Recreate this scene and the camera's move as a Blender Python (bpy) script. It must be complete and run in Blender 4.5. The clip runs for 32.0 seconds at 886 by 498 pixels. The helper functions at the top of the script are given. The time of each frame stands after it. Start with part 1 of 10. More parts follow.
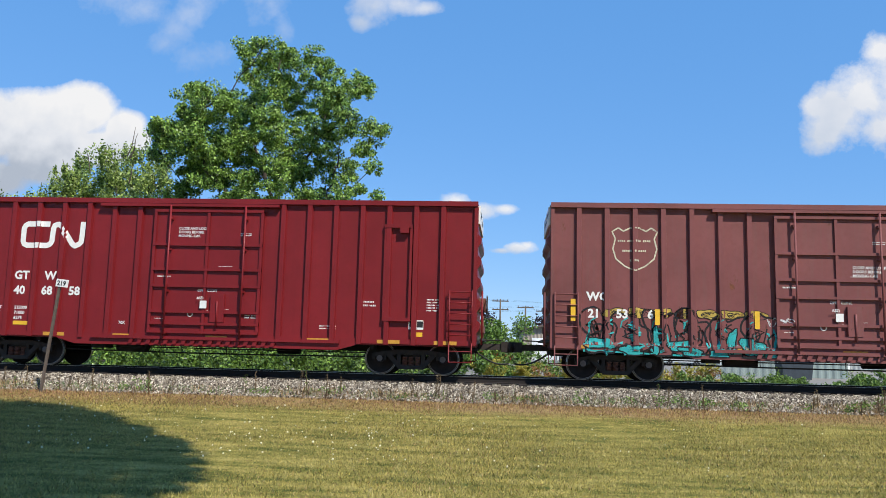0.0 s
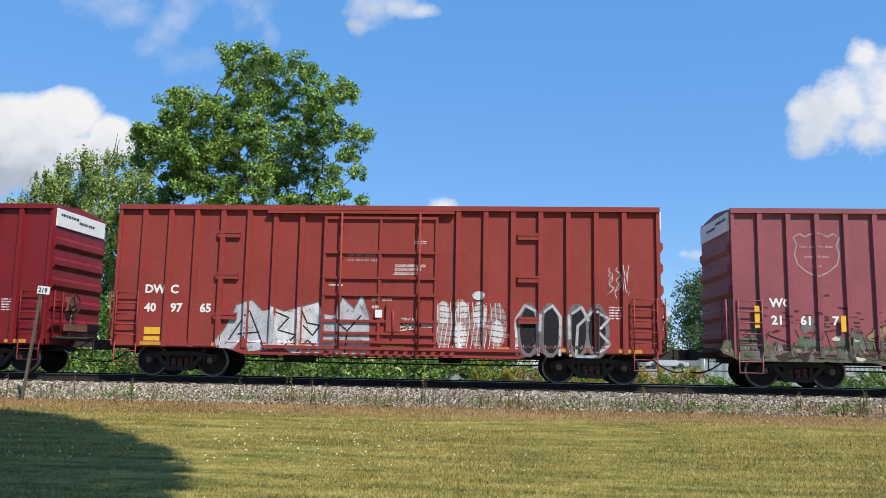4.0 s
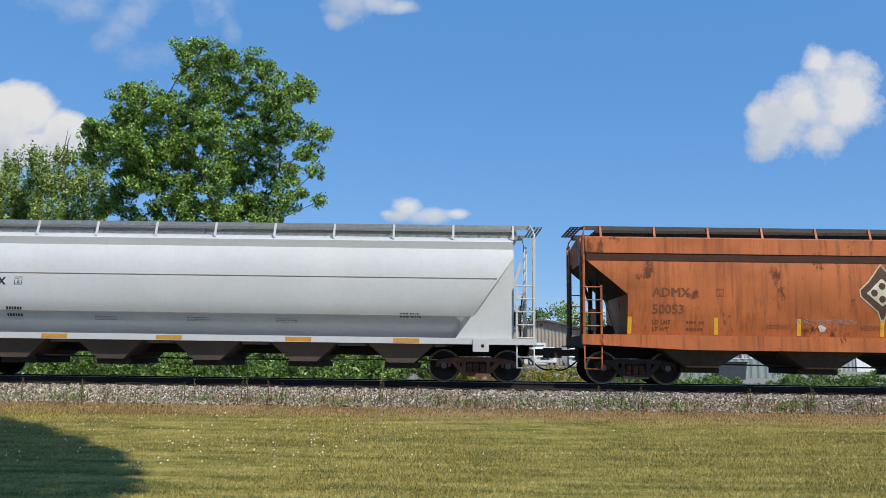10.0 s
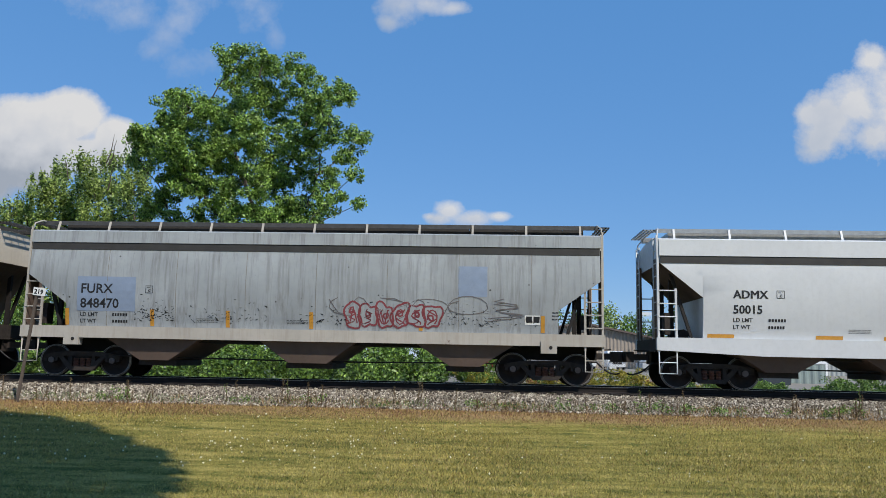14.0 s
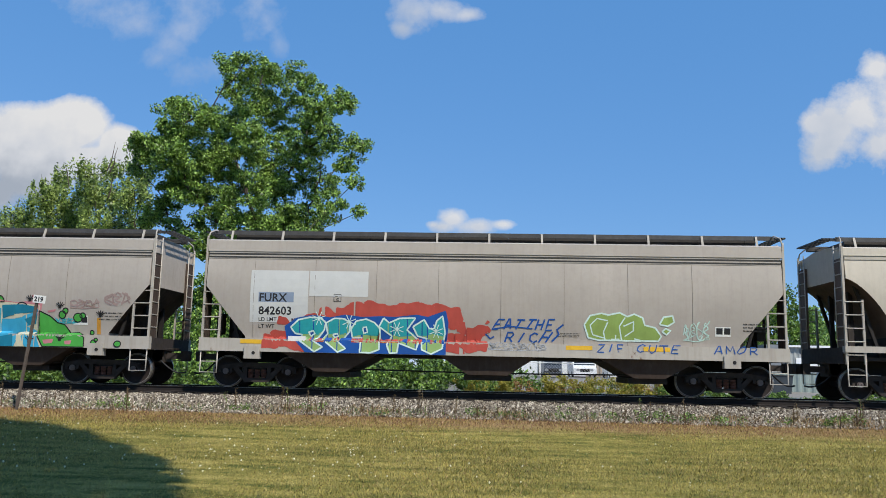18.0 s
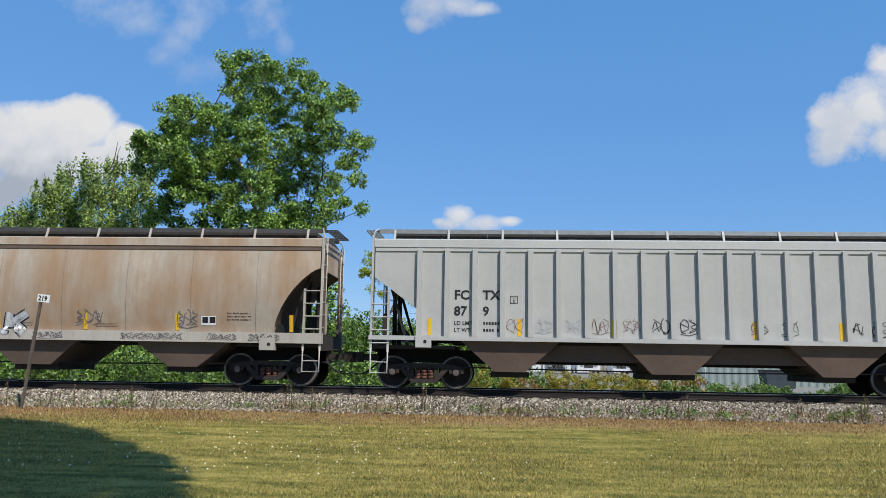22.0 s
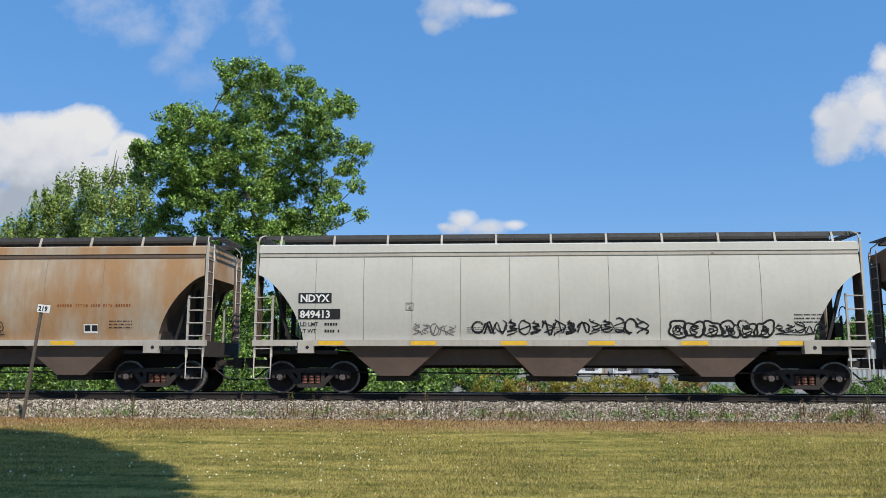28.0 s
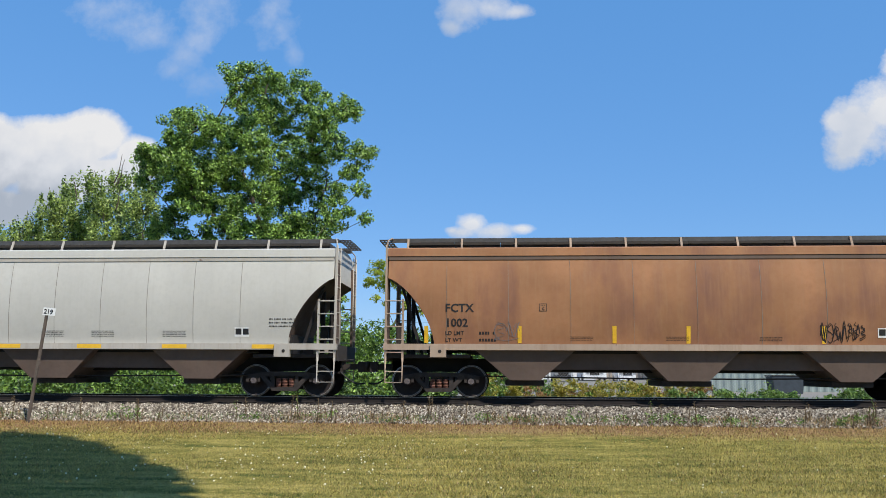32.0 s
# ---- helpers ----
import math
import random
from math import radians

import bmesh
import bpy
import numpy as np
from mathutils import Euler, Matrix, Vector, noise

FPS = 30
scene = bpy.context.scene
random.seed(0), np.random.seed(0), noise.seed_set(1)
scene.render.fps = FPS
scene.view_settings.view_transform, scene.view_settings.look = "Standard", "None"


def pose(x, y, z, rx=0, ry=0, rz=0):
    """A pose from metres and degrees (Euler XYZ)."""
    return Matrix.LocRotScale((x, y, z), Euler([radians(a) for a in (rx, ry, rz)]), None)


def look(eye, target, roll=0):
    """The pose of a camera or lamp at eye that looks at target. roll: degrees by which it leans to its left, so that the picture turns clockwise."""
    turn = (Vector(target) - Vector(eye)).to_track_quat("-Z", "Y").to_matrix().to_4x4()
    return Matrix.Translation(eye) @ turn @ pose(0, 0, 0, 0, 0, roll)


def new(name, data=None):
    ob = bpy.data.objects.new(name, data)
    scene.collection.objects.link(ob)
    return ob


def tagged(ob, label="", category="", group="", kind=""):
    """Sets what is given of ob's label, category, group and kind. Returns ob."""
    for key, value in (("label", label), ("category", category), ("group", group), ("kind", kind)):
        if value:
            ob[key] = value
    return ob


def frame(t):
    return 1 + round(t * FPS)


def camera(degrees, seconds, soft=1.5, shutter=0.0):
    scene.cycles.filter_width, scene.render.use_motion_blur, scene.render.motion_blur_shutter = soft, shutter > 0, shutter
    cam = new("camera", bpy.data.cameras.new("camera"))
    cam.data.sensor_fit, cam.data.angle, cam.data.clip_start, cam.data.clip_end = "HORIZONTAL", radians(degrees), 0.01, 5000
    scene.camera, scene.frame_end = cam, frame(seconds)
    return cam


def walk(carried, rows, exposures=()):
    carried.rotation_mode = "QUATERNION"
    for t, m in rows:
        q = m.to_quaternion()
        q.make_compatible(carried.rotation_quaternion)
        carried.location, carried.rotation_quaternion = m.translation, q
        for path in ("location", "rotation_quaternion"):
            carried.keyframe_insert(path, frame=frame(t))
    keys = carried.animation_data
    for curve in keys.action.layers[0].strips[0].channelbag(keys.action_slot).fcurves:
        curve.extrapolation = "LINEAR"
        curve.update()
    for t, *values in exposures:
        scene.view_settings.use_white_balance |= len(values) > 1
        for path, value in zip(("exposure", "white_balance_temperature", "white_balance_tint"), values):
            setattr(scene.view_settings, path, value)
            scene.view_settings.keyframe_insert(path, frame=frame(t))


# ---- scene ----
cam = camera(58.5, 32.0, soft=0.5)

# turn of the camera: seconds, yaw, pitch, roll in degrees; it stands at one place
EYE = (0.0, 0.0, 1.6)
CAMERA_ROWS = [
    (0.0, 4.72, 7.34, 1.45), (0.5, 4.03, 7.36, 1.37), (1.0, 3.70, 7.23, 1.16), (1.5, 4.07, 7.31, 0.92),
    (2.0, 4.31, 7.36, 0.77), (2.5, 4.41, 7.29, 0.72), (3.0, 4.15, 7.31, 0.80), (3.5, 3.77, 7.34, 0.94),
    (4.0, 3.63, 7.71, 1.04), (4.5, 3.48, 7.81, 1.13), (6.5, 3.90, 7.88, 1.24), (7.0, 4.05, 7.84, 1.30),
    (7.5, 4.12, 7.76, 1.34), (8.0, 4.09, 7.60, 1.35), (8.5, 3.90, 7.45, 1.36), (9.0, 2.86, 7.38, 1.32),
    (9.5, 0.72, 7.58, 1.07), (10.0, 0.58, 7.74, 0.81), (10.5, 1.11, 7.73, 0.73), (11.0, 1.51, 7.68, 0.75),
    (11.5, 2.26, 7.75, 0.82), (12.0, 2.50, 7.61, 0.94), (12.5, 2.93, 7.65, 1.06), (13.0, 2.98, 7.86, 1.12),
    (13.5, 3.02, 7.93, 1.13), (14.0, 3.40, 7.89, 1.15), (14.5, 3.11, 8.09, 1.16), (15.0, 3.16, 8.14, 1.15),
    (15.5, 3.49, 8.16, 1.18), (17.5, 3.62, 8.42, 1.22), (18.0, 3.43, 8.47, 1.23), (18.5, 3.52, 8.47, 1.20),
    (19.0, 3.58, 8.32, 1.17), (19.5, 3.68, 8.22, 1.12), (20.0, 3.68, 8.25, 1.08), (20.5, 3.59, 8.29, 1.07),
    (21.0, 3.56, 8.28, 1.03), (21.5, 3.61, 8.21, 0.97), (22.0, 3.64, 8.24, 0.93), (22.5, 3.57, 8.27, 0.87),
    (23.0, 3.58, 8.33, 0.79), (23.5, 3.53, 8.32, 0.74), (24.0, 3.48, 8.39, 0.72), (24.5, 3.46, 8.47, 0.69),
    (25.0, 3.54, 8.50, 0.59), (25.5, 3.53, 8.49, 0.42), (27.5, 3.68, 8.62, 0.23), (28.0, 3.62, 8.59, 0.14),
    (28.5, 3.73, 8.61, 0.18), (29.0, 3.80, 8.65, 0.24), (29.5, 3.87, 8.74, 0.30), (30.0, 3.87, 8.80, 0.33),
    (30.5, 3.89, 8.83, 0.30), (31.0, 3.91, 8.85, 0.27), (31.5, 4.01, 8.94, 0.27), (32.0, 3.96, 8.87, 0.29),
]
# the film's own slow drift of exposure
EXPOSURE = [(0, 0.20), (4.5, 0.20), (6.5, 0.04), (9, 0.05), (10, -0.05), (12, -0.13), (15.5, -0.16), (18, -0.06), (21, -0.03), (25, 0.02), (28, 0.02), (32, 0.07)]
walk(cam, [(t, pose(*EYE, 90 + p, 0, y) @ pose(0, 0, 0, 0, 0, r)) for t, y, p, r in CAMERA_ROWS], EXPOSURE)

TRACK_Y = 23.64      # middle of the track
RAIL = 0.895         # top of the rails over the lawn
# way of the train along the track: seconds and metres
TRAIN_ROWS = [(0, 0.0), (2, 29.14), (4, 58.26), (6, 87.42), (8, 116.72), (10, 146.02), (12, 175.2), (13, 189.82), (14, 204.44), (14.5, 212.27), (15, 219.59), (16, 234.25), (18, 263.49), (20, 292.7), (22, 322.03), (24, 351.54), (24.5, 358.89), (25, 366.24), (26, 381.09), (28, 410.6), (30, 439.71), (32, 468.44)]

# ---------------------------------------------------------------- light
SUN = Vector((0.42, -0.50, 0.76)).normalized()
world = bpy.data.worlds.new("sky")
scene.world = world
world.use_nodes = True
wn = world.node_tree.nodes
sky = wn.new("ShaderNodeTexSky")
sky.sky_type = "NISHITA"
sky.sun_disc = False
sky.sun_elevation = math.asin(SUN.z)
sky.sun_rotation = math.atan2(SUN.x, SUN.y)
sky.air_density, sky.dust_density, sky.ozone_density = 1.0, 0.0, 2.2
wn["Background"].inputs["Strength"].default_value = 0.15
# clear dry air: the pale band at the horizon is held back towards the blue of the zenith
deep = wn.new("ShaderNodeMix")
deep.data_type = "RGBA"
deep.inputs[0].default_value = 0.68
deep.inputs[7].default_value = (0.53, 2.07, 5.0, 1)
world.node_tree.links.new(sky.outputs[0], deep.inputs[6])
world.node_tree.links.new(deep.outputs[2], wn["Background"].inputs["Color"])
sun = new("sun", bpy.data.lights.new("sun", "SUN"))
sun.data.energy, sun.data.angle, sun.data.color = 5.0, radians(0.6), (1.0, 0.95, 0.86)
sun.matrix_basis = look(SUN * 60, (0, 0, 0))


# ---------------------------------------------------------------- materials
class Nodes:
    """A small hand for wiring one material."""

    def __init__(self, name):
        self.m = bpy.data.materials.new(name)
        self.m.use_nodes = True
        self.t = self.m.node_tree
        self.b = self.t.nodes["Principled BSDF"]
        self.out = self.t.nodes["Material Output"]

    def node(self, kind, **values):
        n = self.t.nodes.new(kind)
        for k, v in values.items():
            n.inputs[k.replace("_", " ")].default_value = v
        return n

    def link(self, a, b):
        self.t.links.new(a, b)

    def coords(self, space="Object", scale=(1, 1, 1)):
        tc = self.t.nodes.new("ShaderNodeTexCoord")
        mp = self.t.nodes.new("ShaderNodeMapping")
        mp.inputs["Scale"].default_value = scale
        self.link(tc.outputs[space], mp.inputs["Vector"])
        return mp.outputs[0]

    def noise(self, vec, scale, detail=4.0, rough=0.6):
        n = self.node("ShaderNodeTexNoise", Scale=scale, Detail=detail, Roughness=rough)
        if vec is not None:
            self.link(vec, n.inputs["Vector"])
        return n.outputs["Fac"]

    def ramp(self, fac, stops):
        r = self.t.nodes.new("ShaderNodeValToRGB")
        e = r.color_ramp.elements
        while len(e) < len(stops):
            e.new(0.5)
        for el, (p, c) in zip(e, stops):
            el.position = p
            el.color = (*c, 1) if hasattr(c, "__len__") else (c, c, c, 1)
        self.link(fac, r.inputs[0])
        return r.outputs[0]

    def mix(self, fac, a, b, kind="MIX"):
        n = self.t.nodes.new("ShaderNodeMix")
        n.data_type, n.blend_type = "RGBA", kind
        for i, v in ((0, fac), (6, a), (7, b)):
            if hasattr(v, "is_output"):
                self.link(v, n.inputs[i])
            elif i == 0:
                n.inputs[0].default_value = v
            else:
                n.inputs[i].default_value = (*v, 1) if len(v) == 3 else v
        return n.outputs[2]

    def math(self, op, a, b=0.0):
        n = self.t.nodes.new("ShaderNodeMath")
        n.operation = op
        for i, v in ((0, a), (1, b)):
            if hasattr(v, "is_output"):
                self.link(v, n.inputs[i])
            else:
                n.inputs[i].default_value = v
        return n.outputs[0]

    def bump(self, height, strength=0.3, distance=0.01):
        n = self.node("ShaderNodeBump", Strength=strength, Distance=distance)
        self.link(height, n.inputs["Height"])
        self.link(n.outputs[0], self.b.inputs["Normal"])

    def done(self, color=None, rough=0.6, metal=0.0, spec=0.4):
        if color is not None:
            if hasattr(color, "is_output"):
                self.link(color, self.b.inputs["Base Color"])
            else:
                self.b.inputs["Base Color"].default_value = (*color, 1)
        if hasattr(rough, "is_output"):
            self.link(rough, self.b.inputs["Roughness"])
        else:
            self.b.inputs["Roughness"].default_value = rough
        self.b.inputs["Metallic"].default_value = metal
        self.b.inputs["Specular IOR Level"].default_value = spec
        return self.m


def simple(name, color, rough=0.6, metal=0.0, vary=0.25, scale=6.0, spec=0.4):
    """A plain surface with a little grain and staining."""
    n = Nodes(name)
    v = n.coords()
    a = n.noise(v, scale)
    b = n.noise(v, scale * 9, 3)
    f = n.math("MULTIPLY", n.math("ADD", a, n.math("MULTIPLY", b, 0.5)), 0.667)
    dark = tuple(c * (1 - vary) for c in color)
    light = tuple(min(1, c * (1 + vary)) for c in color)
    c = n.ramp(f, [(0.3, dark), (0.7, light)])
    n.bump(b, 0.15, 0.004)
    return n.done(c, rough, metal, spec)


def car_paint(name, color, rust=(0.16, 0.055, 0.02), rust_amount=0.0, streaks=0.3, dirt=(0.12, 0.10, 0.08), fade=0.12, rough=0.55, spots=0.0, wash=None, wash_amount=0.0, dent=0.12, gloss=0.25):
    """Weathered paint on a rail car: faded areas, rain streaks, rust patches and specks, worked out in the car's own space."""
    n = Nodes(name)
    v = n.coords()
    broad = n.noise(v, 0.55, 3)
    fine = n.noise(v, 7.0, 5, 0.65)
    light = tuple(min(1, c * (1 + fade)) for c in color)
    dark = tuple(c * (1 - fade) for c in color)
    c = n.ramp(broad, [(0.32, dark), (0.68, light)])
    if wash_amount:
        w = n.noise(n.coords(scale=(0.9, 0.9, 0.35)), 0.9, 5, 0.6)
        lo = 0.62 - 0.3 * wash_amount
        c = n.mix(n.ramp(w, [(lo, 0.0), (lo + 0.22, 1.0)]), c, wash)
    # rain streaks, stretched upright
    st = n.noise(n.coords(scale=(5.0, 5.0, 0.22)), 1.6, 5, 0.7)
    c = n.mix(n.math("MULTIPLY", n.ramp(st, [(0.48, 0.0), (0.75, 1.0)]), streaks), c, dirt)
    c = n.mix(n.math("MULTIPLY", n.ramp(fine, [(0.45, 0.0), (0.72, 1.0)]), 0.25), c, tuple(x * 0.75 for x in color))
    rgh = n.ramp(fine, [(0.3, rough - 0.1), (0.7, min(0.95, rough + 0.15))])
    if rust_amount > 0:
        a = n.noise(n.coords(scale=(1.0, 1.0, 0.6)), 1.5, 8, 0.72)
        lo = 0.66 - 0.26 * rust_amount
        m = n.ramp(a, [(lo, 0.0), (lo + 0.05, 1.0)])
        rc = n.ramp(fine, [(0.3, tuple(x * 0.55 for x in rust)), (0.55, rust), (0.75, tuple(min(1, x * 1.9) for x in rust))])
        deep = n.ramp(n.noise(n.coords(scale=(1.0, 1.0, 1.0)), 1.15, 4, 0.6), [(0.40, 0.0), (0.60, 1.0)])
        rc = n.mix(n.math("MULTIPLY", deep, 0.8), rc, tuple(x * 0.30 + 0.012 for x in rust))
        c = n.mix(n.math("MULTIPLY", m, 0.9), c, rc)
        s2 = n.noise(n.coords(scale=(3.2, 3.2, 0.3)), 1.3, 6, 0.7)
        lo2 = 0.70 - 0.2 * rust_amount
        c = n.mix(n.math("MULTIPLY", n.ramp(s2, [(lo2, 0.0), (lo2 + 0.14, 1.0)]), 0.6), c, tuple(x * 1.5 for x in rust))
    if spots > 0:
        vo = n.node("ShaderNodeTexVoronoi", Scale=2.6, Randomness=1.0)
        n.link(v, vo.inputs["Vector"])
        gate = n.ramp(n.noise(v, 0.8, 2), [(0.5, 0.0), (0.56, 1.0)])
        sp = n.math("MULTIPLY", n.ramp(vo.outputs["Distance"], [(0.06, 1.0), (0.09, 0.0)]), gate)
        c = n.mix(n.math("MULTIPLY", sp, spots), c, (0.03, 0.022, 0.02))
    # sheets that are no longer quite flat
    wave = n.noise(n.coords(scale=(1.0, 1.0, 0.7)), 1.1, 2, 0.5)
    n.bump(n.math("ADD", n.math("MULTIPLY", wave, 1.0), n.math("MULTIPLY", fine, 0.10)), dent, 0.06)
    return n.done(c, rgh, 0.0, gloss)


def leaf_mat(name, color, color2, trans=0.35, patches=None):
    """Leaves or blades, each of its own tone; patches: scale of the drifts of tone across the whole."""
    n = Nodes(name)
    geo = n.t.nodes.new("ShaderNodeNewGeometry")
    tone = geo.outputs["Random Per Island"]
    if patches:
        drift = n.ramp(n.noise(n.coords(scale=patches), 1.0, 5, 0.6), [(0.36, 0.0), (0.64, 1.0)])
        tone = n.math("ADD", n.math("MULTIPLY", tone, 0.70), n.math("MULTIPLY", drift, 0.30))
    c = n.ramp(tone, [(0.0, color), (0.5, tuple((a + b) / 2 for a, b in zip(color, color2))), (1.0, color2)])
    n.done(c, 0.42, 0.0, 0.45)
    tr = n.t.nodes.new("ShaderNodeBsdfTranslucent")
    n.link(c, tr.inputs["Color"])
    mx = n.t.nodes.new("ShaderNodeMixShader")
    mx.inputs[0].default_value = trans
    n.link(n.b.outputs[0], mx.inputs[1])
    n.link(tr.outputs[0], mx.inputs[2])
    n.link(mx.outputs[0], n.out.inputs["Surface"])
    return n.m


M_BLACK = simple("underframe_black", (0.016, 0.013, 0.012), 0.75, 0.0, 0.35)
M_TRUCK = simple("truck_grime", (0.034, 0.026, 0.022), 0.8, 0.0, 0.4, 8)
M_TRUCK_RUST = simple("truck_rust", (0.15, 0.066, 0.046), 0.85, 0.0, 0.4, 7)
M_RIM = simple("wheel_rim", (0.21, 0.19, 0.17), 0.5, 0.3, 0.3, 6)
M_WHEEL = simple("wheel_steel", (0.024, 0.017, 0.015), 0.88, 0.0, 0.45, 5)
M_TREAD = simple("wheel_tread", (0.42, 0.40, 0.38), 0.35, 0.9, 0.15, 9)
M_CAP = simple("bearing_cap", (0.16, 0.13, 0.12), 0.6, 0.4, 0.3, 12)
M_HOSE = simple("rubber_hose", (0.012, 0.012, 0.013), 0.6)
M_WHITE = simple("white_lettering", (0.74, 0.73, 0.70), 0.6, 0, 0.1, 9)
M_BLACKLET = simple("black_lettering", (0.018, 0.018, 0.02), 0.55, 0, 0.2, 9)
M_YELLOW = simple("reflector_yellow", (0.72, 0.42, 0.03), 0.5, 0, 0.15, 9)
M_ORANGE = simple("reflector_amber", (0.52, 0.25, 0.035), 0.5, 0, 0.2, 9)
M_STEEL = simple("galvanised_steel", (0.38, 0.38, 0.37), 0.45, 0.7, 0.2, 9)
M_SEAM = simple("weld_line", (0.22, 0.195, 0.165), 0.7, 0, 0.3, 6)
M_GRATE = simple("walkway_steel", (0.075, 0.072, 0.07), 0.6, 0.3, 0.3, 8)
# hatch covers kept dark: the walkway's shadow is put into their colour
M_HATCH = simple("hatch_shade", (0.040, 0.036, 0.033), 0.75, 0.0, 0.35, 5)
# two dark tones that put the shade under the eave into a raised strip
M_GROOVE_RED = simple("eave_shade_red", (0.050, 0.018, 0.010), 0.8, 0.0, 0.3, 4)
M_GROOVE = simple("eave_shade", (0.038, 0.036, 0.034), 0.7, 0.0, 0.3, 4)


# ---------------------------------------------------------------- mesh hand
def part(name, bm, material, parent=None, label="", smooth=False):
    me = bpy.data.meshes.new(name)
    if smooth:
        for f in bm.faces:
            f.smooth = True
    bm.to_mesh(me)
    bm.free()
    return mesh_part(name, me, material, parent, label)


def mesh_part(name, me, material, parent=None, label=""):
    for m in material if isinstance(material, (list, tuple)) else (material,):
        if m is not None and m.name not in me.materials:
            me.materials.append(m)
    ob = new(name, me)
    if parent is not None:
        ob.parent = parent
    if label:
        ob["label"] = label
    return ob


def again(name, me, parent, m):
    """One more object on a mesh that exists."""
    ob = new(name, me)
    ob.parent = parent
    ob.matrix_basis = m
    return ob


def hexa(bm, pts, mi=0):
    v = [bm.verts.new(p) for p in pts]
    for q in ((0, 3, 2, 1), (4, 5, 6, 7), (0, 1, 5, 4), (1, 2, 6, 5), (2, 3, 7, 6), (3, 0, 4, 7)):
        f = bm.faces.new([v[i] for i in q])
        f.material_index = mi


def box(bm, x0, x1, y0, y1, z0, z1, mi=0):
    hexa(bm, [(x0, y0, z0), (x1, y0, z0), (x1, y1, z0), (x0, y1, z0), (x0, y0, z1), (x1, y0, z1), (x1, y1, z1), (x0, y1, z1)], mi)


def tube(bm, a, b, r, n=6, r2=None, mi=0, caps=True):
    """A round bar from a to b."""
    a, b = Vector(a), Vector(b)
    d = (b - a).normalized()
    u = d.orthogonal().normalized()
    w = d.cross(u)
    r2 = r if r2 is None else r2
    ring = []
    for c, q in ((a, r), (b, r2)):
        ring.append([bm.verts.new(c + (u * math.cos(2 * math.pi * i / n) + w * math.sin(2 * math.pi * i / n)) * q) for i in range(n)])
    for i in range(n):
        f = bm.faces.new((ring[0][i], ring[0][(i + 1) % n], ring[1][(i + 1) % n], ring[1][i]))
        f.material_index, f.smooth = mi, n > 5
    if caps:
        bm.faces.new(ring[0][::-1]).material_index = mi
        bm.faces.new(ring[1]).material_index = mi


def pipe(bm, pts, r, n=6):
    """A bent round bar through points, in one piece."""
    pts = [Vector(p) for p in pts]
    u, rings = None, []
    for i, p in enumerate(pts):
        d = (pts[min(i + 1, len(pts) - 1)] - pts[max(i - 1, 0)]).normalized()
        u = d.orthogonal().normalized() if u is None else (u - d * u.dot(d)).normalized()
        w = d.cross(u)
        rings.append([bm.verts.new(p + (u * math.cos(2 * math.pi * k / n) + w * math.sin(2 * math.pi * k / n)) * r) for k in range(n)])
    for a, b in zip(rings, rings[1:]):
        for k in range(n):
            bm.faces.new((a[k], a[(k + 1) % n], b[(k + 1) % n], b[k])).smooth = True
    bm.faces.new(rings[0][::-1])
    bm.faces.new(rings[-1])


def bar(bm, a, b, w, t, up=(0, 0, 1)):
    """A flat bar from a to b, w wide along the cross direction and t thick along up."""
    a, b, up = Vector(a), Vector(b), Vector(up)
    d = (b - a).normalized()
    s = d.cross(up).normalized() * (w / 2)
    u = s.cross(d).normalized() * (t / 2)
    hexa(bm, [a - s - u, a + s - u, b + s - u, b - s - u, a - s + u, a + s + u, b + s + u, b - s + u])


def prism(bm, pts, axis, a, b, mi=0):
    """A polygon drawn in the plane across the axis, run from a to b. For axis y the points are (x, z)."""
    def at(p, k):
        return {"x": (k, p[0], p[1]), "y": (p[0], k, p[1]), "z": (p[0], p[1], k)}[axis]
    r0 = [bm.verts.new(at(p, a)) for p in pts]
    r1 = [bm.verts.new(at(p, b)) for p in pts]
    n = len(pts)
    for i in range(n):
        bm.faces.new((r0[i], r0[(i + 1) % n], r1[(i + 1) % n], r1[i])).material_index = mi
    for r in (r0[::-1], r1):
        bm.faces.new(r).material_index = mi
    bmesh.ops.recalc_face_normals(bm, faces=bm.faces[:])


def lathe(bm, prof, n=20, mi=0, centre=(0, 0, 0), caps=True):
    """Turn (radius, y) points about the y axis."""
    cx, cy, cz = centre
    rings = []
    for r, y in prof:
        rings.append([bm.verts.new((cx + r * math.cos(2 * math.pi * i / n), cy + y, cz + r * math.sin(2 * math.pi * i / n))) for i in range(n)])
    for p, q in zip(rings, rings[1:]):
        for i in range(n):
            f = bm.faces.new((p[i], p[(i + 1) % n], q[(i + 1) % n], q[i]))
            f.material_index, f.smooth = mi, True
    if caps:
        bm.faces.new(rings[0][::-1]).material_index = mi
        bm.faces.new(rings[-1]).material_index = mi


def sheet(name, verts, faces, material, parent=None, label="", smooth=False):
    me = bpy.data.meshes.new(name)
    me.from_pydata(verts, [], faces)
    if smooth:
        me.polygons.foreach_set("use_smooth", [True] * len(me.polygons))
    me.update()
    return mesh_part(name, me, material, parent, label)


LETTERS = {}


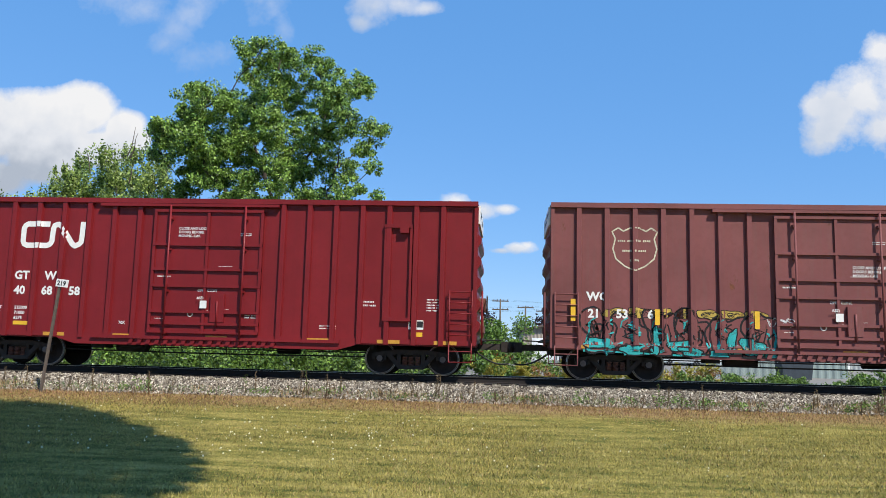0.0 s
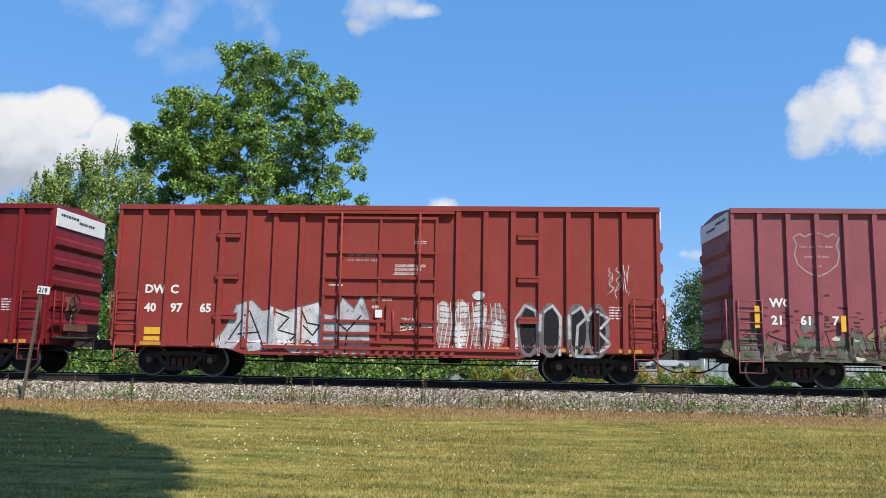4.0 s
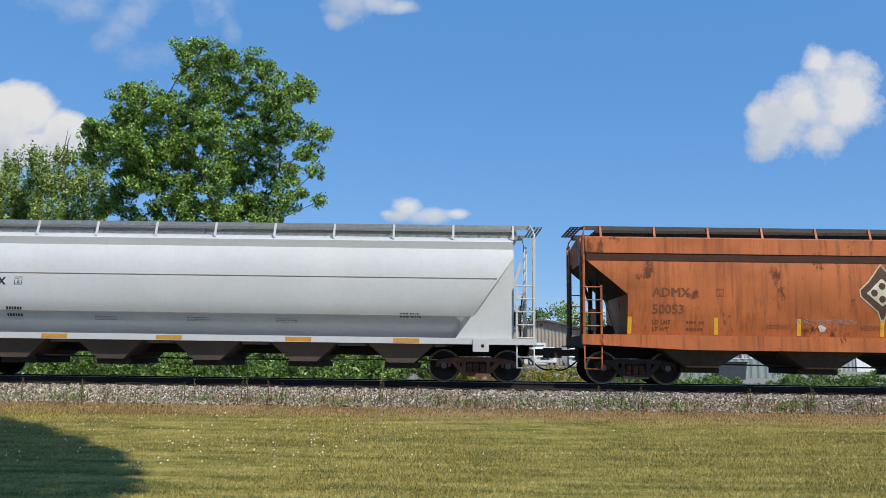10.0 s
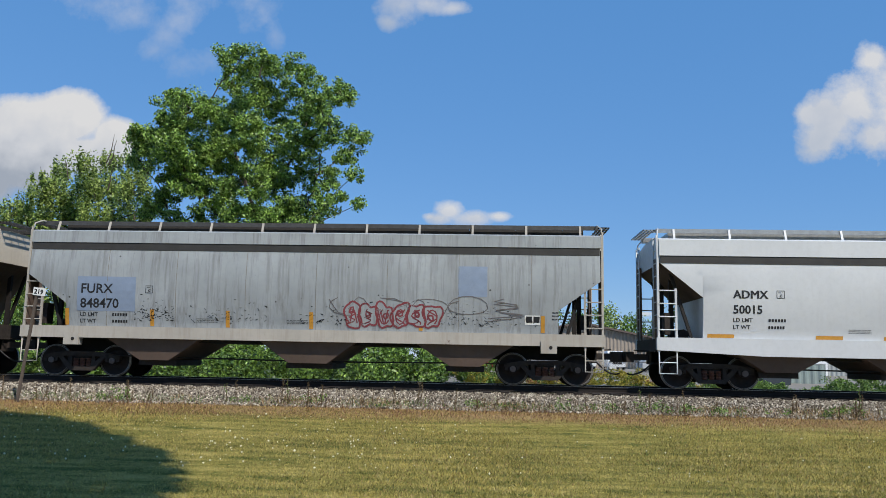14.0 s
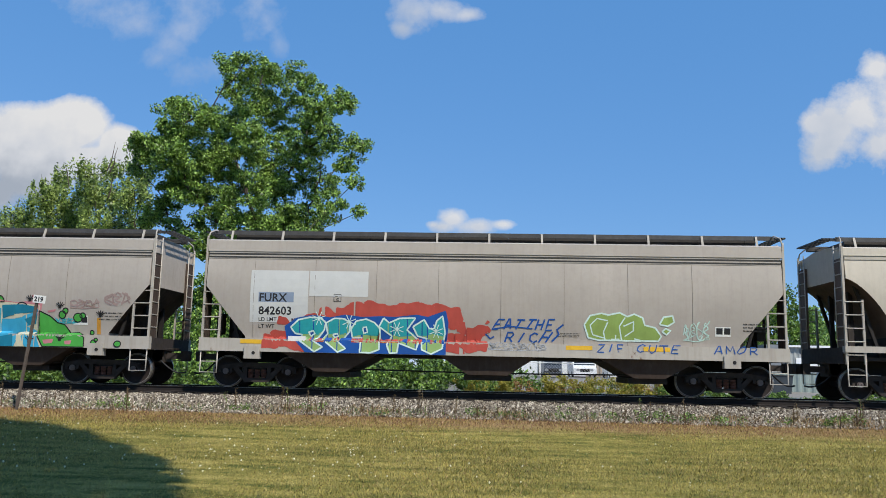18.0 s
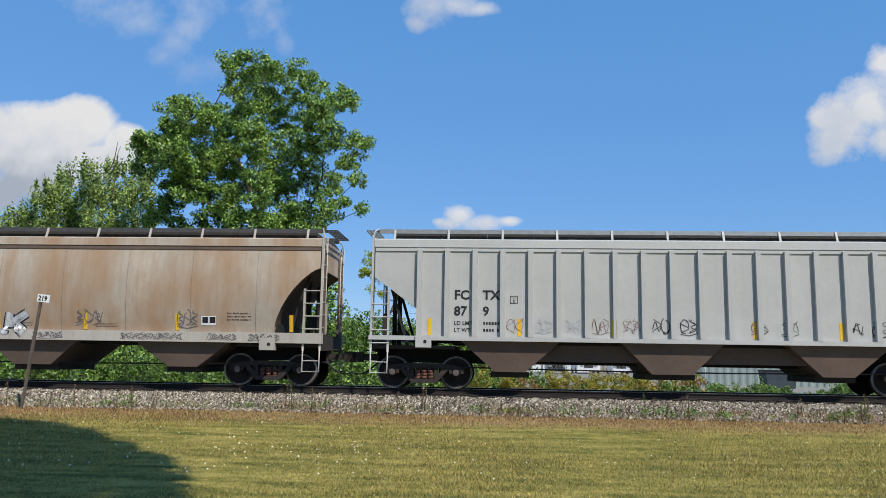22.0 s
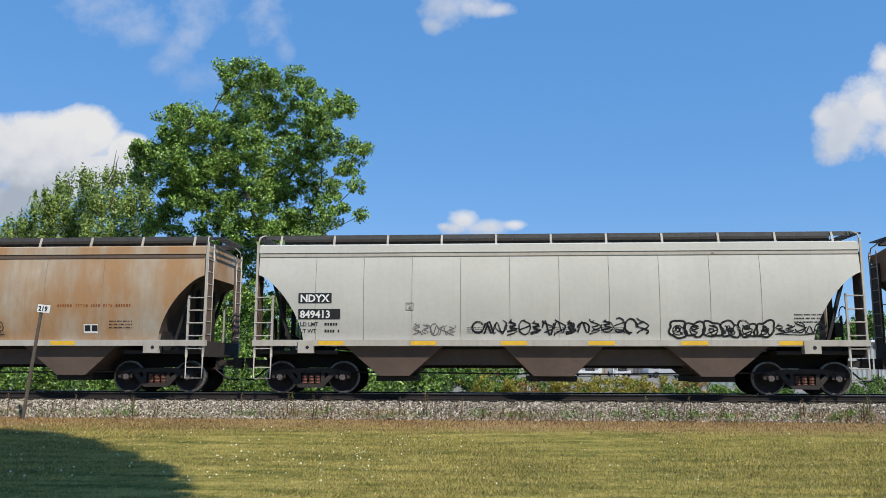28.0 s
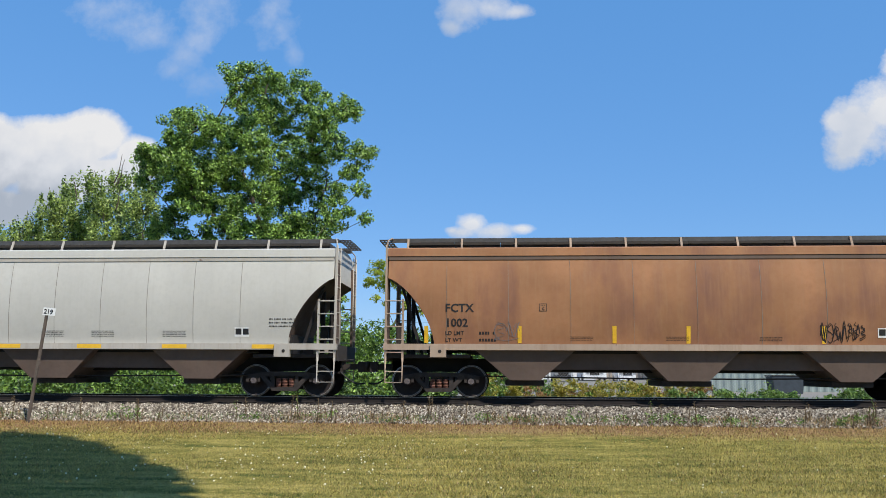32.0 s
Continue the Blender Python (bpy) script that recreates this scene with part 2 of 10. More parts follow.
def letter_mesh(words, size, bold=0.0):
    """Flat lettering as points and faces, its left foot at 0, 0."""
    key = (words, size, bold)
    if key not in LETTERS:
        cu = bpy.data.curves.new("lettering", "FONT")
        cu.body, cu.size, cu.offset, cu.resolution_u = words, size, bold, 2
        ob = bpy.data.objects.new("lettering", cu)
        me = bpy.data.meshes.new_from_object(ob)
        LETTERS[key] = ([tuple(v.co[:2]) for v in me.vertices], [tuple(p.vertices) for p in me.polygons])
        bpy.data.objects.remove(ob)
        bpy.data.meshes.remove(me)
        bpy.data.curves.remove(cu)
    return LETTERS[key]


def lettering(words, x, z, size, material, parent, surf, bold=0.0, stretch=1.0, spacing=None):
    """Painted words on a car's near side, with the left foot at x, z, laid on its surface."""
    pts, faces = letter_mesh(words, size, bold)
    if not pts:
        return None
    verts = [(x + p[0] * stretch, surf(x + p[0] * stretch, z + p[1]) - 0.007, z + p[1]) for p in pts]
    return sheet("lettering", verts, faces, material, parent)


def patch(name, x0, x1, z0, z1, material, parent, surf, off=0.005, nx=1, nz=1):
    """A painted panel or decal laid on the car's near side."""
    bm = bmesh.new()
    patch_into(bm, x0, x1, z0, z1, surf, off, nx, nz)
    return part(name, bm, material, parent)


def patch_into(bm, x0, x1, z0, z1, surf, off=0.005, nx=1, nz=1, mi=0):
    g = [[bm.verts.new((x0 + (x1 - x0) * i / nx, surf(x0 + (x1 - x0) * i / nx, z0 + (z1 - z0) * j / nz) - off, z0 + (z1 - z0) * j / nz)) for i in range(nx + 1)] for j in range(nz + 1)]
    for j in range(nz):
        for i in range(nx):
            bm.faces.new((g[j][i], g[j][i + 1], g[j + 1][i + 1], g[j + 1][i])).material_index = mi


def small_print(x, z, w, rows, material, parent, surf, size=0.05, seed=1, gap=1.7):
    """Print too small to read: rows of short bars."""
    rng = random.Random(seed)
    bm = bmesh.new()
    for r in range(rows):
        u = 0.0
        while u < w - size * 0.3:
            for _ in range(rng.randint(3, 7)):
                k = size * rng.uniform(0.42, 0.62)
                if u + k < w:
                    patch_into(bm, x + u, x + u + k, z - r * size * gap + size * 0.12, z - r * size * gap + size * 0.9, surf, 0.006)
                u += k + size * 0.26
            u += size * 0.7
    return tagged(part("stencil", bm, material, parent), kind="stuff")


def stroke_into(bm, pts, width, surf, off, mi=0, step=0.07):
    """A painted line along points (x, z) on the near side, cut short enough to follow it."""
    out = [Vector(pts[0])]
    for a, b in zip(pts, pts[1:]):
        a, b = Vector(a), Vector(b)
        k = max(1, int((b - a).length / step))
        out += [a.lerp(b, i / k) for i in range(1, k + 1)]
    strips = max(1, int(width / 0.06))
    lanes = [[] for _ in range(strips + 1)]
    for i, p in enumerate(out):
        d = (out[min(i + 1, len(out) - 1)] - out[max(i - 1, 0)])
        d = d.normalized() if d.length > 1e-6 else Vector((1, 0))
        s = Vector((-d.y, d.x)) * (width / 2)
        for j in range(strips + 1):
            q = p + s * (1 - 2 * j / strips)
            lanes[j].append(bm.verts.new((q.x, surf(q.x, q.y) - off, q.y)))
    for left, right in zip(lanes, lanes[1:]):
        for i in range(len(out) - 1):
            bm.faces.new((left[i], left[i + 1], right[i + 1], right[i])).material_index = mi


def blob(cx, cz, rx, rz, rng, n=26, wob=0.22):
    ph = [rng.uniform(0, 6.28) for _ in range(4)]
    out = []
    for i in range(n):
        a = 2 * math.pi * i / n
        k = 1 + wob * (0.5 * math.sin(2 * a + ph[0]) + 0.35 * math.sin(3 * a + ph[1]) + 0.3 * math.sin(5 * a + ph[2]))
        # squarish letter bodies
        c, s = math.cos(a), math.sin(a)
        q = 1 / max(abs(c), abs(s)) ** 0.55
        out.append((cx + rx * k * q * c, cz + rz * k * q * s))
    return out


def fill_into(bm, poly, surf, off, mi=0, cell=0.06):
    """Fill an outline with small painted cells that follow the near side."""
    xs, zs = [p[0] for p in poly], [p[1] for p in poly]
    x0, x1 = min(xs), max(xs)
    n = max(1, int((x1 - x0) / cell))
    w = (x1 - x0) / n
    for i in range(n):
        cuts = []
        for u in (x0 + w * (i + 0.02), x0 + w * (i + 0.98)):
            z = sorted(a[1] + (b[1] - a[1]) * (u - a[0]) / (b[0] - a[0]) for a, b in zip(poly, poly[1:] + poly[:1]) if (a[0] - u) * (b[0] - u) < 0)
            cuts.append(z)
        if len(cuts[0]) < 2 or len(cuts[0]) != len(cuts[1]):
            continue
        for k in range(0, len(cuts[0]) - 1, 2):
            za0, za1, zb0, zb1 = cuts[0][k], cuts[0][k + 1], cuts[1][k], cuts[1][k + 1]
            m = max(1, int((za1 - za0) / 0.07))
            ua, ub = x0 + w * i, x0 + w * (i + 1)
            col = [(bm.verts.new((ua, surf(ua, za0 + (za1 - za0) * j / m) - off, za0 + (za1 - za0) * j / m)), bm.verts.new((ub, surf(ub, zb0 + (zb1 - zb0) * j / m) - off, zb0 + (zb1 - zb0) * j / m))) for j in range(m + 1)]
            for (a, b), (c, d) in zip(col, col[1:]):
                bm.faces.new((a, b, d, c)).material_index = mi


def swirl(cx, cz, rx, rz, rng, n=9):
    """A bent open stroke inside a box, like one sign of sprayed writing."""
    kind = rng.randrange(4)
    a0, sweep = rng.uniform(0, 6.28), rng.choice((-1, 1)) * rng.uniform(3.5, 5.5)
    pts = []
    for i in range(n):
        u = i / (n - 1)
        if kind == 0:
            pts.append((cx + rx * math.cos(a0 + sweep * u), cz + rz * math.sin(a0 + sweep * u)))
        elif kind == 1:
            pts.append((cx + rx * (2 * u - 1), cz + rz * math.sin(a0 + 7 * u)))
        elif kind == 2:
            pts.append((cx + rx * math.sin(a0 + 6 * u), cz + rz * (1 - 2 * u)))
        else:
            pts.append((cx + rx * (abs(((2.2 * u + 0.3) % 1) - 0.5) * 4 - 1), cz + rz * (1 - 2 * u)))
    return pts


# ---------------------------------------------------------------- rail cars
WHEEL_R, BASE_HALF = 0.457, 0.905


def wheelset_mesh():
    bm = bmesh.new()
    for s in (-1, 1):
        y = 0.755 * s
        prof = [(0.10, 0.09), (0.13, 0.085), (0.15, 0.045), (0.36, 0.035), (0.385, 0.068), (WHEEL_R - 0.004, 0.070)]
        lathe(bm, [(r, s * q) for r, q in prof] + [(WHEEL_R, s * 0.062), (WHEEL_R + 0.002, -s * 0.03), (WHEEL_R + 0.028, -s * 0.055), (WHEEL_R + 0.02, -s * 0.07), (0.38, -s * 0.068), (0.35, -s * 0.03), (0.10, -s * 0.03)], 28, 0, (0, y, 0))
        lathe(bm, [(WHEEL_R - 0.012, s * 0.0712), (WHEEL_R - 0.001, s * 0.0712), (WHEEL_R + 0.003, s * 0.064), (WHEEL_R + 0.0035, -s * 0.02)], 28, 1, (0, y, 0), False)
        lathe(bm, [(0.412, s * 0.0706), (0.430, s * 0.0716), (0.434, s * 0.0700)], 28, 3, (0, y, 0), False)
        tube(bm, (0, s * 0.82, 0), (0, s * 1.04, 0), 0.115, 14, mi=0)
        tube(bm, (0, s * 1.04, 0), (0, s * 1.075, 0), 0.085, 14, mi=2)
        for k in range(3):
            a = 2.094 * k + 0.4
            tube(bm, (0.045 * math.cos(a), s * 1.07, 0.045 * math.sin(a)), (0.045 * math.cos(a), s * 1.092, 0.045 * math.sin(a)), 0.018, 6, mi=2)
    tube(bm, (0, -0.82, 0), (0, 0.82, 0), 0.085, 12, mi=0)
    # a smear of grease and rust on the disc, so that the turning shows
    me = bpy.data.meshes.new("wheelset")
    bmesh.ops.recalc_face_normals(bm, faces=bm.faces[:])
    bm.to_mesh(me)
    bm.free()
    for m in (M_WHEEL, M_TREAD, M_CAP, M_RIM):
        me.materials.append(m)
    return me


def side_frame_mesh():
    """One cast side frame in the plane across y, with its two window openings."""
    bm = bmesh.new()
    top = [(-1.13, 0.60), (-0.80, 0.66), (-0.45, 0.71), (0.45, 0.71), (0.80, 0.66), (1.13, 0.60)]
    low = [(-1.13, 0.49), (-0.79, 0.50), (-0.46, 0.23), (0.46, 0.23), (0.79, 0.50), (1.13, 0.49)]
    y0, y1 = -0.085, 0.085
    # compression member on top
    prism(bm, top + [(1.13, 0.49), (0.79, 0.535), (0.42, 0.575), (-0.42, 0.575), (-0.79, 0.535), (-1.13, 0.49)], "y", y0, y1)
    # tension member below, with the slanting legs
    for s in (-1, 1):
        prism(bm, [(s * 0.72, 0.56), (s * 0.58, 0.58), (s * 0.27, 0.29), (s * 0.36, 0.17)], "y", y0 * 0.9, y1 * 0.9)
        prism(bm, [(s * 0.30, 0.59), (s * 0.40, 0.59), (s * 0.40, 0.24), (s * 0.28, 0.24)], "y", y0 * 0.8, y1 * 0.8)
        # pedestal jaws over the bearings
        prism(bm, [(s * 0.70, 0.62), (s * 0.80, 0.62), (s * 0.78, 0.42), (s * 0.72, 0.42)], "y", y0, y1)
        prism(bm, [(s * 1.03, 0.60), (s * 1.14, 0.60), (s * 1.12, 0.42), (s * 1.04, 0.42)], "y", y0, y1)
    prism(bm, [(-0.40, 0.27), (0.40, 0.27), (0.36, 0.16), (-0.36, 0.16)], "y", y0, y1)
    me = bpy.data.meshes.new("side_frame")
    bmesh.ops.recalc_face_normals(bm, faces=bm.faces[:])
    bm.to_mesh(me)
    bm.free()
    return me


def spring_mesh():
    bm = bmesh.new()
    # one coil spring as a stack of bulging turns
    rings = []
    for k in range(13):
        r = 0.062 if k % 2 == 0 else 0.088
        z = 0.27 + 0.25 * k / 12
        rings.append([bm.verts.new((r * math.cos(q * 0.7854), r * math.sin(q * 0.7854), z)) for q in range(8)])
    for a, b in zip(rings, rings[1:]):
        for q in range(8):
            bm.faces.new((a[q], a[(q + 1) % 8], b[(q + 1) % 8], b[q]))
    me = bpy.data.meshes.new("spring")
    bm.to_mesh(me)
    bm.free()
    return me


ME_WHEELSET, ME_FRAME, ME_SPRING = wheelset_mesh(), side_frame_mesh(), spring_mesh()
ME_FRAME_R, ME_SPRING_R = ME_FRAME.copy(), ME_SPRING.copy()
for me, m in ((ME_FRAME, M_TRUCK), (ME_SPRING, M_TRUCK), (ME_FRAME_R, M_TRUCK_RUST), (ME_SPRING_R, M_TRUCK_RUST)):
    me.materials.append(m)
WHEELSETS = []       # (wheelset, car's start, its x on the car)


def truck(car, x, rusty=False):
    bm = bmesh.new()
    box(bm, -0.24, 0.24, -0.96, 0.96, 0.40, 0.57)
    box(bm, -0.20, 0.20, -0.5, 0.5, 0.57, 0.70)
    box(bm, -0.62, -0.54, -0.72, 0.72, 0.40, 0.52)
    box(bm, 0.54, 0.62, -0.72, 0.72, 0.40, 0.52)
    tr = part("truck", bm, M_TRUCK, car)
    tr.matrix_basis = pose(x, 0, 0)
    for s in (-1, 1):
        again("side_frame", ME_FRAME_R if rusty else ME_FRAME, tr, pose(0, s * 0.985, 0))
        for q in (-0.19, 0.0, 0.19):
            again("spring", ME_SPRING_R, tr, pose(q, s * 0.985, 0))
        w = again("wheelset", ME_WHEELSET, tr, pose(s * BASE_HALF, 0, WHEEL_R))
        WHEELSETS.append((w, car, x + s * BASE_HALF))
    return tr


def coupler(car, x_end, s, reach):
    """Draft gear, shank and knuckle at one end, out to the meeting plane, with the brake hose."""
    bm = bmesh.new()
    z = 0.86
    box(bm, min(x_end - s * 0.35, x_end), max(x_end - s * 0.35, x_end), -0.30, 0.30, 0.66, 1.04)
    a, b = x_end, x_end + s * (reach - 0.13)
    box(bm, min(a, b), max(a, b), -0.09, 0.09, z - 0.09, z + 0.09)
    c = x_end + s * (reach - 0.26)
    hexa(bm, [(c, -0.13, z - 0.15), (c + s * 0.22, -0.17, z - 0.15), (c + s * 0.22, 0.10, z - 0.15), (c, 0.13, z - 0.15), (c, -0.13, z + 0.15), (c + s * 0.22, -0.17, z + 0.15), (c + s * 0.22, 0.10, z + 0.15), (c, 0.13, z + 0.15)])
    tube(bm, (c + s * 0.24, -0.10 * s, z - 0.15), (c + s * 0.24, -0.10 * s, z + 0.15), 0.085, 8)
    tube(bm, (x_end, -0.5, z + 0.18), (c, -0.12, z + 0.2), 0.018, 5)
    part("coupler", bm, M_TRUCK, car)
    bm = bmesh.new()
    pts = []
    for i in range(9):
        u = i / 8
        pts.append((x_end - s * 0.05 + s * (reach + 0.02) * u, -0.42 + 0.2 * u, 0.72 - 0.36 * math.sin(math.pi * u * 0.62)))
    pipe(bm, pts, 0.026, 6)
    part("brake_hose", bm, M_HOSE, car)


def ladder(car, x, y, z0, z1, w, material, n, name="ladder", rail_r=0.022, along="x"):
    """Two stiles and rungs; along x it lies flat on the side, along y on the end."""
    bm = bmesh.new()
    d = Vector((w, 0, 0)) if along == "x" else Vector((0, w, 0))
    o = Vector((x, y, 0))
    for k in (0, 1):
        p = o + d * k
        tube(bm, (p.x, p.y, z0), (p.x, p.y, z1), rail_r, 6)
    for i in range(n):
        z = z0 + (z1 - z0) * (i + 0.5) / n
        a, b = o, o + d
        tube(bm, (a.x, a.y, z), (b.x, b.y, z), 0.017, 5)
    return part(name, bm, material, car)


def stirrup(car, x, y, material, w=0.42, z0=0.42, z1=1.1):
    bm = bmesh.new()
    pipe(bm, [(x, y, z1), (x, y, z0), (x + w, y, z0), (x + w, y, z1)], 0.02, 6)
    tube(bm, (x, y, z0 + 0.3), (x + w, y, z0 + 0.3), 0.015, 5)
    return part("step", bm, material, car)


def new_car(kind, label, x0):
    car = new(kind)
    car.empty_display_size = 0.5
    tagged(car, label, "rail car" if kind != "flat_car" else "flat car", "cars of the freight train")
    car["start"] = x0
    car.matrix_basis = pose(x0, TRACK_Y, RAIL)
    return car


# ---- box cars
def box_car(x0, label, paint, L=15.5, top=4.99, low=0.66, logo=None, marks=(), print_mat=M_WHITE, end_mat=None, plain_end=False, rib_step=0.772, yellow_posts=False, gap=(1.0, 1.0), rib0=0.78):
    car = new_car("box_car", label, x0)
    h, W = L / 2, 1.47
    d0, d1 = -1.74, 1.62            # the door's opening
    rib_w, rib_d = 0.13, 0.095
    ribs = []
    k = -h + rib0
    while k < d0 - 0.3:
        ribs.append(k)
        k += rib_step
    k = h - 0.98
    right = []
    while k > d1 + 0.3:
        right.append(k)
        k -= rib_step
    ribs += right[::-1]

    def surf(x, z):
        for r in ribs:
            if abs(x - r) < rib_w / 2 and z > low + 0.18:
                return -(W + rib_d)
        if d0 < x < d1 and 0.95 < z < 4.55:
            return -(W + 0.075)
        if z < low + 0.34:
            return -(W + 0.06)
        return -W

    # body with its roof
    bm = bmesh.new()
    prism(bm, [(-W, low + 0.16), (W, low + 0.16), (W, top - 0.10), (W - 0.25, top - 0.04), (0, top + 0.06), (-W + 0.25, top - 0.04), (-W, top - 0.10)], "x", -h + 0.02, h - 0.02)
    part("body", bm, paint, car)
    # ribs on both sides
    bm = bmesh.new()
    z0, z1 = low + 0.18, top - 0.2
    hexa(bm, [(-rib_w / 2, -rib_d, z0), (rib_w / 2, -rib_d, z0), (rib_w / 2 + 0.02, 0, z0), (-rib_w / 2 - 0.02, 0, z0), (-rib_w / 2, -rib_d, z1), (rib_w / 2, -rib_d, z1), (rib_w / 2 + 0.02, 0, z1), (-rib_w / 2 - 0.02, 0, z1)])
    me = bpy.data.meshes.new("side_post")
    bm.to_mesh(me)
    bm.free()
    me.materials.append(paint)
    for r in ribs:
        again("side_post", me, car, pose(r, -W, 0))
        again("side_post", me, car, pose(-r, W, 0, 0, 0, 180))
    for s in (-1, 1):
        # corner posts, top chord and side sill
        bm = bmesh.new()
        ys = sorted((s * (W - 0.02), s * (W + 0.11)))
        box(bm, -h, h, ys[0], ys[1], top - 0.20, top - 0.06)
        part("top_chord", bm, paint, car)
        bm = bmesh.new()
        ys = sorted((s * (W - 0.02), s * (W + 0.06)))
        # sill, deeper between the trucks
        prism(bm, [(-h, low + 0.34), (-h, low + 0.20), (-h + 3.2, low + 0.20), (-h + 3.9, low), (h - 3.9, low), (h - 3.2, low + 0.20), (h, low + 0.20), (h, low + 0.34)], "y", ys[0], ys[1])
        part("side_sill", bm, paint, car)
        for e in (-1, 1):
            bm = bmesh.new()
            xs = sorted((e * (h - 0.10), e * (h + 0.0)))
            ys2 = sorted((s * (W - 0.05), s * (W + 0.08)))
            box(bm, xs[0], xs[1], ys2[0], ys2[1], low + 0.2, top - 0.2)
            part("corner_post", bm, paint, car)
        # door with its stiffeners
        bm = bmesh.new()
        ys = sorted((s * (W - 0.01), s * (W + 0.07)))
        box(bm, d0 + 0.05, d1 - 0.05, ys[0], ys[1], 1.0, top - 0.42)
        door = part("door", bm, paint, car)
        ys = sorted((s * (W + 0.06), s * (W + 0.135)))
        for z in (1.02, 1.26, 1.60, 2.34, 2.82, 3.54, top - 0.46):
            bm = bmesh.new()
            box(bm, d0 + 0.05, d1 - 0.05, ys[0], ys[1], z, z + 0.075)
            part("door_stiffener", bm, paint, door)
        for x in (d0 + 0.05, -0.1, d1 - 0.13):
            bm = bmesh.new()
            box(bm, x, x + 0.08, *sorted((s * (W + 0.06), s * (W + 0.125))), 1.02, top - 0.42)
            part("door_stile", bm, paint, door)
        yy = s * (W + 0.21)
        for x in (d0 + 0.57, d1 - 0.56):
            bm = bmesh.new()
            tube(bm, (x, yy, 0.86), (x, yy, top - 0.28), 0.030, 8)
            for z in (1.0, 2.2, 3.4, 4.3):
                box(bm, x - 0.05, x + 0.05, min(yy, s * W), max(yy, s * W), z, z + 0.06)
            part("lock_rod", bm, paint, door)
        bm = bmesh.new()
        ys = sorted((s * (W + 0.06), s * (W + 0.15)))
        box(bm, 0.15, 0.55, ys[0], ys[1], 1.35, 2.15)
        tube(bm, (0.35, s * (W + 0.14), 1.2), (0.35, s * (W + 0.17), 1.95), 0.03, 6)
        part("door_latch", bm, paint, door)
        bm = bmesh.new()
        ys = sorted((s * W, s * (W + 0.16)))
        box(bm, d0 - 1.6, d1 + 0.4, ys[0], ys[1], top - 0.30, top - 0.22)
        part("door_track", bm, paint, car)
        bm = bmesh.new()
        box(bm, d0 - 1.6, d1 + 2.3, *sorted((s * W, s * (W + 0.13))), 0.84, 0.93)
        part("door_track", bm, paint, car)
        for q in range(17):
            bm = bmesh.new()
            u = d0 - 0.5 + q * 0.26
            prism(bm, [(u, 0.70), (u + 0.12, 0.70), (u + 0.17, 0.84), (u + 0.05, 0.84)], "y", *sorted((s * (W + 0.061), s * (W + 0.11))))
            part("track_bracket", bm, paint, car)
        # grab irons at the corners
        for e in (-1, 1):
            x = e * (h - 0.75)
            bm = bmesh.new()
            yy = s * (W + 0.13)
            x1 = e * (h - 0.12)
            for z in (1.15, 1.45, 1.75, 2.05, 2.35):
                pipe(bm, [(x, s * W, z), (x, yy, z), (x1, yy, z), (x1, s * W, z)], 0.016, 5)
            tube(bm, (x, yy, 0.95), (x, yy, 2.4), 0.02, 6)
            tube(bm, (x1, yy, 0.95), (x1, yy, 2.4), 0.02, 6)
            part("side_ladder", bm, paint, car)
            stirrup(car, min(x, x1), s * (W + 0.08), paint, abs(x1 - x), 0.40, 0.95)
    # corrugated ends
    for e in (-1, 1):
        bm = bmesh.new()
        pts = [(e * (h + 0.012), low + 0.2)]
        z = low + 0.55
        n = 5
        step = (top - 0.75 - z) / n
        for i in range(n):
            a = z + i * step
            pts += [(e * (h + 0.012), a), (e * (h + 0.10), a + step * 0.22), (e * (h + 0.10), a + step * 0.48), (e * (h + 0.012), a + step * 0.62)]
        pts += [(e * (h + 0.012), top - 0.2), (e * (h - 0.12), top - 0.2), (e * (h - 0.12), low + 0.2)]
        prism(bm, pts, "y", -W + 0.04, W - 0.04)
        part("end_wall", bm, end_mat or paint, car)
        bm = bmesh.new()
        box(bm, *sorted((e * (h + 0.0), e * (h + 0.06))), -W + 0.05, W - 0.05, top - 0.68, top - 0.16)
        part("end_panel", bm, M_WHITE if not plain_end else simple("old_end_panel", (0.34, 0.32, 0.31), 0.7), car, "white panel with small dark print")
        bm = bmesh.new()
        xx = e * (h + 0.065)
        rng = random.Random(int(x0 * 10) + e)
        for y0, zz in ((-1.25, top - 0.36), (-0.2, top - 0.45)):
            y = y0
            while y < y0 + 0.9:
                k = rng.uniform(0.06, 0.16)
                box(bm, *sorted((xx, xx + e * 0.004)), y, y + k, zz, zz + 0.07)
                y += k + 0.04
        tagged(part("stencil", bm, M_BLACKLET, car), kind="stuff")
        ladder(car, e * (h + 0.15), -W + 0.08, 0.9, 2.4, 0.45, paint, 4, "end_ladder", along="y")
        bm = bmesh.new()
        box(bm, *sorted((e * h, e * (h + 0.22))), -1.2, 1.2, 1.02, 1.08)
        part("end_platform", bm, M_GRATE, car)
        coupler(car, e * h, e, gap[0 if e < 0 else 1])
    # hand brake on the end towards +x
    bm = bmesh.new()
    x = h + 0.27
    for i in range(16):
        a, b = 2 * math.pi * i / 16, 2 * math.pi * (i + 1) / 16
        tube(bm, (x, -0.45 + 0.28 * math.cos(a), 2.05 + 0.28 * math.sin(a)), (x, -0.45 + 0.28 * math.cos(b), 2.05 + 0.28 * math.sin(b)), 0.018, 5)
    for i in range(4):
        a = 1.57 * i + 0.4
        tube(bm, (x, -0.45, 2.05), (x, -0.45 + 0.28 * math.cos(a), 2.05 + 0.28 * math.sin(a)), 0.014, 5)
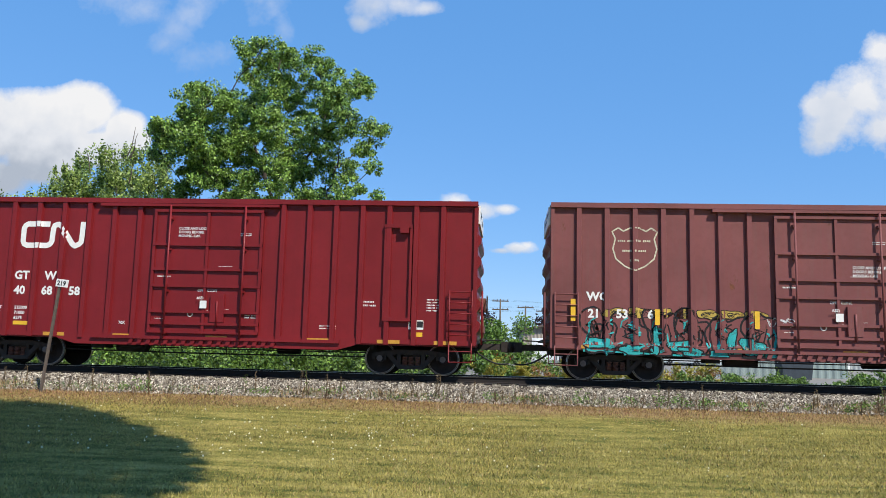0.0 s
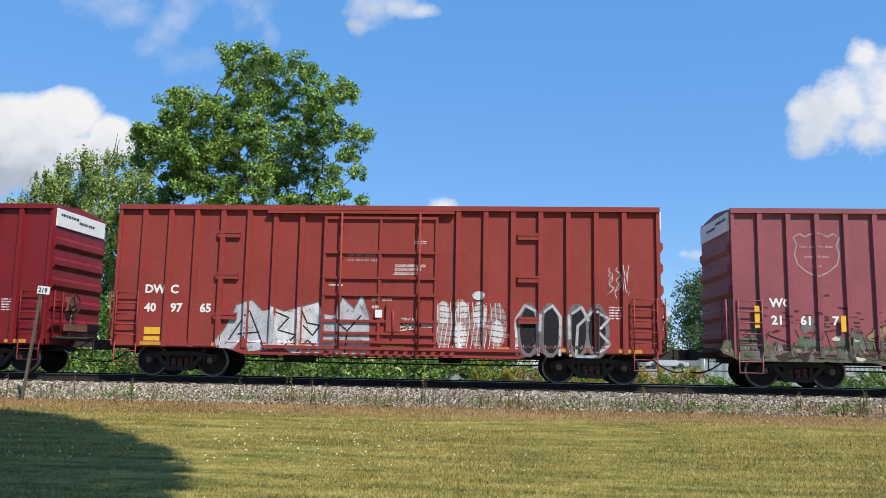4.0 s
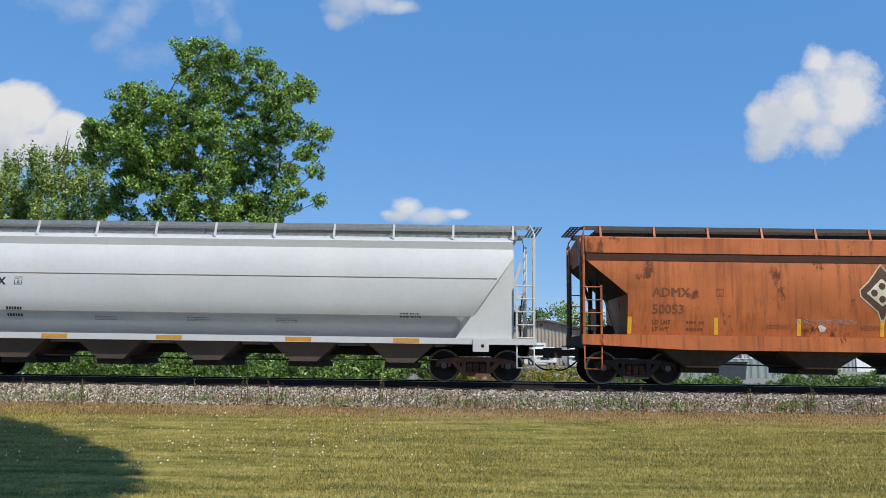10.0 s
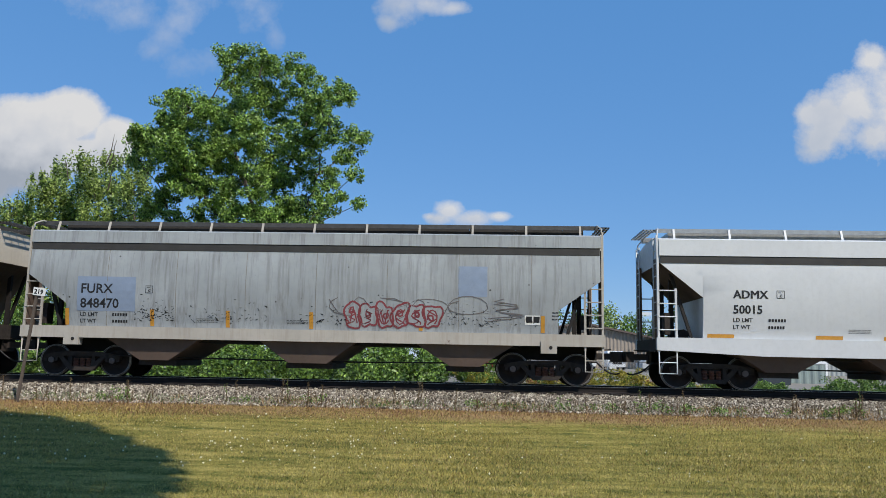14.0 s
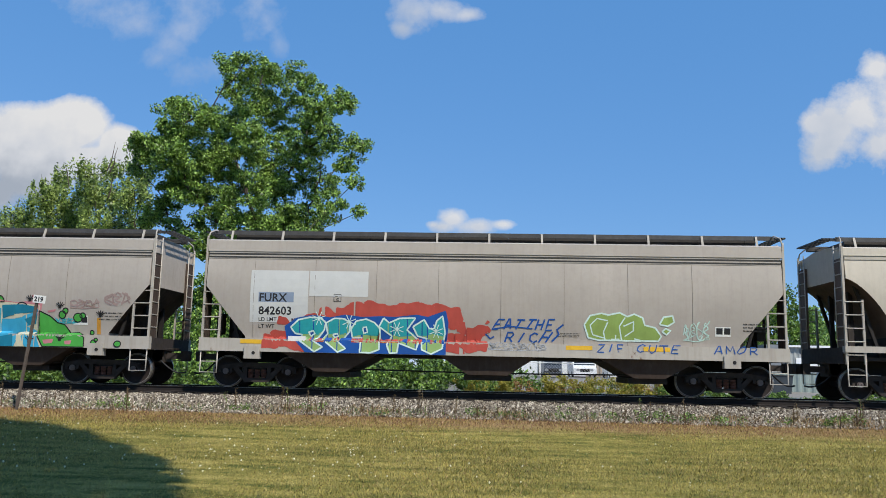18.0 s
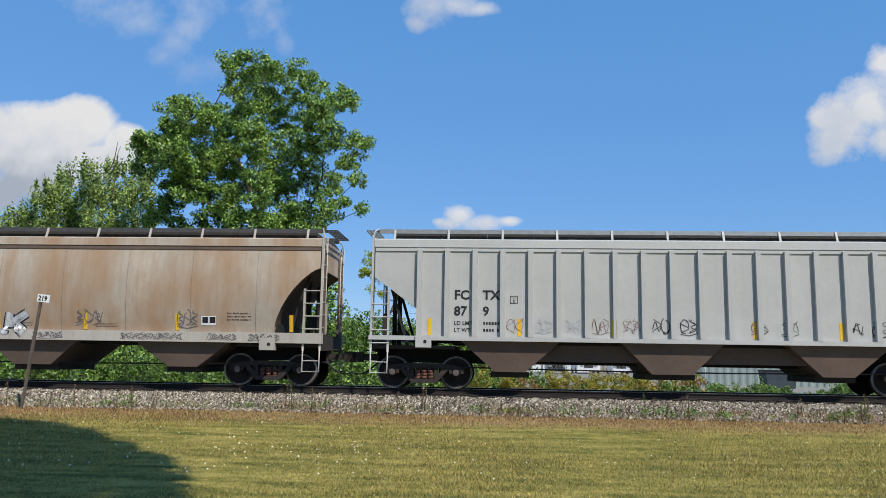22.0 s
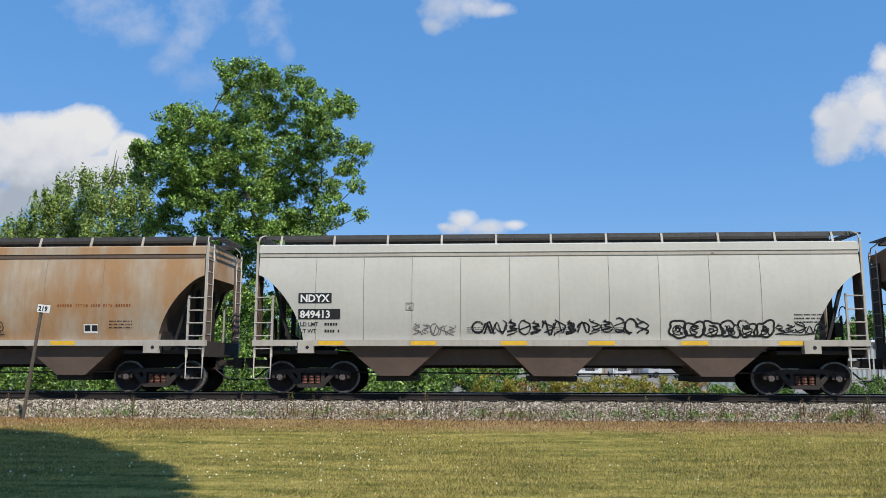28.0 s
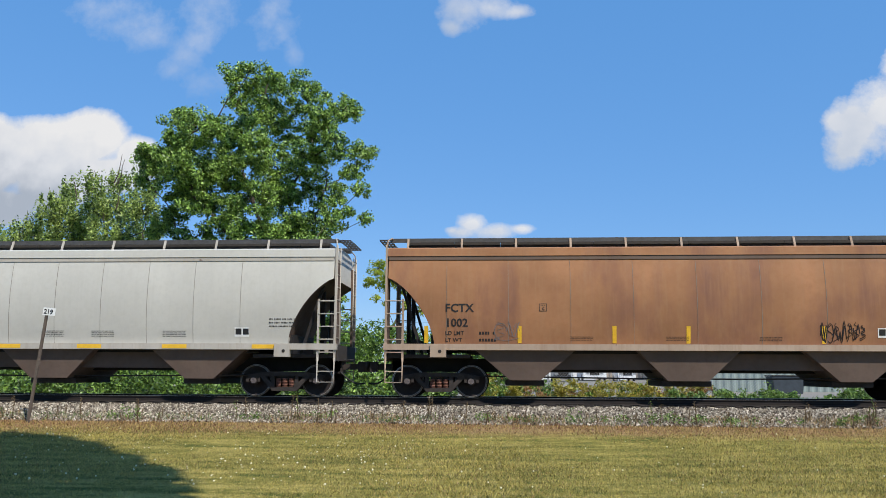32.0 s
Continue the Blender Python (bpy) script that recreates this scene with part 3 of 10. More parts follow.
    part("brake_wheel", bm, M_TRUCK, car)
    bm = bmesh.new()
    box(bm, h + 0.02, h + 0.24, -0.62, -0.3, 1.85, 2.25)
    tube(bm, (h + 0.16, -0.45, 1.0), (h + 0.16, -0.45, 1.9), 0.03, 6)
    box(bm, h + 0.08, h + 0.2, -0.7, 0.5, 1.25, 1.45)
    part("brake_gear", bm, M_TRUCK_RUST, car)
    underframe(car, h, 0.62, 0.92)
    # running gear
    for x in (-5.9, 5.9):
        truck(car, x)
    car["surf_w"] = W
    # yellow safety stripes along the sill
    for x in (-6.6, -4.5, -2.4, 0.35, 3.3, 5.3, 6.9):
        patch("reflector", x - 0.32, x + 0.32, low + 0.21, low + 0.31, M_ORANGE if not yellow_posts else M_YELLOW, car, lambda a, b: -(W + 0.06), 0.005)
    return car, surf, ribs


def underframe(car, h, z0, z1, cyl=True):
    bm = bmesh.new()
    box(bm, -h + 0.1, h - 0.1, -0.28, 0.28, z0 + 0.02, z1 + 0.05)
    part("centre_sill", bm, M_BLACK, car)
    k = -h + 2.6
    while k < h - 2.5:
        bm = bmesh.new()
        box(bm, k, k + 0.12, -1.3, 1.3, z1 - 0.2, z1 - 0.02)
        part("cross_bearer", bm, M_BLACK, car)
        k += 1.1
    bm = bmesh.new()
    tube(bm, (-2.9, -0.75, 0.62), (-2.0, -0.75, 0.62), 0.17, 10)
    part("brake_cylinder", bm, M_BLACK, car)
    bm = bmesh.new()
    tube(bm, (1.5, 0.8, 0.62), (2.2, 0.8, 0.62), 0.13, 10)
    part("air_tank", bm, M_BLACK, car)
    bm = bmesh.new()
    box(bm, -3.5, -3.1, -1.2, -0.7, 0.55, 0.85)
    part("brake_valve", bm, M_BLACK, car)
    bm = bmesh.new()
    pipe(bm, [(-h + 0.4, -0.75, 0.52), (-1.0, -0.75, 0.46), (1.5, -0.78, 0.46), (h - 0.4, -0.75, 0.52)], 0.022, 5)
    pipe(bm, [(-h + 1, -0.5, 0.60), (h - 1, -0.5, 0.60)], 0.018, 5)
    for x in (-1.9, 0.4, 2.3):
        tube(bm, (x, -0.75, 0.46), (x, -0.75, 0.8), 0.014, 4)
    part("brake_rod", bm, M_BLACK, car)


# ---- covered hoppers
def hopper(x0, label, paint, L=16.8, kind="curved", pockets=3, low_paint=None, sill_paint=None, sill=(1.32, 1.49), eave=3.90, roof=4.20, walk_z=4.55, gap=(0.7, 0.7), rusty=False, trucks=6.87, rib_list=None, seams=True, reflect=None, seam_step=1.37, ladder_mat=None, posts=None, grate=None, hatch=None, groove=None, twin=False, through_open=None, notch=(3.45, 2.50), seam_at=0.35):
    """A covered hopper car. kind: how the ends of the sides run: curved, bent or straight."""
    car = new_car("hopper_car", label, x0)
    h = L / 2 - 0.12
    hb = h - 0.5 if kind == "tank" else h      # where the body ends; the end frame stands outside it
    low_paint, sill_paint, lad = low_paint or paint, sill_paint or paint, ladder_mat or sill_paint or paint
    zs = sill[1]
    flat = rib_list is not None

    def yside(z):
        if kind == "tank":
            t = max(-1.0, min(1.0, (max(z, 1.82) - 2.60) / 1.70))
            return 1.58 * math.sqrt(max(0.02, 1 - abs(t) ** 2.6)) - 0.62 * max(0.0, 1.82 - z)
        if flat:
            return 1.50
        return 1.595 - 0.125 * abs((z - 2.85) / 1.25) ** 2.0

    def zbot(x):
        """Foot of the side sheet at x along the car."""
        a = hb - abs(x)
        if kind == "curved":
            r = 1.30
            if a >= r:
                return zs - 0.03
            return zs - 0.03 + (3.36 - zs) * max(0.0, 1 - (max(0.0, a) / r) ** 1.35) ** 0.62
        if kind == "bent":
            if a >= 1.15:
                return zs - 0.03
            return notch[0] - a / 1.15 * (notch[0] - notch[1])
        if kind == "tank":
            if a >= 1.62:
                return zs - 0.1
            return 3.5 - a / 1.62 * (3.5 - zs + 0.1)
        if kind == "ribbed":
            if a >= 1.30:
                return zs - 0.03
            return 3.1 - a / 1.30 * 0.95
        if a >= 1.25:
            return zs - 0.02
        return 3.45 - a / 1.25 * 1.15

    bend = {"curved": 1.30, "bent": 1.15, "tank": 1.62, "ribbed": 1.30, "old": 1.25}[kind]
    stations = [-hb]
    for i in range(1, 15 if kind == "curved" else 5):
        n = 15 if kind == "curved" else 5
        stations.append(-hb + bend * math.sin(math.pi / 2 * i / n) if kind == "curved" else -hb + bend * i / n)
    stations += [-h + bend - 0.004, -h + bend + 0.004] if kind in ("bent", "ribbed", "old") else [-hb + bend]
    n = 8
    half = stations + [-hb + bend + (hb - bend) * i / n for i in range(1, n)]
    xs = half + [0.0] + [-x for x in half[::-1]]
    loops, verts, faces = [], [], []
    for x in xs:
        zb = zbot(x)
        prof = []
        for j in range(11):
            z = zb + (eave - zb) * j / 10
            prof.append((yside(z), z))
        if kind == "tank":
            prof += [(1.30, roof - 0.10), (0.95, roof + 0.06), (0.5, roof + 0.15)]
        else:
            prof += [(yside(eave) - 0.05, roof - 0.02), (1.05, roof + 0.05), (0.5, roof + 0.12)]
        ring = [(x, -y, z) for y, z in prof] + [(x, y, z) for y, z in prof[::-1]]
        loops.append(len(verts))
        verts += ring
    m = len(ring)
    for a, b in zip(loops, loops[1:]):
        for i in range(m):
            faces.append((a + i, b + i, b + (i + 1) % m, a + (i + 1) % m))
    faces.append(tuple(range(loops[0], loops[0] + m)))
    faces.append(tuple(range(loops[-1] + m - 1, loops[-1] - 1, -1)))
    body = sheet("body", verts, faces, paint, car)
    if kind != "ribbed":
        for p in body.data.polygons:
            p.use_smooth = abs(p.normal.x) < 0.3 and abs(p.normal.z) < 0.75
        body.data.set_sharp_from_angle(angle=0.45)
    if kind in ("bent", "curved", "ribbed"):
        # slope sheets at the ends: grime, and the underside's shade, in one dark colour
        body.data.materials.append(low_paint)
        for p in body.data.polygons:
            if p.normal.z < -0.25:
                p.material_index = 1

    def surf(x, z):
        if flat:
            for r in rib_list:
                if abs(x - r) < 0.065:
                    return -1.605
        if z < zs:
            return -1.60
        return -yside(z)

    if flat:
        bm = bmesh.new()
        hexa(bm, [(-0.070, -0.105, zs), (0.070, -0.105, zs), (0.080, 0, zs), (-0.080, 0, zs), (-0.070, -0.105, eave), (0.070, -0.105, eave), (0.080, 0, eave), (-0.080, 0, eave)])
        me = bpy.data.meshes.new("side_post")
        bm.to_mesh(me)
        bm.free()
        me.materials.append(posts or paint)
        for r in rib_list:
            again("side_post", me, car, pose(r, -1.50, 0))
            again("side_post", me, car, pose(-r, 1.50, 0, 0, 0, 180))
    elif kind == "tank":
        # long level seams between the side sheets
        for z in (1.82, 2.88):
            e0 = hb - 1.62 * (3.5 - z) / (3.5 - zs + 0.1) - 0.05
            bm = bmesh.new()
            box(bm, -e0, e0, -yside(z) - 0.010, -yside(z) + 0.01, z, z + 0.016)
            part("weld_seam", bm, M_SEAM, car)
        # side plates that close the ends under the slope
        for e in (-1, 1):
            for s in (-1, 1):
                bm = bmesh.new()
                prism(bm, [(e * hb, 3.48), (e * (hb - 1.62), zs), (e * hb, zs)], "y", *sorted((s * 1.40, s * 1.43)))
                part("gusset_plate", bm, sill_paint, car)
    elif seams:
        k = -h + bend + seam_at
        while k < h - bend - 0.2:
            bm = bmesh.new()
            for j in range(8):
                za, zb2 = zs + (eave - 0.08 - zs) * j / 8, zs + (eave - 0.08 - zs) * (j + 1) / 8
                hexa(bm, [(k, -yside(za) - 0.006, za), (k + 0.010, -yside(za) - 0.006, za), (k + 0.010, -yside(za) + 0.01, za), (k, -yside(za) + 0.01, za), (k, -yside(zb2) - 0.006, zb2), (k + 0.010, -yside(zb2) - 0.006, zb2), (k + 0.010, -yside(zb2) + 0.01, zb2), (k, -yside(zb2) + 0.01, zb2)])
            part("weld_seam", bm, M_SEAM, car)
            k += seam_step
    ye = yside(eave)
    for s in (-1, 1):
        # roof edge and side sill
        if kind != "tank":
            bm = bmesh.new()
            prism(bm, [(s * (ye - 0.06), eave + 0.06), (s * (ye + 0.045), eave + 0.06), (s * (ye + 0.03), roof - 0.03), (s * (ye - 0.10), roof + 0.02)], "x", -h - 0.02, h + 0.02)
            part("roof_edge", bm, sill_paint if kind == "old" else paint, car)
            bm = bmesh.new()
            # taller band where it carries the painted eave shade
            drop = 0.15 if groove in (M_GROOVE, M_GROOVE_RED) else 0.05
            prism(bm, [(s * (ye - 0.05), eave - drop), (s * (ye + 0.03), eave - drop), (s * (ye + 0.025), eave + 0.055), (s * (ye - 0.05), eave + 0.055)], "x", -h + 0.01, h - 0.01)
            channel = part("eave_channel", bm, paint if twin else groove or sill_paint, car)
            # two raised strips coloured dark as shaded grooves
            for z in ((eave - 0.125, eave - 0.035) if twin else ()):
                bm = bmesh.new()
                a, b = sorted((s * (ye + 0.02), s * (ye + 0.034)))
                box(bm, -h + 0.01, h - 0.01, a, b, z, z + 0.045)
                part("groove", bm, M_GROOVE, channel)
        bm = bmesh.new()
        a, b = sorted((s * 1.42, s * 1.60))
        if sill[1] - sill[0] > 0.37:
            prism(bm, [(-h - 0.12, sill[0] + 0.12), (-h - 0.12, sill[1]), (h + 0.12, sill[1]), (h + 0.12, sill[0] + 0.12), (h - 2.8, sill[0]), (-h + 2.8, sill[0])], "y", a, b)
        else:
            box(bm, -h - 0.12, h + 0.12, a, b, sill[0], sill[1])
        part("side_sill", bm, sill_paint, car)
        if sill[1] - sill[0] <= 0.37:
            for e in (-1, 1):
                bm = bmesh.new()
                u = e * (h - 1.42)
                box(bm, u - 0.22, u + 0.22, *sorted((s * 1.40, s * 1.64)), sill[0] - 0.2, sill[0] + 0.14)
                pad = part("jacking_pad", bm, sill_paint, car)
                bm = bmesh.new()
                tube(bm, (u + 0.05, s * 1.64, sill[0] - 0.04), (u + 0.05, s * 1.648, sill[0] - 0.04), 0.05, 8)
                part("jack_hole", bm, M_BLACK, pad)
        # walkway over the roof: supports and edge rail
        bm = bmesh.new()
        yw = s * 1.02
        box(bm, -h + 0.0, h - 0.0, *sorted((yw, yw + s * 0.035)), walk_z - 0.12, walk_z)
        part("walkway_edge", bm, grate or M_GRATE, car)
        k = -h + 0.5
        step = (2 * h - 1.0) / 10
        for i in range(11):
            bm = bmesh.new()
            hexa(bm, [(k - 0.03, s * 1.20, roof - 0.02), (k + 0.03, s * 1.20, roof - 0.02), (k + 0.03, s * 1.17, roof - 0.02), (k - 0.03, s * 1.17, roof - 0.02), (k - 0.03, s * 1.07, walk_z - 0.01), (k + 0.03, s * 1.07, walk_z - 0.01), (k + 0.03, s * 1.04, walk_z - 0.02), (k - 0.03, s * 1.04, walk_z - 0.02)])
            part("walkway_support", bm, sill_paint, car)
            k += step
    # grating and hatch covers along the middle
    bm = bmesh.new()
    for y in (-0.95, -0.8, -0.65, 0.65, 0.8, 0.95):
        box(bm, -h, h, y - 0.02, y + 0.02, walk_z - 0.05, walk_z - 0.01)
    k = -h
    while k < h:
        box(bm, k, k + 0.03, -1.0, -0.62, walk_z - 0.045, walk_z - 0.015)
        box(bm, k, k + 0.03, 0.62, 1.0, walk_z - 0.045, walk_z - 0.015)
        k += 0.3
    part("walkway", bm, grate or M_GRATE, car)
    k = -h + 0.45
    while k < h - 0.6:
        u = min(1.352, h - 0.35 - k)
        bm = bmesh.new()
        box(bm, k, k + u, -0.56, 0.56, roof + 0.05, walk_z - 0.04)
        tube(bm, (k + 0.1, -0.5, walk_z - 0.09), (k + 0.1, 0.5, walk_z - 0.09), 0.03, 5)
        part("hatch_cover", bm, hatch or M_HATCH, car)
        k += 1.36
    # discharge pockets under the sill
    tops = {3: [(-4.45, 1.42, 0.42), (0.0, 1.42, 0.55), (4.45, 1.42, 0.42)], 4: [(-4.95, 1.22, 0.42), (-1.65, 1.22, 0.42), (1.65, 1.22, 0.42), (4.95, 1.22, 0.42)], 5: [(-5.45, 0.98, 0.36), (-2.72, 0.98, 0.36), (0.0, 0.98, 0.36), (2.72, 0.98, 0.36), (5.45, 0.98, 0.36)]}[pockets]
    zt, zb = sill[0] + 0.04, 0.50 if pockets < 5 else 0.52
    for c, a, b in tops:
        bm = bmesh.new()
        yt = 1.46
        hexa(bm, [(c - b, -1.30, zb), (c + b, -1.30, zb), (c + b, 1.30, zb), (c - b, 1.30, zb), (c - a, -yt, zt), (c + a, -yt, zt), (c + a, yt, zt), (c - a, yt, zt)])
        pk = part("discharge_pocket", bm, low_paint, car, "dirty sloped discharge pocket")
        bm = bmesh.new()
        box(bm, c - b - 0.12, c + b + 0.12, -1.05, 1.05, zb - 0.15, zb + 0.003)
        for q in (-1, 1):
            tube(bm, (c + q * (b + 0.05), -0.86, zb - 0.1), (c + q * (b + 0.05), 0.86, zb - 0.1), 0.045, 6)
        part("outlet_gate", bm, M_TRUCK, pk)
    # sheets that slope up between the pockets
    clear_under = kind == "bent" if through_open is None else through_open
    for (c, a, b), (c2, a2, b2) in zip(tops, tops[1:] if pockets == 3 and not clear_under else ()):
        bm = bmesh.new()
        box(bm, c + b, c2 - b2, -1.10, 1.10, 0.80, zt - 0.004)
        part("slope_sheet", bm, low_paint, car)
    bm = bmesh.new()
    box(bm, -h + 2.2, h - 2.2, -1.15, 1.15, zt - 0.12, zt - 0.006)
    if clear_under:
        for e in (-1, 1):
            box(bm, *sorted((e * h, e * (h - 3.2))), -0.30, 0.30, 0.72, 1.10)
    else:
        box(bm, -h, h, -0.30, 0.30, 0.72, 1.10)
    part("centre_sill", bm, M_BLACK, car)
    bm = bmesh.new()
    pipe(bm, [(-h + 1.4, -0.95, 0.62), (-1.0, -1.0, 0.56), (1.5, -1.0, 0.56), (h - 1.4, -0.95, 0.62)], 0.022, 5)
    part("brake_rod", bm, M_BLACK, car)
    # ends: platform, posts, ladders, slope braces
    for e in (-1, 1):
        bm = bmesh.new()
        box(bm, *sorted((e * (h - 2.3), e * (h + 0.10))), -1.42, 1.42, 1.10, 1.20)
        box(bm, *sorted((e * (h - 0.02), e * (h + 0.115))), -1.41, 1.41, 1.02, sill[1] - 0.03)
        part("end_platform", bm, M_TRUCK if kind != "old" else sill_paint, car)
        bm = bmesh.new()
        for y in (-0.62, 0.62):
            box(bm, *sorted((e * (h - 0.55), e * (h - 0.43))), y - 0.05, y + 0.05, 1.2, 3.6)
        for y in (-1.25, 1.25):
            bar(bm, (e * (h - 0.95), y, 1.2), (e * (h - 0.30), y, 3.35), 0.08, 0.1, (0, 1, 0))
        box(bm, *sorted((e * (h - 1.35), e * (h - 1.2))), -1.3, 1.3, 1.2, 1.75)
        part("end_post", bm, M_BLACK if not rusty else sill_paint, car)
        # plates in the dark low paint, which stands in for their shaded side
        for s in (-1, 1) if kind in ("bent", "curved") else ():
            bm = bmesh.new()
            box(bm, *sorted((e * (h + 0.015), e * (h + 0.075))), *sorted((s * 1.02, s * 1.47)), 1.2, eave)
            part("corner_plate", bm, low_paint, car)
        for s in (-1, 1):
            # tall corner ladder, and a short one beside it
            x = e * (h + 0.06)
            xi = e * (h - 0.42)
            bm = bmesh.new()
            y = s * 1.555
            for q in (x, xi):
                top_z = roof + 0.02 if q == x else 2.75
                box(bm, q - 0.03, q + 0.03, *sorted((y, y - s * 0.05)), 1.0, top_z)
            for i in range(5):
                z = 1.25 + i * 0.36
                tube(bm, (x, y, z), (xi, y, z), 0.018, 5)
            part("side_ladder", bm, lad, car)
            bm = bmesh.new()
            for q in (0, 0.46):
                tube(bm, (x + e * 0.02, y - s * (0.05 + q), 1.0), (x + e * 0.02, y - s * (0.05 + q), roof + 0.1), 0.02, 6)
            for i in range(9):
                z = 1.3 + i * 0.36
                tube(bm, (x + e * 0.02, y - s * 0.05, z), (x + e * 0.02, y - s * 0.51, z), 0.016, 5)
            part("end_ladder", bm, lad, car)
            stirrup(car, min(x, xi), s * 1.55, lad, abs(x - xi), 0.42, 1.1)
            bm = bmesh.new()
            pipe(bm, [(x, s * 1.52, roof), (x - e * 0.02, s * 1.45, roof + 0.22), (x - e * 0.1, s * 1.2, walk_z - 0.02), (x - e * 0.12, s * 0.95, walk_z - 0.02)], 0.02, 6)
            part("roof_grab", bm, lad, car)
        bm = bmesh.new()
        for q in range(6):
            box(bm, *sorted((e * (h + 0.0), e * (h + 0.34))), -1.0 + q * 0.36, -0.97 + q * 0.36, walk_z - 0.06, walk_z - 0.02)
        for q in range(4):
            box(bm, *sorted((e * (h + 0.02 + q * 0.1), e * (h + 0.05 + q * 0.1))), -1.0, 0.85, walk_z - 0.06, walk_z - 0.02)
        part("end_walkway", bm, grate or M_GRATE, car)
        # brake gear on the platform
        bm = bmesh.new()
        if e < 0:
            tube(bm, (e * (h - 0.75), -0.9, 1.5), (e * (h - 0.75), -0.2, 1.5), 0.16, 10)
            box(bm, *sorted((e * (h - 0.35), e * (h - 0.2))), -1.1, -0.75, 1.5, 2.1)
        else:
            box(bm, h - 0.5, h - 0.3, -0.9, -0.6, 1.6, 2.0)
            for i in range(12):
                a, b = 2 * math.pi * i / 12, 2 * math.pi * (i + 1) / 12
                tube(bm, (h - 0.2, -0.75 + 0.26 * math.cos(a), 2.2 + 0.26 * math.sin(a)), (h - 0.2, -0.75 + 0.26 * math.cos(b), 2.2 + 0.26 * math.sin(b)), 0.016, 5)
            tube(bm, (h - 0.25, -0.75, 1.2), (h - 0.25, -0.75, 2.2), 0.03, 6)
        part("brake_gear", bm, M_TRUCK, car)
        coupler(car, e * (h + 0.05), e, gap[0 if e < 0 else 1])
    for x in (-trucks, trucks):
        truck(car, x, rusty)
    if reflect:
        mat, xs_, vertical = reflect
        for x in xs_:
            if vertical:
                patch("reflector", x - 0.055, x + 0.055, zs + 0.03, zs + 0.50, mat, car, surf, 0.006, 1, 2)
            else:
                patch("reflector", x - 0.36, x + 0.36, sill[1] - 0.145, sill[1] - 0.03, mat, car, lambda a, b: -1.60, 0.006)
    return car, surf


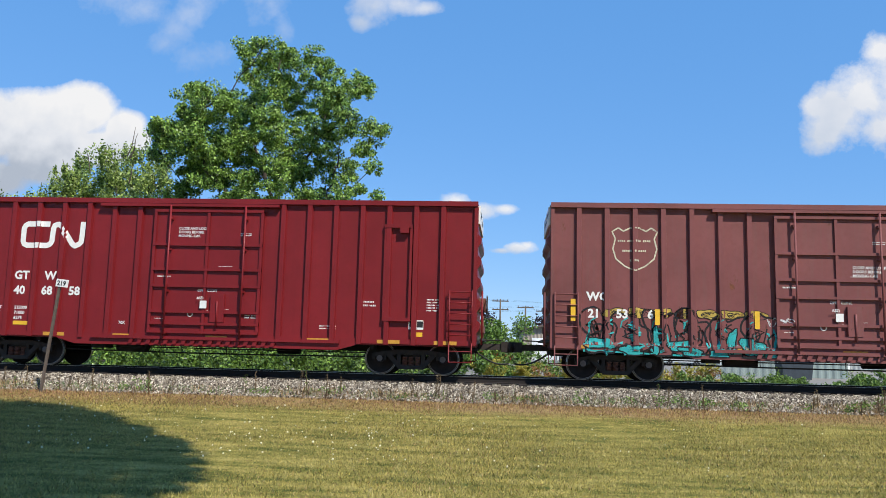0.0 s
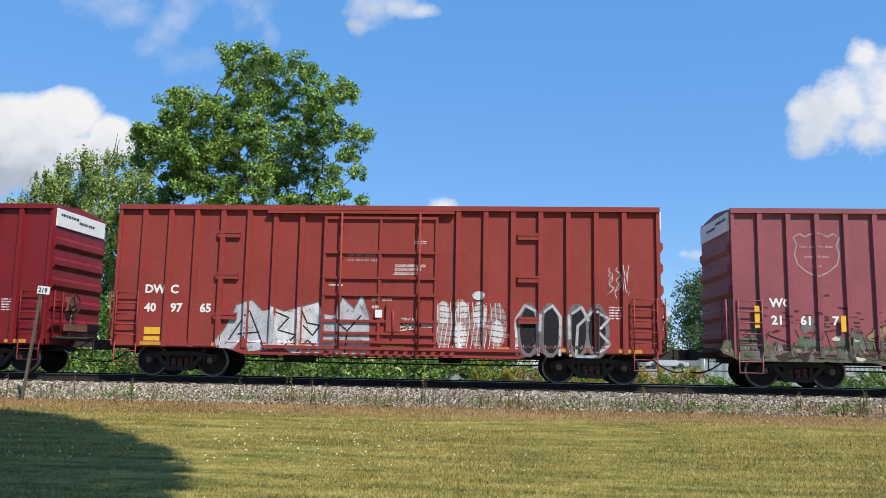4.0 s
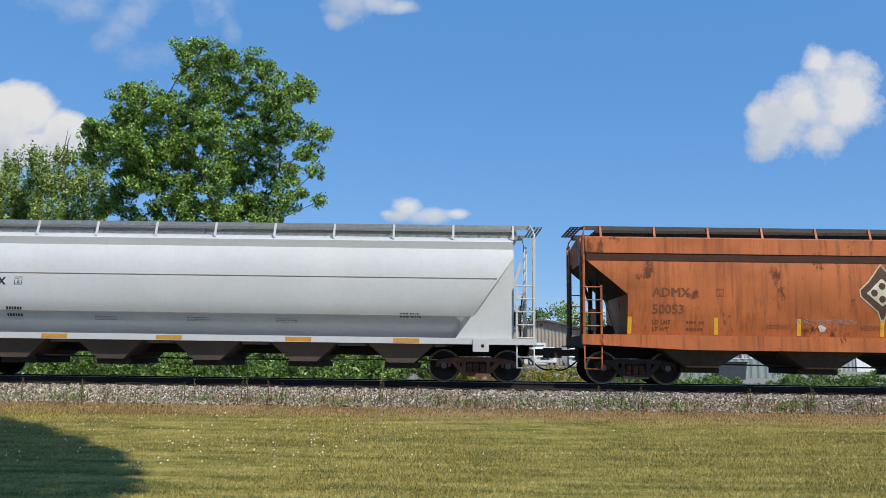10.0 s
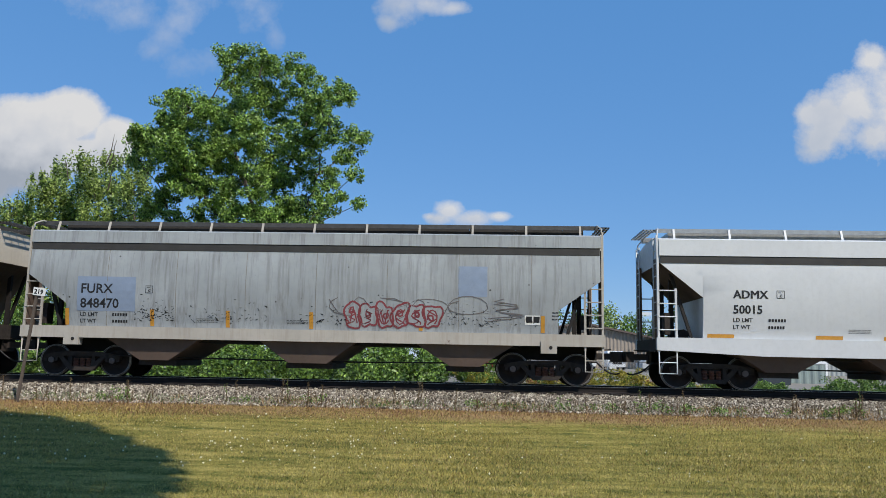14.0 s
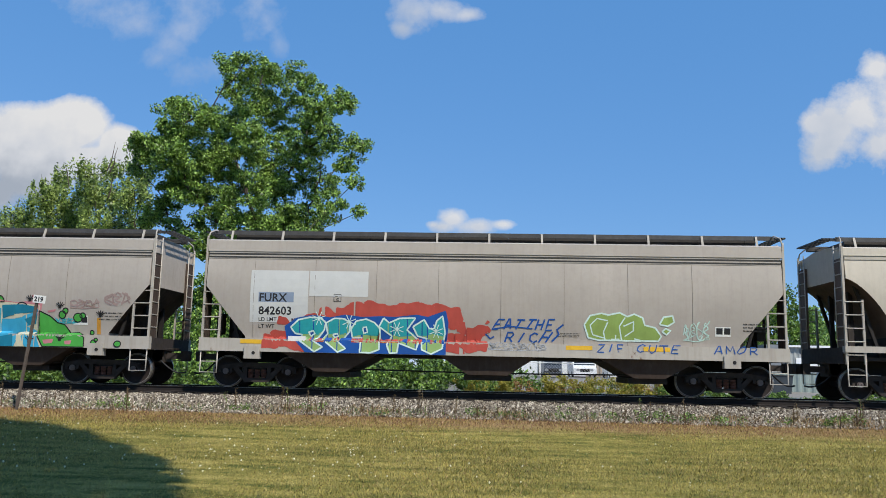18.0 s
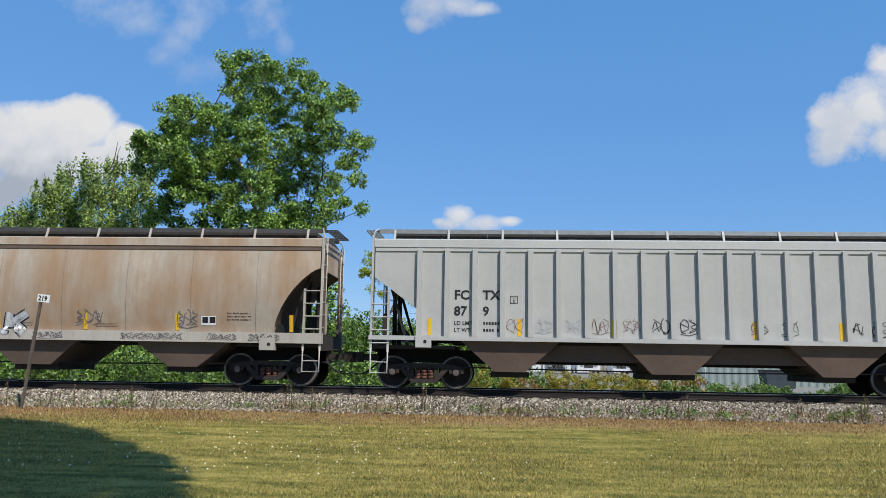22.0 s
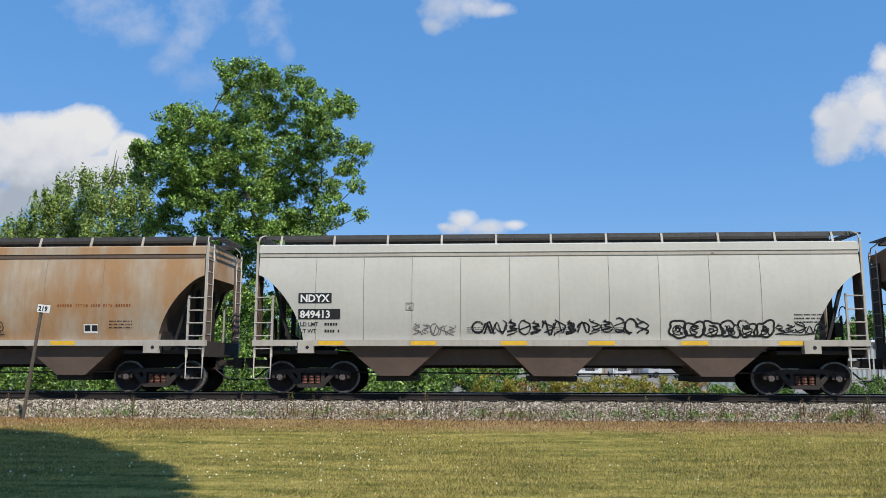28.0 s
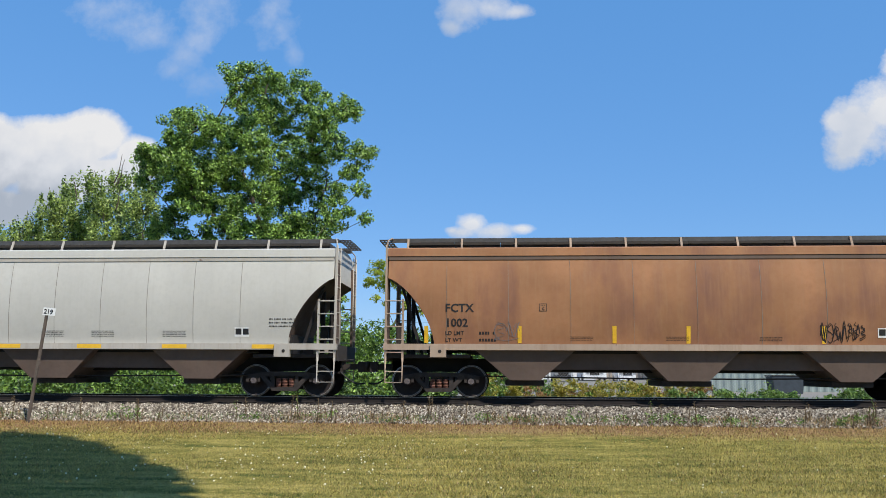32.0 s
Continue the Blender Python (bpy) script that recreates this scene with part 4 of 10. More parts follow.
def flat_car(x0, label, paint, L=18.9):
    car = new_car("flat_car", label, x0)
    h = L / 2
    bm = bmesh.new()
    box(bm, -h + 0.1, h - 0.1, -1.40, 1.40, 1.03, 1.10)
    part("deck", bm, paint, car)
    for s in (-1, 1):
        bm = bmesh.new()
        a, b = sorted((s * 1.42, s * 1.47))
        prism(bm, [(-h, 1.12), (-h, 0.74), (-h + 2.0, 0.69), (h - 2.0, 0.69), (h, 0.74), (h, 1.12)], "y", a, b)
        box(bm, -h + 1.2, h - 1.2, *sorted((s * 1.40, s * 1.56)), 0.66, 0.70)
        box(bm, -h, h, *sorted((s * 1.40, s * 1.53)), 1.09, 1.13)
        part("side_sill", bm, paint, car)
        k = -h + 2.6
        while k < h - 2.3:
            bm = bmesh.new()
            prism(bm, [(k - 0.16, 0.70), (k - 0.08, 0.70), (k + 0.11, 1.06), (k - 0.03, 1.06)], "y", *sorted((s * 1.46, s * 1.52)))
            box(bm, k - 0.05, k + 0.12, *sorted((s * 1.46, s * 1.57)), 1.02, 1.17)
            part("stake_pocket", bm, paint, car)
            k += 1.15
    bm = bmesh.new()
    prism(bm, [(-h + 2.6, 0.90), (-h + 3.6, 0.58), (-h + 5.4, 0.38), (h - 5.4, 0.38), (h - 3.6, 0.58), (h - 2.6, 0.90)], "y", -0.85, 0.85)
    box(bm, -h + 0.05, h - 0.05, -0.3, 0.3, 0.70, 1.03)
    part("centre_sill", bm, paint, car)
    for i in range(7):
        bm = bmesh.new()
        u = -4.6 + i * 1.5
        box(bm, u, u + 0.9, -0.87, -0.85, 0.46, 0.56)
        part("sill_plate", bm, M_TRUCK_RUST, car)
    # end racks: bundles of upright slats with heavy raking braces
    for e in (-1, 1):
        xb, reach = (7.28, 1.55) if e > 0 else (-7.83, 1.15)
        for y in (-1.22, 1.22):
            for k, (dx, top) in enumerate(((-0.08, 2.86), (0.09, 2.62))):
                bm = bmesh.new()
                box(bm, xb + e * dx - 0.07, xb + e * dx + 0.07, y - 0.09, y + 0.09, 1.10, top)
                box(bm, xb + e * dx - 0.02, xb + e * dx + 0.02, y - 0.13, y + 0.13, 1.12, top - 0.06)
                part("rack_post", bm, paint, car)
            bm = bmesh.new()
            bar(bm, (xb + e * 0.16, y, 2.22), (xb + e * reach, y, 1.22), 0.17, 0.20, (0, 1, 0))
            part("rack_brace", bm, paint, car)
            bm = bmesh.new()
            bar(bm, (xb + e * 0.16, y, 1.86), (xb + e * reach * 0.72, y, 1.18), 0.09, 0.13, (0, 1, 0))
            part("rack_brace", bm, paint, car)
            # the long bowed stay towards the middle of the car
            bm = bmesh.new()
            stay = [(xb - e * (0.10 + 1.05 * q / 6), y, 1.76 - 0.58 * math.sin(math.pi / 2 * q / 6) ** 0.9) for q in range(7)]
            for a, b in zip(stay, stay[1:]):
                bar(bm, a, b, 0.11, 0.16, (0, 1, 0))
            part("rack_stay", bm, paint, car)
            bm = bmesh.new()
            box(bm, *sorted((xb - e * 0.22, xb + e * 0.24)), y - 0.13, y + 0.13, 1.66, 1.80)
            part("rack_beam", bm, paint, car)
            bm = bmesh.new()
            box(bm, *sorted((xb - e * 0.42, xb + e * (reach + 0.1))), y - 0.14, y + 0.14, 1.102, 1.19)
            part("rack_foot", bm, paint, car)
        bm = bmesh.new()
        box(bm, xb - 0.10, xb + 0.10, -1.12, 1.12, 1.60, 1.78)
        box(bm, xb - 0.08, xb + 0.08, -1.12, 1.12, 2.3, 2.42)
        part("rack_crossbeam", bm, paint, car)
        bm = bmesh.new()
        box(bm, *sorted((e * (h - 0.02), e * (h + 0.06))), -1.45, 1.45, 0.72, 1.14)
        part("end_sill", bm, paint, car)
        coupler(car, e * h, e, 0.65)
        stirrup(car, e * (h - 0.35) - 0.2, -1.5, paint, 0.42, 0.42, 0.9)
        truck(car, e * 7.55)
    surf = lambda x, z: -1.475
    for x in (-4.4, -0.9, 1.5, 8.55):
        patch("reflector", x - 0.28, x + 0.28, 0.68, 0.80, M_YELLOW, car, surf, 0.006)
    small_print(-3.55, 0.80, 0.8, 1, M_STEEL, car, surf, 0.13, 5)
    return car, surf


# ---- the train, from its head to its tail
P_CN = car_paint("box_car_red", (0.185, 0.013, 0.016), streaks=0.22, dirt=(0.085, 0.012, 0.012), fade=0.14, rough=0.42, dent=0.2, gloss=0.28)
P_WC0 = car_paint("box_car_brown", (0.190, 0.062, 0.060), streaks=0.25, fade=0.15, rough=0.6, rust_amount=0.12)
P_WC = car_paint("box_car_maroon", (0.265, 0.076, 0.090), streaks=0.2, fade=0.14, rough=0.55, rust_amount=0.08)
P_DWC = car_paint("box_car_faded_red", (0.265, 0.040, 0.033), streaks=0.25, fade=0.12, rough=0.6)
P_FLAT = car_paint("flat_car_brown", (0.048, 0.020, 0.020), streaks=0.3, fade=0.2, rough=0.7, rust_amount=0.2)
P_OFOX = car_paint("rusted_cream", (0.76, 0.62, 0.35), rust=(0.40, 0.14, 0.036), rust_amount=0.36, streaks=0.3, dirt=(0.30, 0.13, 0.045), fade=0.15, rough=0.65)
P_OFOX_L = car_paint("rusted_outlet", (0.20, 0.125, 0.065), rust=(0.15, 0.055, 0.025), rust_amount=0.55, streaks=0.5, dirt=(0.10, 0.055, 0.03), fade=0.2, rough=0.75)
P_OFOX_E = car_paint("rusted_edge", (0.50, 0.26, 0.10), rust=(0.26, 0.075, 0.028), rust_amount=0.70, streaks=0.4, dirt=(0.30, 0.12, 0.04), fade=0.2, rough=0.7)
P_OFOX_R = car_paint("rusted_post", (0.54, 0.22, 0.07), rust=(0.26, 0.085, 0.028), rust_amount=0.8, streaks=0.3, rough=0.7)
P_ADM = car_paint("hopper_orange", (0.45, 0.135, 0.045), rust=(0.16, 0.045, 0.016), rust_amount=0.30, streaks=0.75, dirt=(0.13, 0.036, 0.018), fade=0.24, rough=0.5)
P_TANK = car_paint("hopper_white", (0.52, 0.53, 0.53), streaks=0.08, dirt=(0.3, 0.29, 0.26), fade=0.05, rough=0.55, dent=0.02)
P_DMIX = car_paint("hopper_dusty_grey", (0.455, 0.425, 0.375), rust_amount=0.10, streaks=0.30, dirt=(0.24, 0.20, 0.15), fade=0.08, rough=0.58, dent=0.02)
P_ADMW = car_paint("hopper_clean_white", (0.59, 0.60, 0.61), streaks=0.06, dirt=(0.3, 0.29, 0.26), fade=0.05, rough=0.4)
P_FURG = car_paint("hopper_blue_grey", (0.335, 0.355, 0.365), streaks=0.62, dirt=(0.10, 0.088, 0.08), fade=0.14, rough=0.55, spots=0.9)
P_NDYX = car_paint("hopper_stone_grey", (0.52, 0.50, 0.45), streaks=0.10, dirt=(0.28, 0.24, 0.18), fade=0.06, rough=0.5)
P_NDYX2 = car_paint("hopper_warm_grey", (0.53, 0.475, 0.395), streaks=0.2, dirt=(0.25, 0.20, 0.14), fade=0.08, rough=0.55)
P_FURT = car_paint("hopper_taupe", (0.42, 0.375, 0.33), streaks=0.2, dirt=(0.26, 0.2, 0.16), fade=0.08, rough=0.55)
P_RIB = car_paint("hopper_light_grey", (0.44, 0.435, 0.42), streaks=0.12, dirt=(0.25, 0.22, 0.17), fade=0.06, rough=0.5)
TAN = (0.30, 0.155, 0.070)
P_TAN1 = car_paint("hopper_tan_grey", (0.43, 0.37, 0.30), streaks=0.45, dirt=(0.30, 0.17, 0.09), fade=0.12, rough=0.65, wash=(0.36, 0.235, 0.145), wash_amount=0.7)
P_TAN2 = car_paint("hopper_tan", (0.41, 0.305, 0.205), streaks=0.4, dirt=(0.24, 0.12, 0.06), fade=0.14, rough=0.65, wash=(0.39, 0.205, 0.088), wash_amount=0.6)
P_TAN3 = car_paint("hopper_tan_over_grey", (0.42, 0.36, 0.28), streaks=0.5, dirt=(0.33, 0.18, 0.085), fade=0.12, rough=0.65, wash=(0.37, 0.21, 0.10), wash_amount=0.85)
P_BRN = car_paint("hopper_brown", (0.27, 0.132, 0.066), streaks=0.3, dirt=(0.14, 0.065, 0.04), fade=0.14, rough=0.6)
P_BRN2 = car_paint("hopper_rust_brown", (0.325, 0.155, 0.074), streaks=0.5, dirt=(0.34, 0.19, 0.10), fade=0.20, rough=0.65, wash=(0.20, 0.092, 0.062), wash_amount=0.45)
# grime colours for the pockets; slope sheets and end plates borrow them as shade
P_LOW = car_paint("low_grime_shade", (0.125, 0.087, 0.068), streaks=0.4, fade=0.2, rough=0.75)
P_LOWD = car_paint("low_grime_shade_deep", (0.060, 0.041, 0.032), streaks=0.4, fade=0.2, rough=0.8)
P_SILL = car_paint("sill_dusty_white", (0.42, 0.385, 0.335), streaks=0.3, dirt=(0.2, 0.13, 0.08), fade=0.12, rough=0.6, rust_amount=0.1)
P_SILLT = car_paint("sill_tan", (0.36, 0.27, 0.20), streaks=0.4, dirt=(0.2, 0.1, 0.05), fade=0.14, rough=0.65, rust_amount=0.1)

SIX = (-7.0, -4.6, -2.3, 0.0, 2.3, 4.6, 7.0)


def marks(car, surf, x, rows, mat, size=0.42, pitch=0.47, bold=0.012, top=2.75, stretch=1.0):
    """Reporting marks and number, one row of words under another. A row may be split in pieces set at given x."""
    for i, row in enumerate(rows):
        for dx, words in (row if isinstance(row, (list, tuple)) else ((0, row),)):
            lettering(words, x + dx, top - i * pitch, size, mat, car, surf, bold, stretch)


CARS = {}
CARS[0] = box_car(8.95, "faded brown ribbed box car with teal sprayed writing", P_WC0, gap=(1.0, 1.0))
CARS[1] = box_car(-8.60, "dark red ribbed box car with white emblem and numbers", P_CN, gap=(1.05, 0.95), rib0=0.97)
CARS[2] = box_car(-26.37, "dark red ribbed box car, clean, with white emblem", P_CN, gap=(1.05, 1.05), rib0=0.97)
CARS[3] = box_car(-43.93, "maroon ribbed box car with chipped paint, sprayed low down", P_WC, gap=(0.9, 1.05))
CARS[4] = box_car(-61.37, "faded red ribbed box car with silver sprayed letters", P_DWC, gap=(1.0, 0.9))
CARS[5] = box_car(-78.85, "dark red ribbed box car with white end panel", P_CN, gap=(0.8, 1.0), rib0=0.97)
CARS[6] = flat_car(-97.50, "empty dark brown flat car with braced end racks", P_FLAT)
CARS[7] = hopper(-116.20, "cream covered hopper heavily patched with rust", P_OFOX, L=15.7, kind="old", sill=(1.15, 1.27), eave=3.47, roof=3.72, walk_z=4.15, trucks=6.1, rusty=True, low_paint=P_OFOX_L, sill_paint=P_OFOX_E, posts=P_OFOX_R, grate=P_OFOX_E, hatch=P_OFOX_R, groove=P_OFOX_R, rib_list=[-6.62 + 0.935 * i for i in range(15)], gap=(0.75, 0.75))
CARS[8] = hopper(-134.02, "orange covered hopper, rust-streaked, with white emblem", P_ADM, L=16.65, kind="bent", pockets=4, sill=(0.98, 1.38), eave=3.60, roof=4.12, walk_z=4.5, low_paint=P_LOWD, rusty=False, reflect=(M_YELLOW, SIX, True), gap=(0.7, 0.75), seams=False, trucks=6.75, groove=M_GROOVE_RED)
CARS[9] = hopper(-152.82, "clean white round-sided hopper car with five outlets", P_TANK, L=18.4, kind="tank", pockets=5, sill=(1.05, 1.22), eave=3.75, roof=4.06, walk_z=4.48, low_paint=P_LOW, sill_paint=P_TANK, rusty=True, reflect=(M_ORANGE, (-7.6, -4.2, -1.0, 2.6, 5.6), False), seams=False, trucks=7.55, gap=(0.7, 0.7), grate=M_STEEL, hatch=M_STEEL)
CARS[10] = hopper(-172.55, "dusty grey round-sided hopper car with blue sprayed writing", P_DMIX, L=18.4, kind="tank", pockets=5, sill=(1.05, 1.22), eave=3.75, roof=4.06, walk_z=4.48, low_paint=P_LOW, sill_paint=P_DMIX, rusty=True, reflect=(M_YELLOW, (-8.2, -5.2, -2.4, 0.8, 4.2, 7.0), True), seams=False, trucks=7.55, gap=(0.7, 0.7), grate=M_STEEL, hatch=M_STEEL)
CARS[11] = hopper(-191.49, "clean white covered hopper with deep white sill", P_ADMW, L=16.7, kind="bent", pockets=4, sill=(0.93, 1.40), eave=3.60, roof=4.14, walk_z=4.5, low_paint=P_LOW, sill_paint=P_ADMW, reflect=(M_ORANGE, (), False), seams=False, groove=M_GROOVE, trucks=6.75, gap=(0.7, 0.7), grate=M_STEEL, hatch=M_STEEL)
CARS[12] = hopper(-209.54, "blue-grey covered hopper with red sprayed outline letters", P_FURG, L=16.6, kind="bent", low_paint=P_LOW, sill_paint=P_SILL, reflect=(M_ORANGE, (-7.0, -4.5, -2.3, 0.1, 3.2, 6.6), True), seam_step=2.02, trucks=6.7, groove=M_GROOVE, sill=(1.10, 1.43), eave=3.78, notch=(2.90, 2.08), seam_at=1.18)
CARS[13] = hopper(-227.47, "warm grey curved-end hopper with black number panels", P_NDYX2, L=16.85, low_paint=P_LOW, sill_paint=P_SILL, reflect=(M_YELLOW, (-6.2, -3.2, -0.9, 1.5, 4.0, 6.5), False))
CARS[14] = hopper(-245.55, "warm grey curved-end hopper with black number panels", P_NDYX2, L=16.7, low_paint=P_LOW, sill_paint=P_SILL, reflect=(M_YELLOW, (-6.2, -3.2, -0.9, 1.5, 4.0, 6.5), False))
CARS[15] = hopper(-263.51, "taupe covered hopper with blue and green sprayed lettering", P_FURT, L=16.3, kind="bent", low_paint=P_LOWD, sill_paint=P_SILL, reflect=(M_YELLOW, (-6.6, -4.4, -2.6, 2.5, 4.6), False), seam_step=1.75, trucks=6.6, groove=M_GROOVE, sill=(1.02, 1.385), eave=3.80, twin=True, notch=(2.85, 1.45), seam_at=0.22)
CARS[16] = hopper(-281.25, "taupe covered hopper with a wide turquoise sprayed mural", P_FURT, L=16.3, kind="bent", low_paint=P_LOWD, sill_paint=P_SILL, reflect=(M_ORANGE, (-6.9, 6.6), True), seam_step=1.75, trucks=6.6, groove=M_GROOVE, sill=(1.02, 1.385), eave=3.80, twin=True, notch=(2.85, 1.45), seam_at=0.22)
CARS[17] = hopper(-298.98, "speckled blue-grey covered hopper with large black marks", P_FURG, L=16.55, kind="bent", low_paint=P_LOW, sill_paint=P_SILL, reflect=(M_ORANGE, (-6.8, -4.4, -1.2, 1.2, 4.2, 7.0), False), seam_step=2.02, trucks=6.7, groove=M_GROOVE, sill=(1.10, 1.43), eave=3.78, notch=(2.90, 2.08), seam_at=1.18)
CARS[18] = hopper(-317.08, "light grey ribbed hopper car with small sprayed tags", P_RIB, L=16.8, kind="ribbed", low_paint=P_LOW, sill_paint=P_RIB, rib_list=[-7.0 + 0.778 * i for i in range(19)], reflect=(M_YELLOW, (-6.7, -4.2, -1.6, 2.2, 4.5, 6.9), True), sill=(1.34, 1.46), grate=M_STEEL)
CARS[19] = hopper(-335.30, "grey hopper washed over with tan rust streaks", P_TAN1, L=17.0, low_paint=P_LOW, sill=(1.20, 1.49), sill_paint=P_SILL, reflect=(M_YELLOW, (-6.9, -4.0, -1.0, 1.6, 4.3, 7.6), True), seam_step=1.9, groove=P_LOW, through_open=True)
CARS[20] = hopper(-353.78, "tan dirty curved-end hopper car with pale sprayed outline", P_TAN2, L=16.9, low_paint=P_LOW, sill_paint=P_SILLT, reflect=(M_ORANGE, (-3.6, 0.2, 3.4), False), seam_step=1.72, groove=P_LOW)
CARS[21] = hopper(-372.00, "stone grey curved-end hopper with black number panels", P_NDYX, L=16.8, low_paint=P_LOW, sill_paint=P_SILL, reflect=(M_YELLOW, (-6.2, -3.6, -1.1, 1.3, 3.8, 6.4), False))
CARS[22] = hopper(-390.50, "plain brown curved-end hopper car", P_BRN, L=16.9, low_paint=P_LOWD, sill_paint=P_SILLT, reflect=(M_YELLOW, (-7.0, -4.0, -1.0, 2.0, 4.8, 7.1), True), seam_step=1.72, groove=P_LOW)
CARS[23] = hopper(-408.93, "stone grey curved-end hopper with black sprayed tags", P_NDYX, L=16.9, low_paint=P_LOW, sill_paint=P_SILL, reflect=(M_YELLOW, (-6.2, -3.6, -1.1, 1.3, 3.8, 6.4), False))
CARS[24] = hopper(-427.19, "grey-tan streaked hopper with pink sprayed letters", P_TAN3, L=16.9, low_paint=P_LOW, sill_paint=P_SILL, reflect=(M_YELLOW, (-4.4, -1.6, 1.6, 4.3), False), seam_step=1.72, groove=P_LOW)
CARS[25] = hopper(-445.36, "rust-brown hopper with thin white sprayed scrawl", P_BRN, L=16.8, low_paint=P_LOWD, sill_paint=P_SILLT, reflect=(M_YELLOW, (-6.4, -3.8, -1.6, 0.7, 2.8, 4.9, 6.9), False), seam_step=1.72, groove=P_LOW)
CARS[26] = hopper(-463.23, "blotchy rust-tan curved-end hopper car", P_BRN2, L=16.8, low_paint=P_LOW, sill_paint=P_SILLT, reflect=(M_YELLOW, (-7.2, -4.6, -2.0, 0.0, 3.6, 7.0), True), seam_step=1.72, groove=P_LOW)
CARS[27] = hopper(-481.40, "stone grey curved-end hopper with small stencils", P_NDYX, L=16.9, low_paint=P_LOW, sill_paint=P_SILL, reflect=(M_YELLOW, (-6.2, -3.6, -1.1, 1.3, 3.8, 6.4), False))


# ---- lettering and spray paint on the cars
def spray(name, color, fresh=False):
    """Thin sprayed paint, worn through in specks so that the car's own paint shows; fresh paint hardly so."""
    n = Nodes("spray_" + name)
    v = n.coords()
    tone = n.noise(n.coords(scale=(1, 1, 0.5)), 2.6, 5, 0.65)
    deep = 0.84 if fresh else 0.66
    c = n.ramp(tone, [(0.3, tuple(x * deep for x in color)), (0.55, color), (0.75, tuple(min(1, x * 1.2) for x in color))])
    n.done(c, 0.65, 0.0, 0.3)
    worn = n.math("ADD", n.math("MULTIPLY", n.noise(v, 3.4, 5, 0.7), 0.55), n.math("MULTIPLY", n.noise(v, 26, 4, 0.7), 0.45))
    lo = 0.22 if fresh else 0.36
    cover = n.ramp(worn, [(lo, 0.12), (lo + 0.10, 0.90), (lo + 0.20, 1.0)])
    clear = n.t.nodes.new("ShaderNodeBsdfTransparent")
    mx = n.t.nodes.new("ShaderNodeMixShader")
    n.link(cover, mx.inputs[0])
    n.link(clear.outputs[0], mx.inputs[1])
    n.link(n.b.outputs[0], mx.inputs[2])
    n.link(mx.outputs[0], n.out.inputs["Surface"])
    return n.m


S = {k: spray(k, c) for k, c in dict(teal=(0.03, 0.36, 0.36), deep_teal=(0.012, 0.20, 0.28), turquoise=(0.04, 0.30, 0.40), cream=(0.60, 0.56, 0.42), black=(0.012, 0.012, 0.014), silver=(0.46, 0.47, 0.50), pale=(0.62, 0.62, 0.62), yellow=(0.48, 0.34, 0.07), red=(0.50, 0.085, 0.06), pink=(0.50, 0.20, 0.22), green=(0.06, 0.32, 0.05), lime=(0.36, 0.48, 0.14), blue=(0.02, 0.10, 0.36), sky=(0.06, 0.46, 0.52), purple=(0.10, 0.05, 0.30), dusty_pink=(0.36, 0.26, 0.24), smoke=(0.17, 0.15, 0.15), olive=(0.12, 0.115, 0.072), sage=(0.105, 0.135, 0.095), rust_red=(0.20, 0.045, 0.035), ink=(0.03, 0.07, 0.20), mint=(0.55, 0.74, 0.66), faded=(0.42, 0.28, 0.28), dusty_rose=(0.30, 0.185, 0.175), crimson=(0.25, 0.055, 0.065), umber=(0.050, 0.030, 0.022), chip=(0.070, 0.028, 0.022), moss=(0.07, 0.20, 0.06), orange=(0.52, 0.20, 0.04), azure=(0.045, 0.34, 0.52), deep_green=(0.03, 0.09, 0.075), tan_chip=(0.33, 0.22, 0.13), oxide=(0.24, 0.078, 0.032), rust_orange=(0.50, 0.21, 0.062), ochre=(0.70, 0.50, 0.23), haze_teal=(0.15, 0.29, 0.27), haze_green=(0.13, 0.26, 0.13), haze_pink=(0.33, 0.19, 0.18), deep_blue=(0.006, 0.10, 0.165), sky_blue=(0.03, 0.29, 0.44), rose_grey=(0.33, 0.215, 0.205)).items()}

F = {k: spray("fresh_" + k, c, True) for k, c in dict(azure=(0.045, 0.36, 0.56), lagoon=(0.010, 0.175, 0.27), cream=(0.56, 0.53, 0.38), pink=(0.50, 0.20, 0.22), green=(0.07, 0.36, 0.06), black=(0.014, 0.014, 0.015), blue=(0.012, 0.085, 0.34), aqua=(0.025, 0.35, 0.38), lime=(0.30, 0.46, 0.16), mint=(0.62, 0.78, 0.72), red=(0.46, 0.075, 0.055), leaf=(0.27, 0.38, 0.10)).items()}


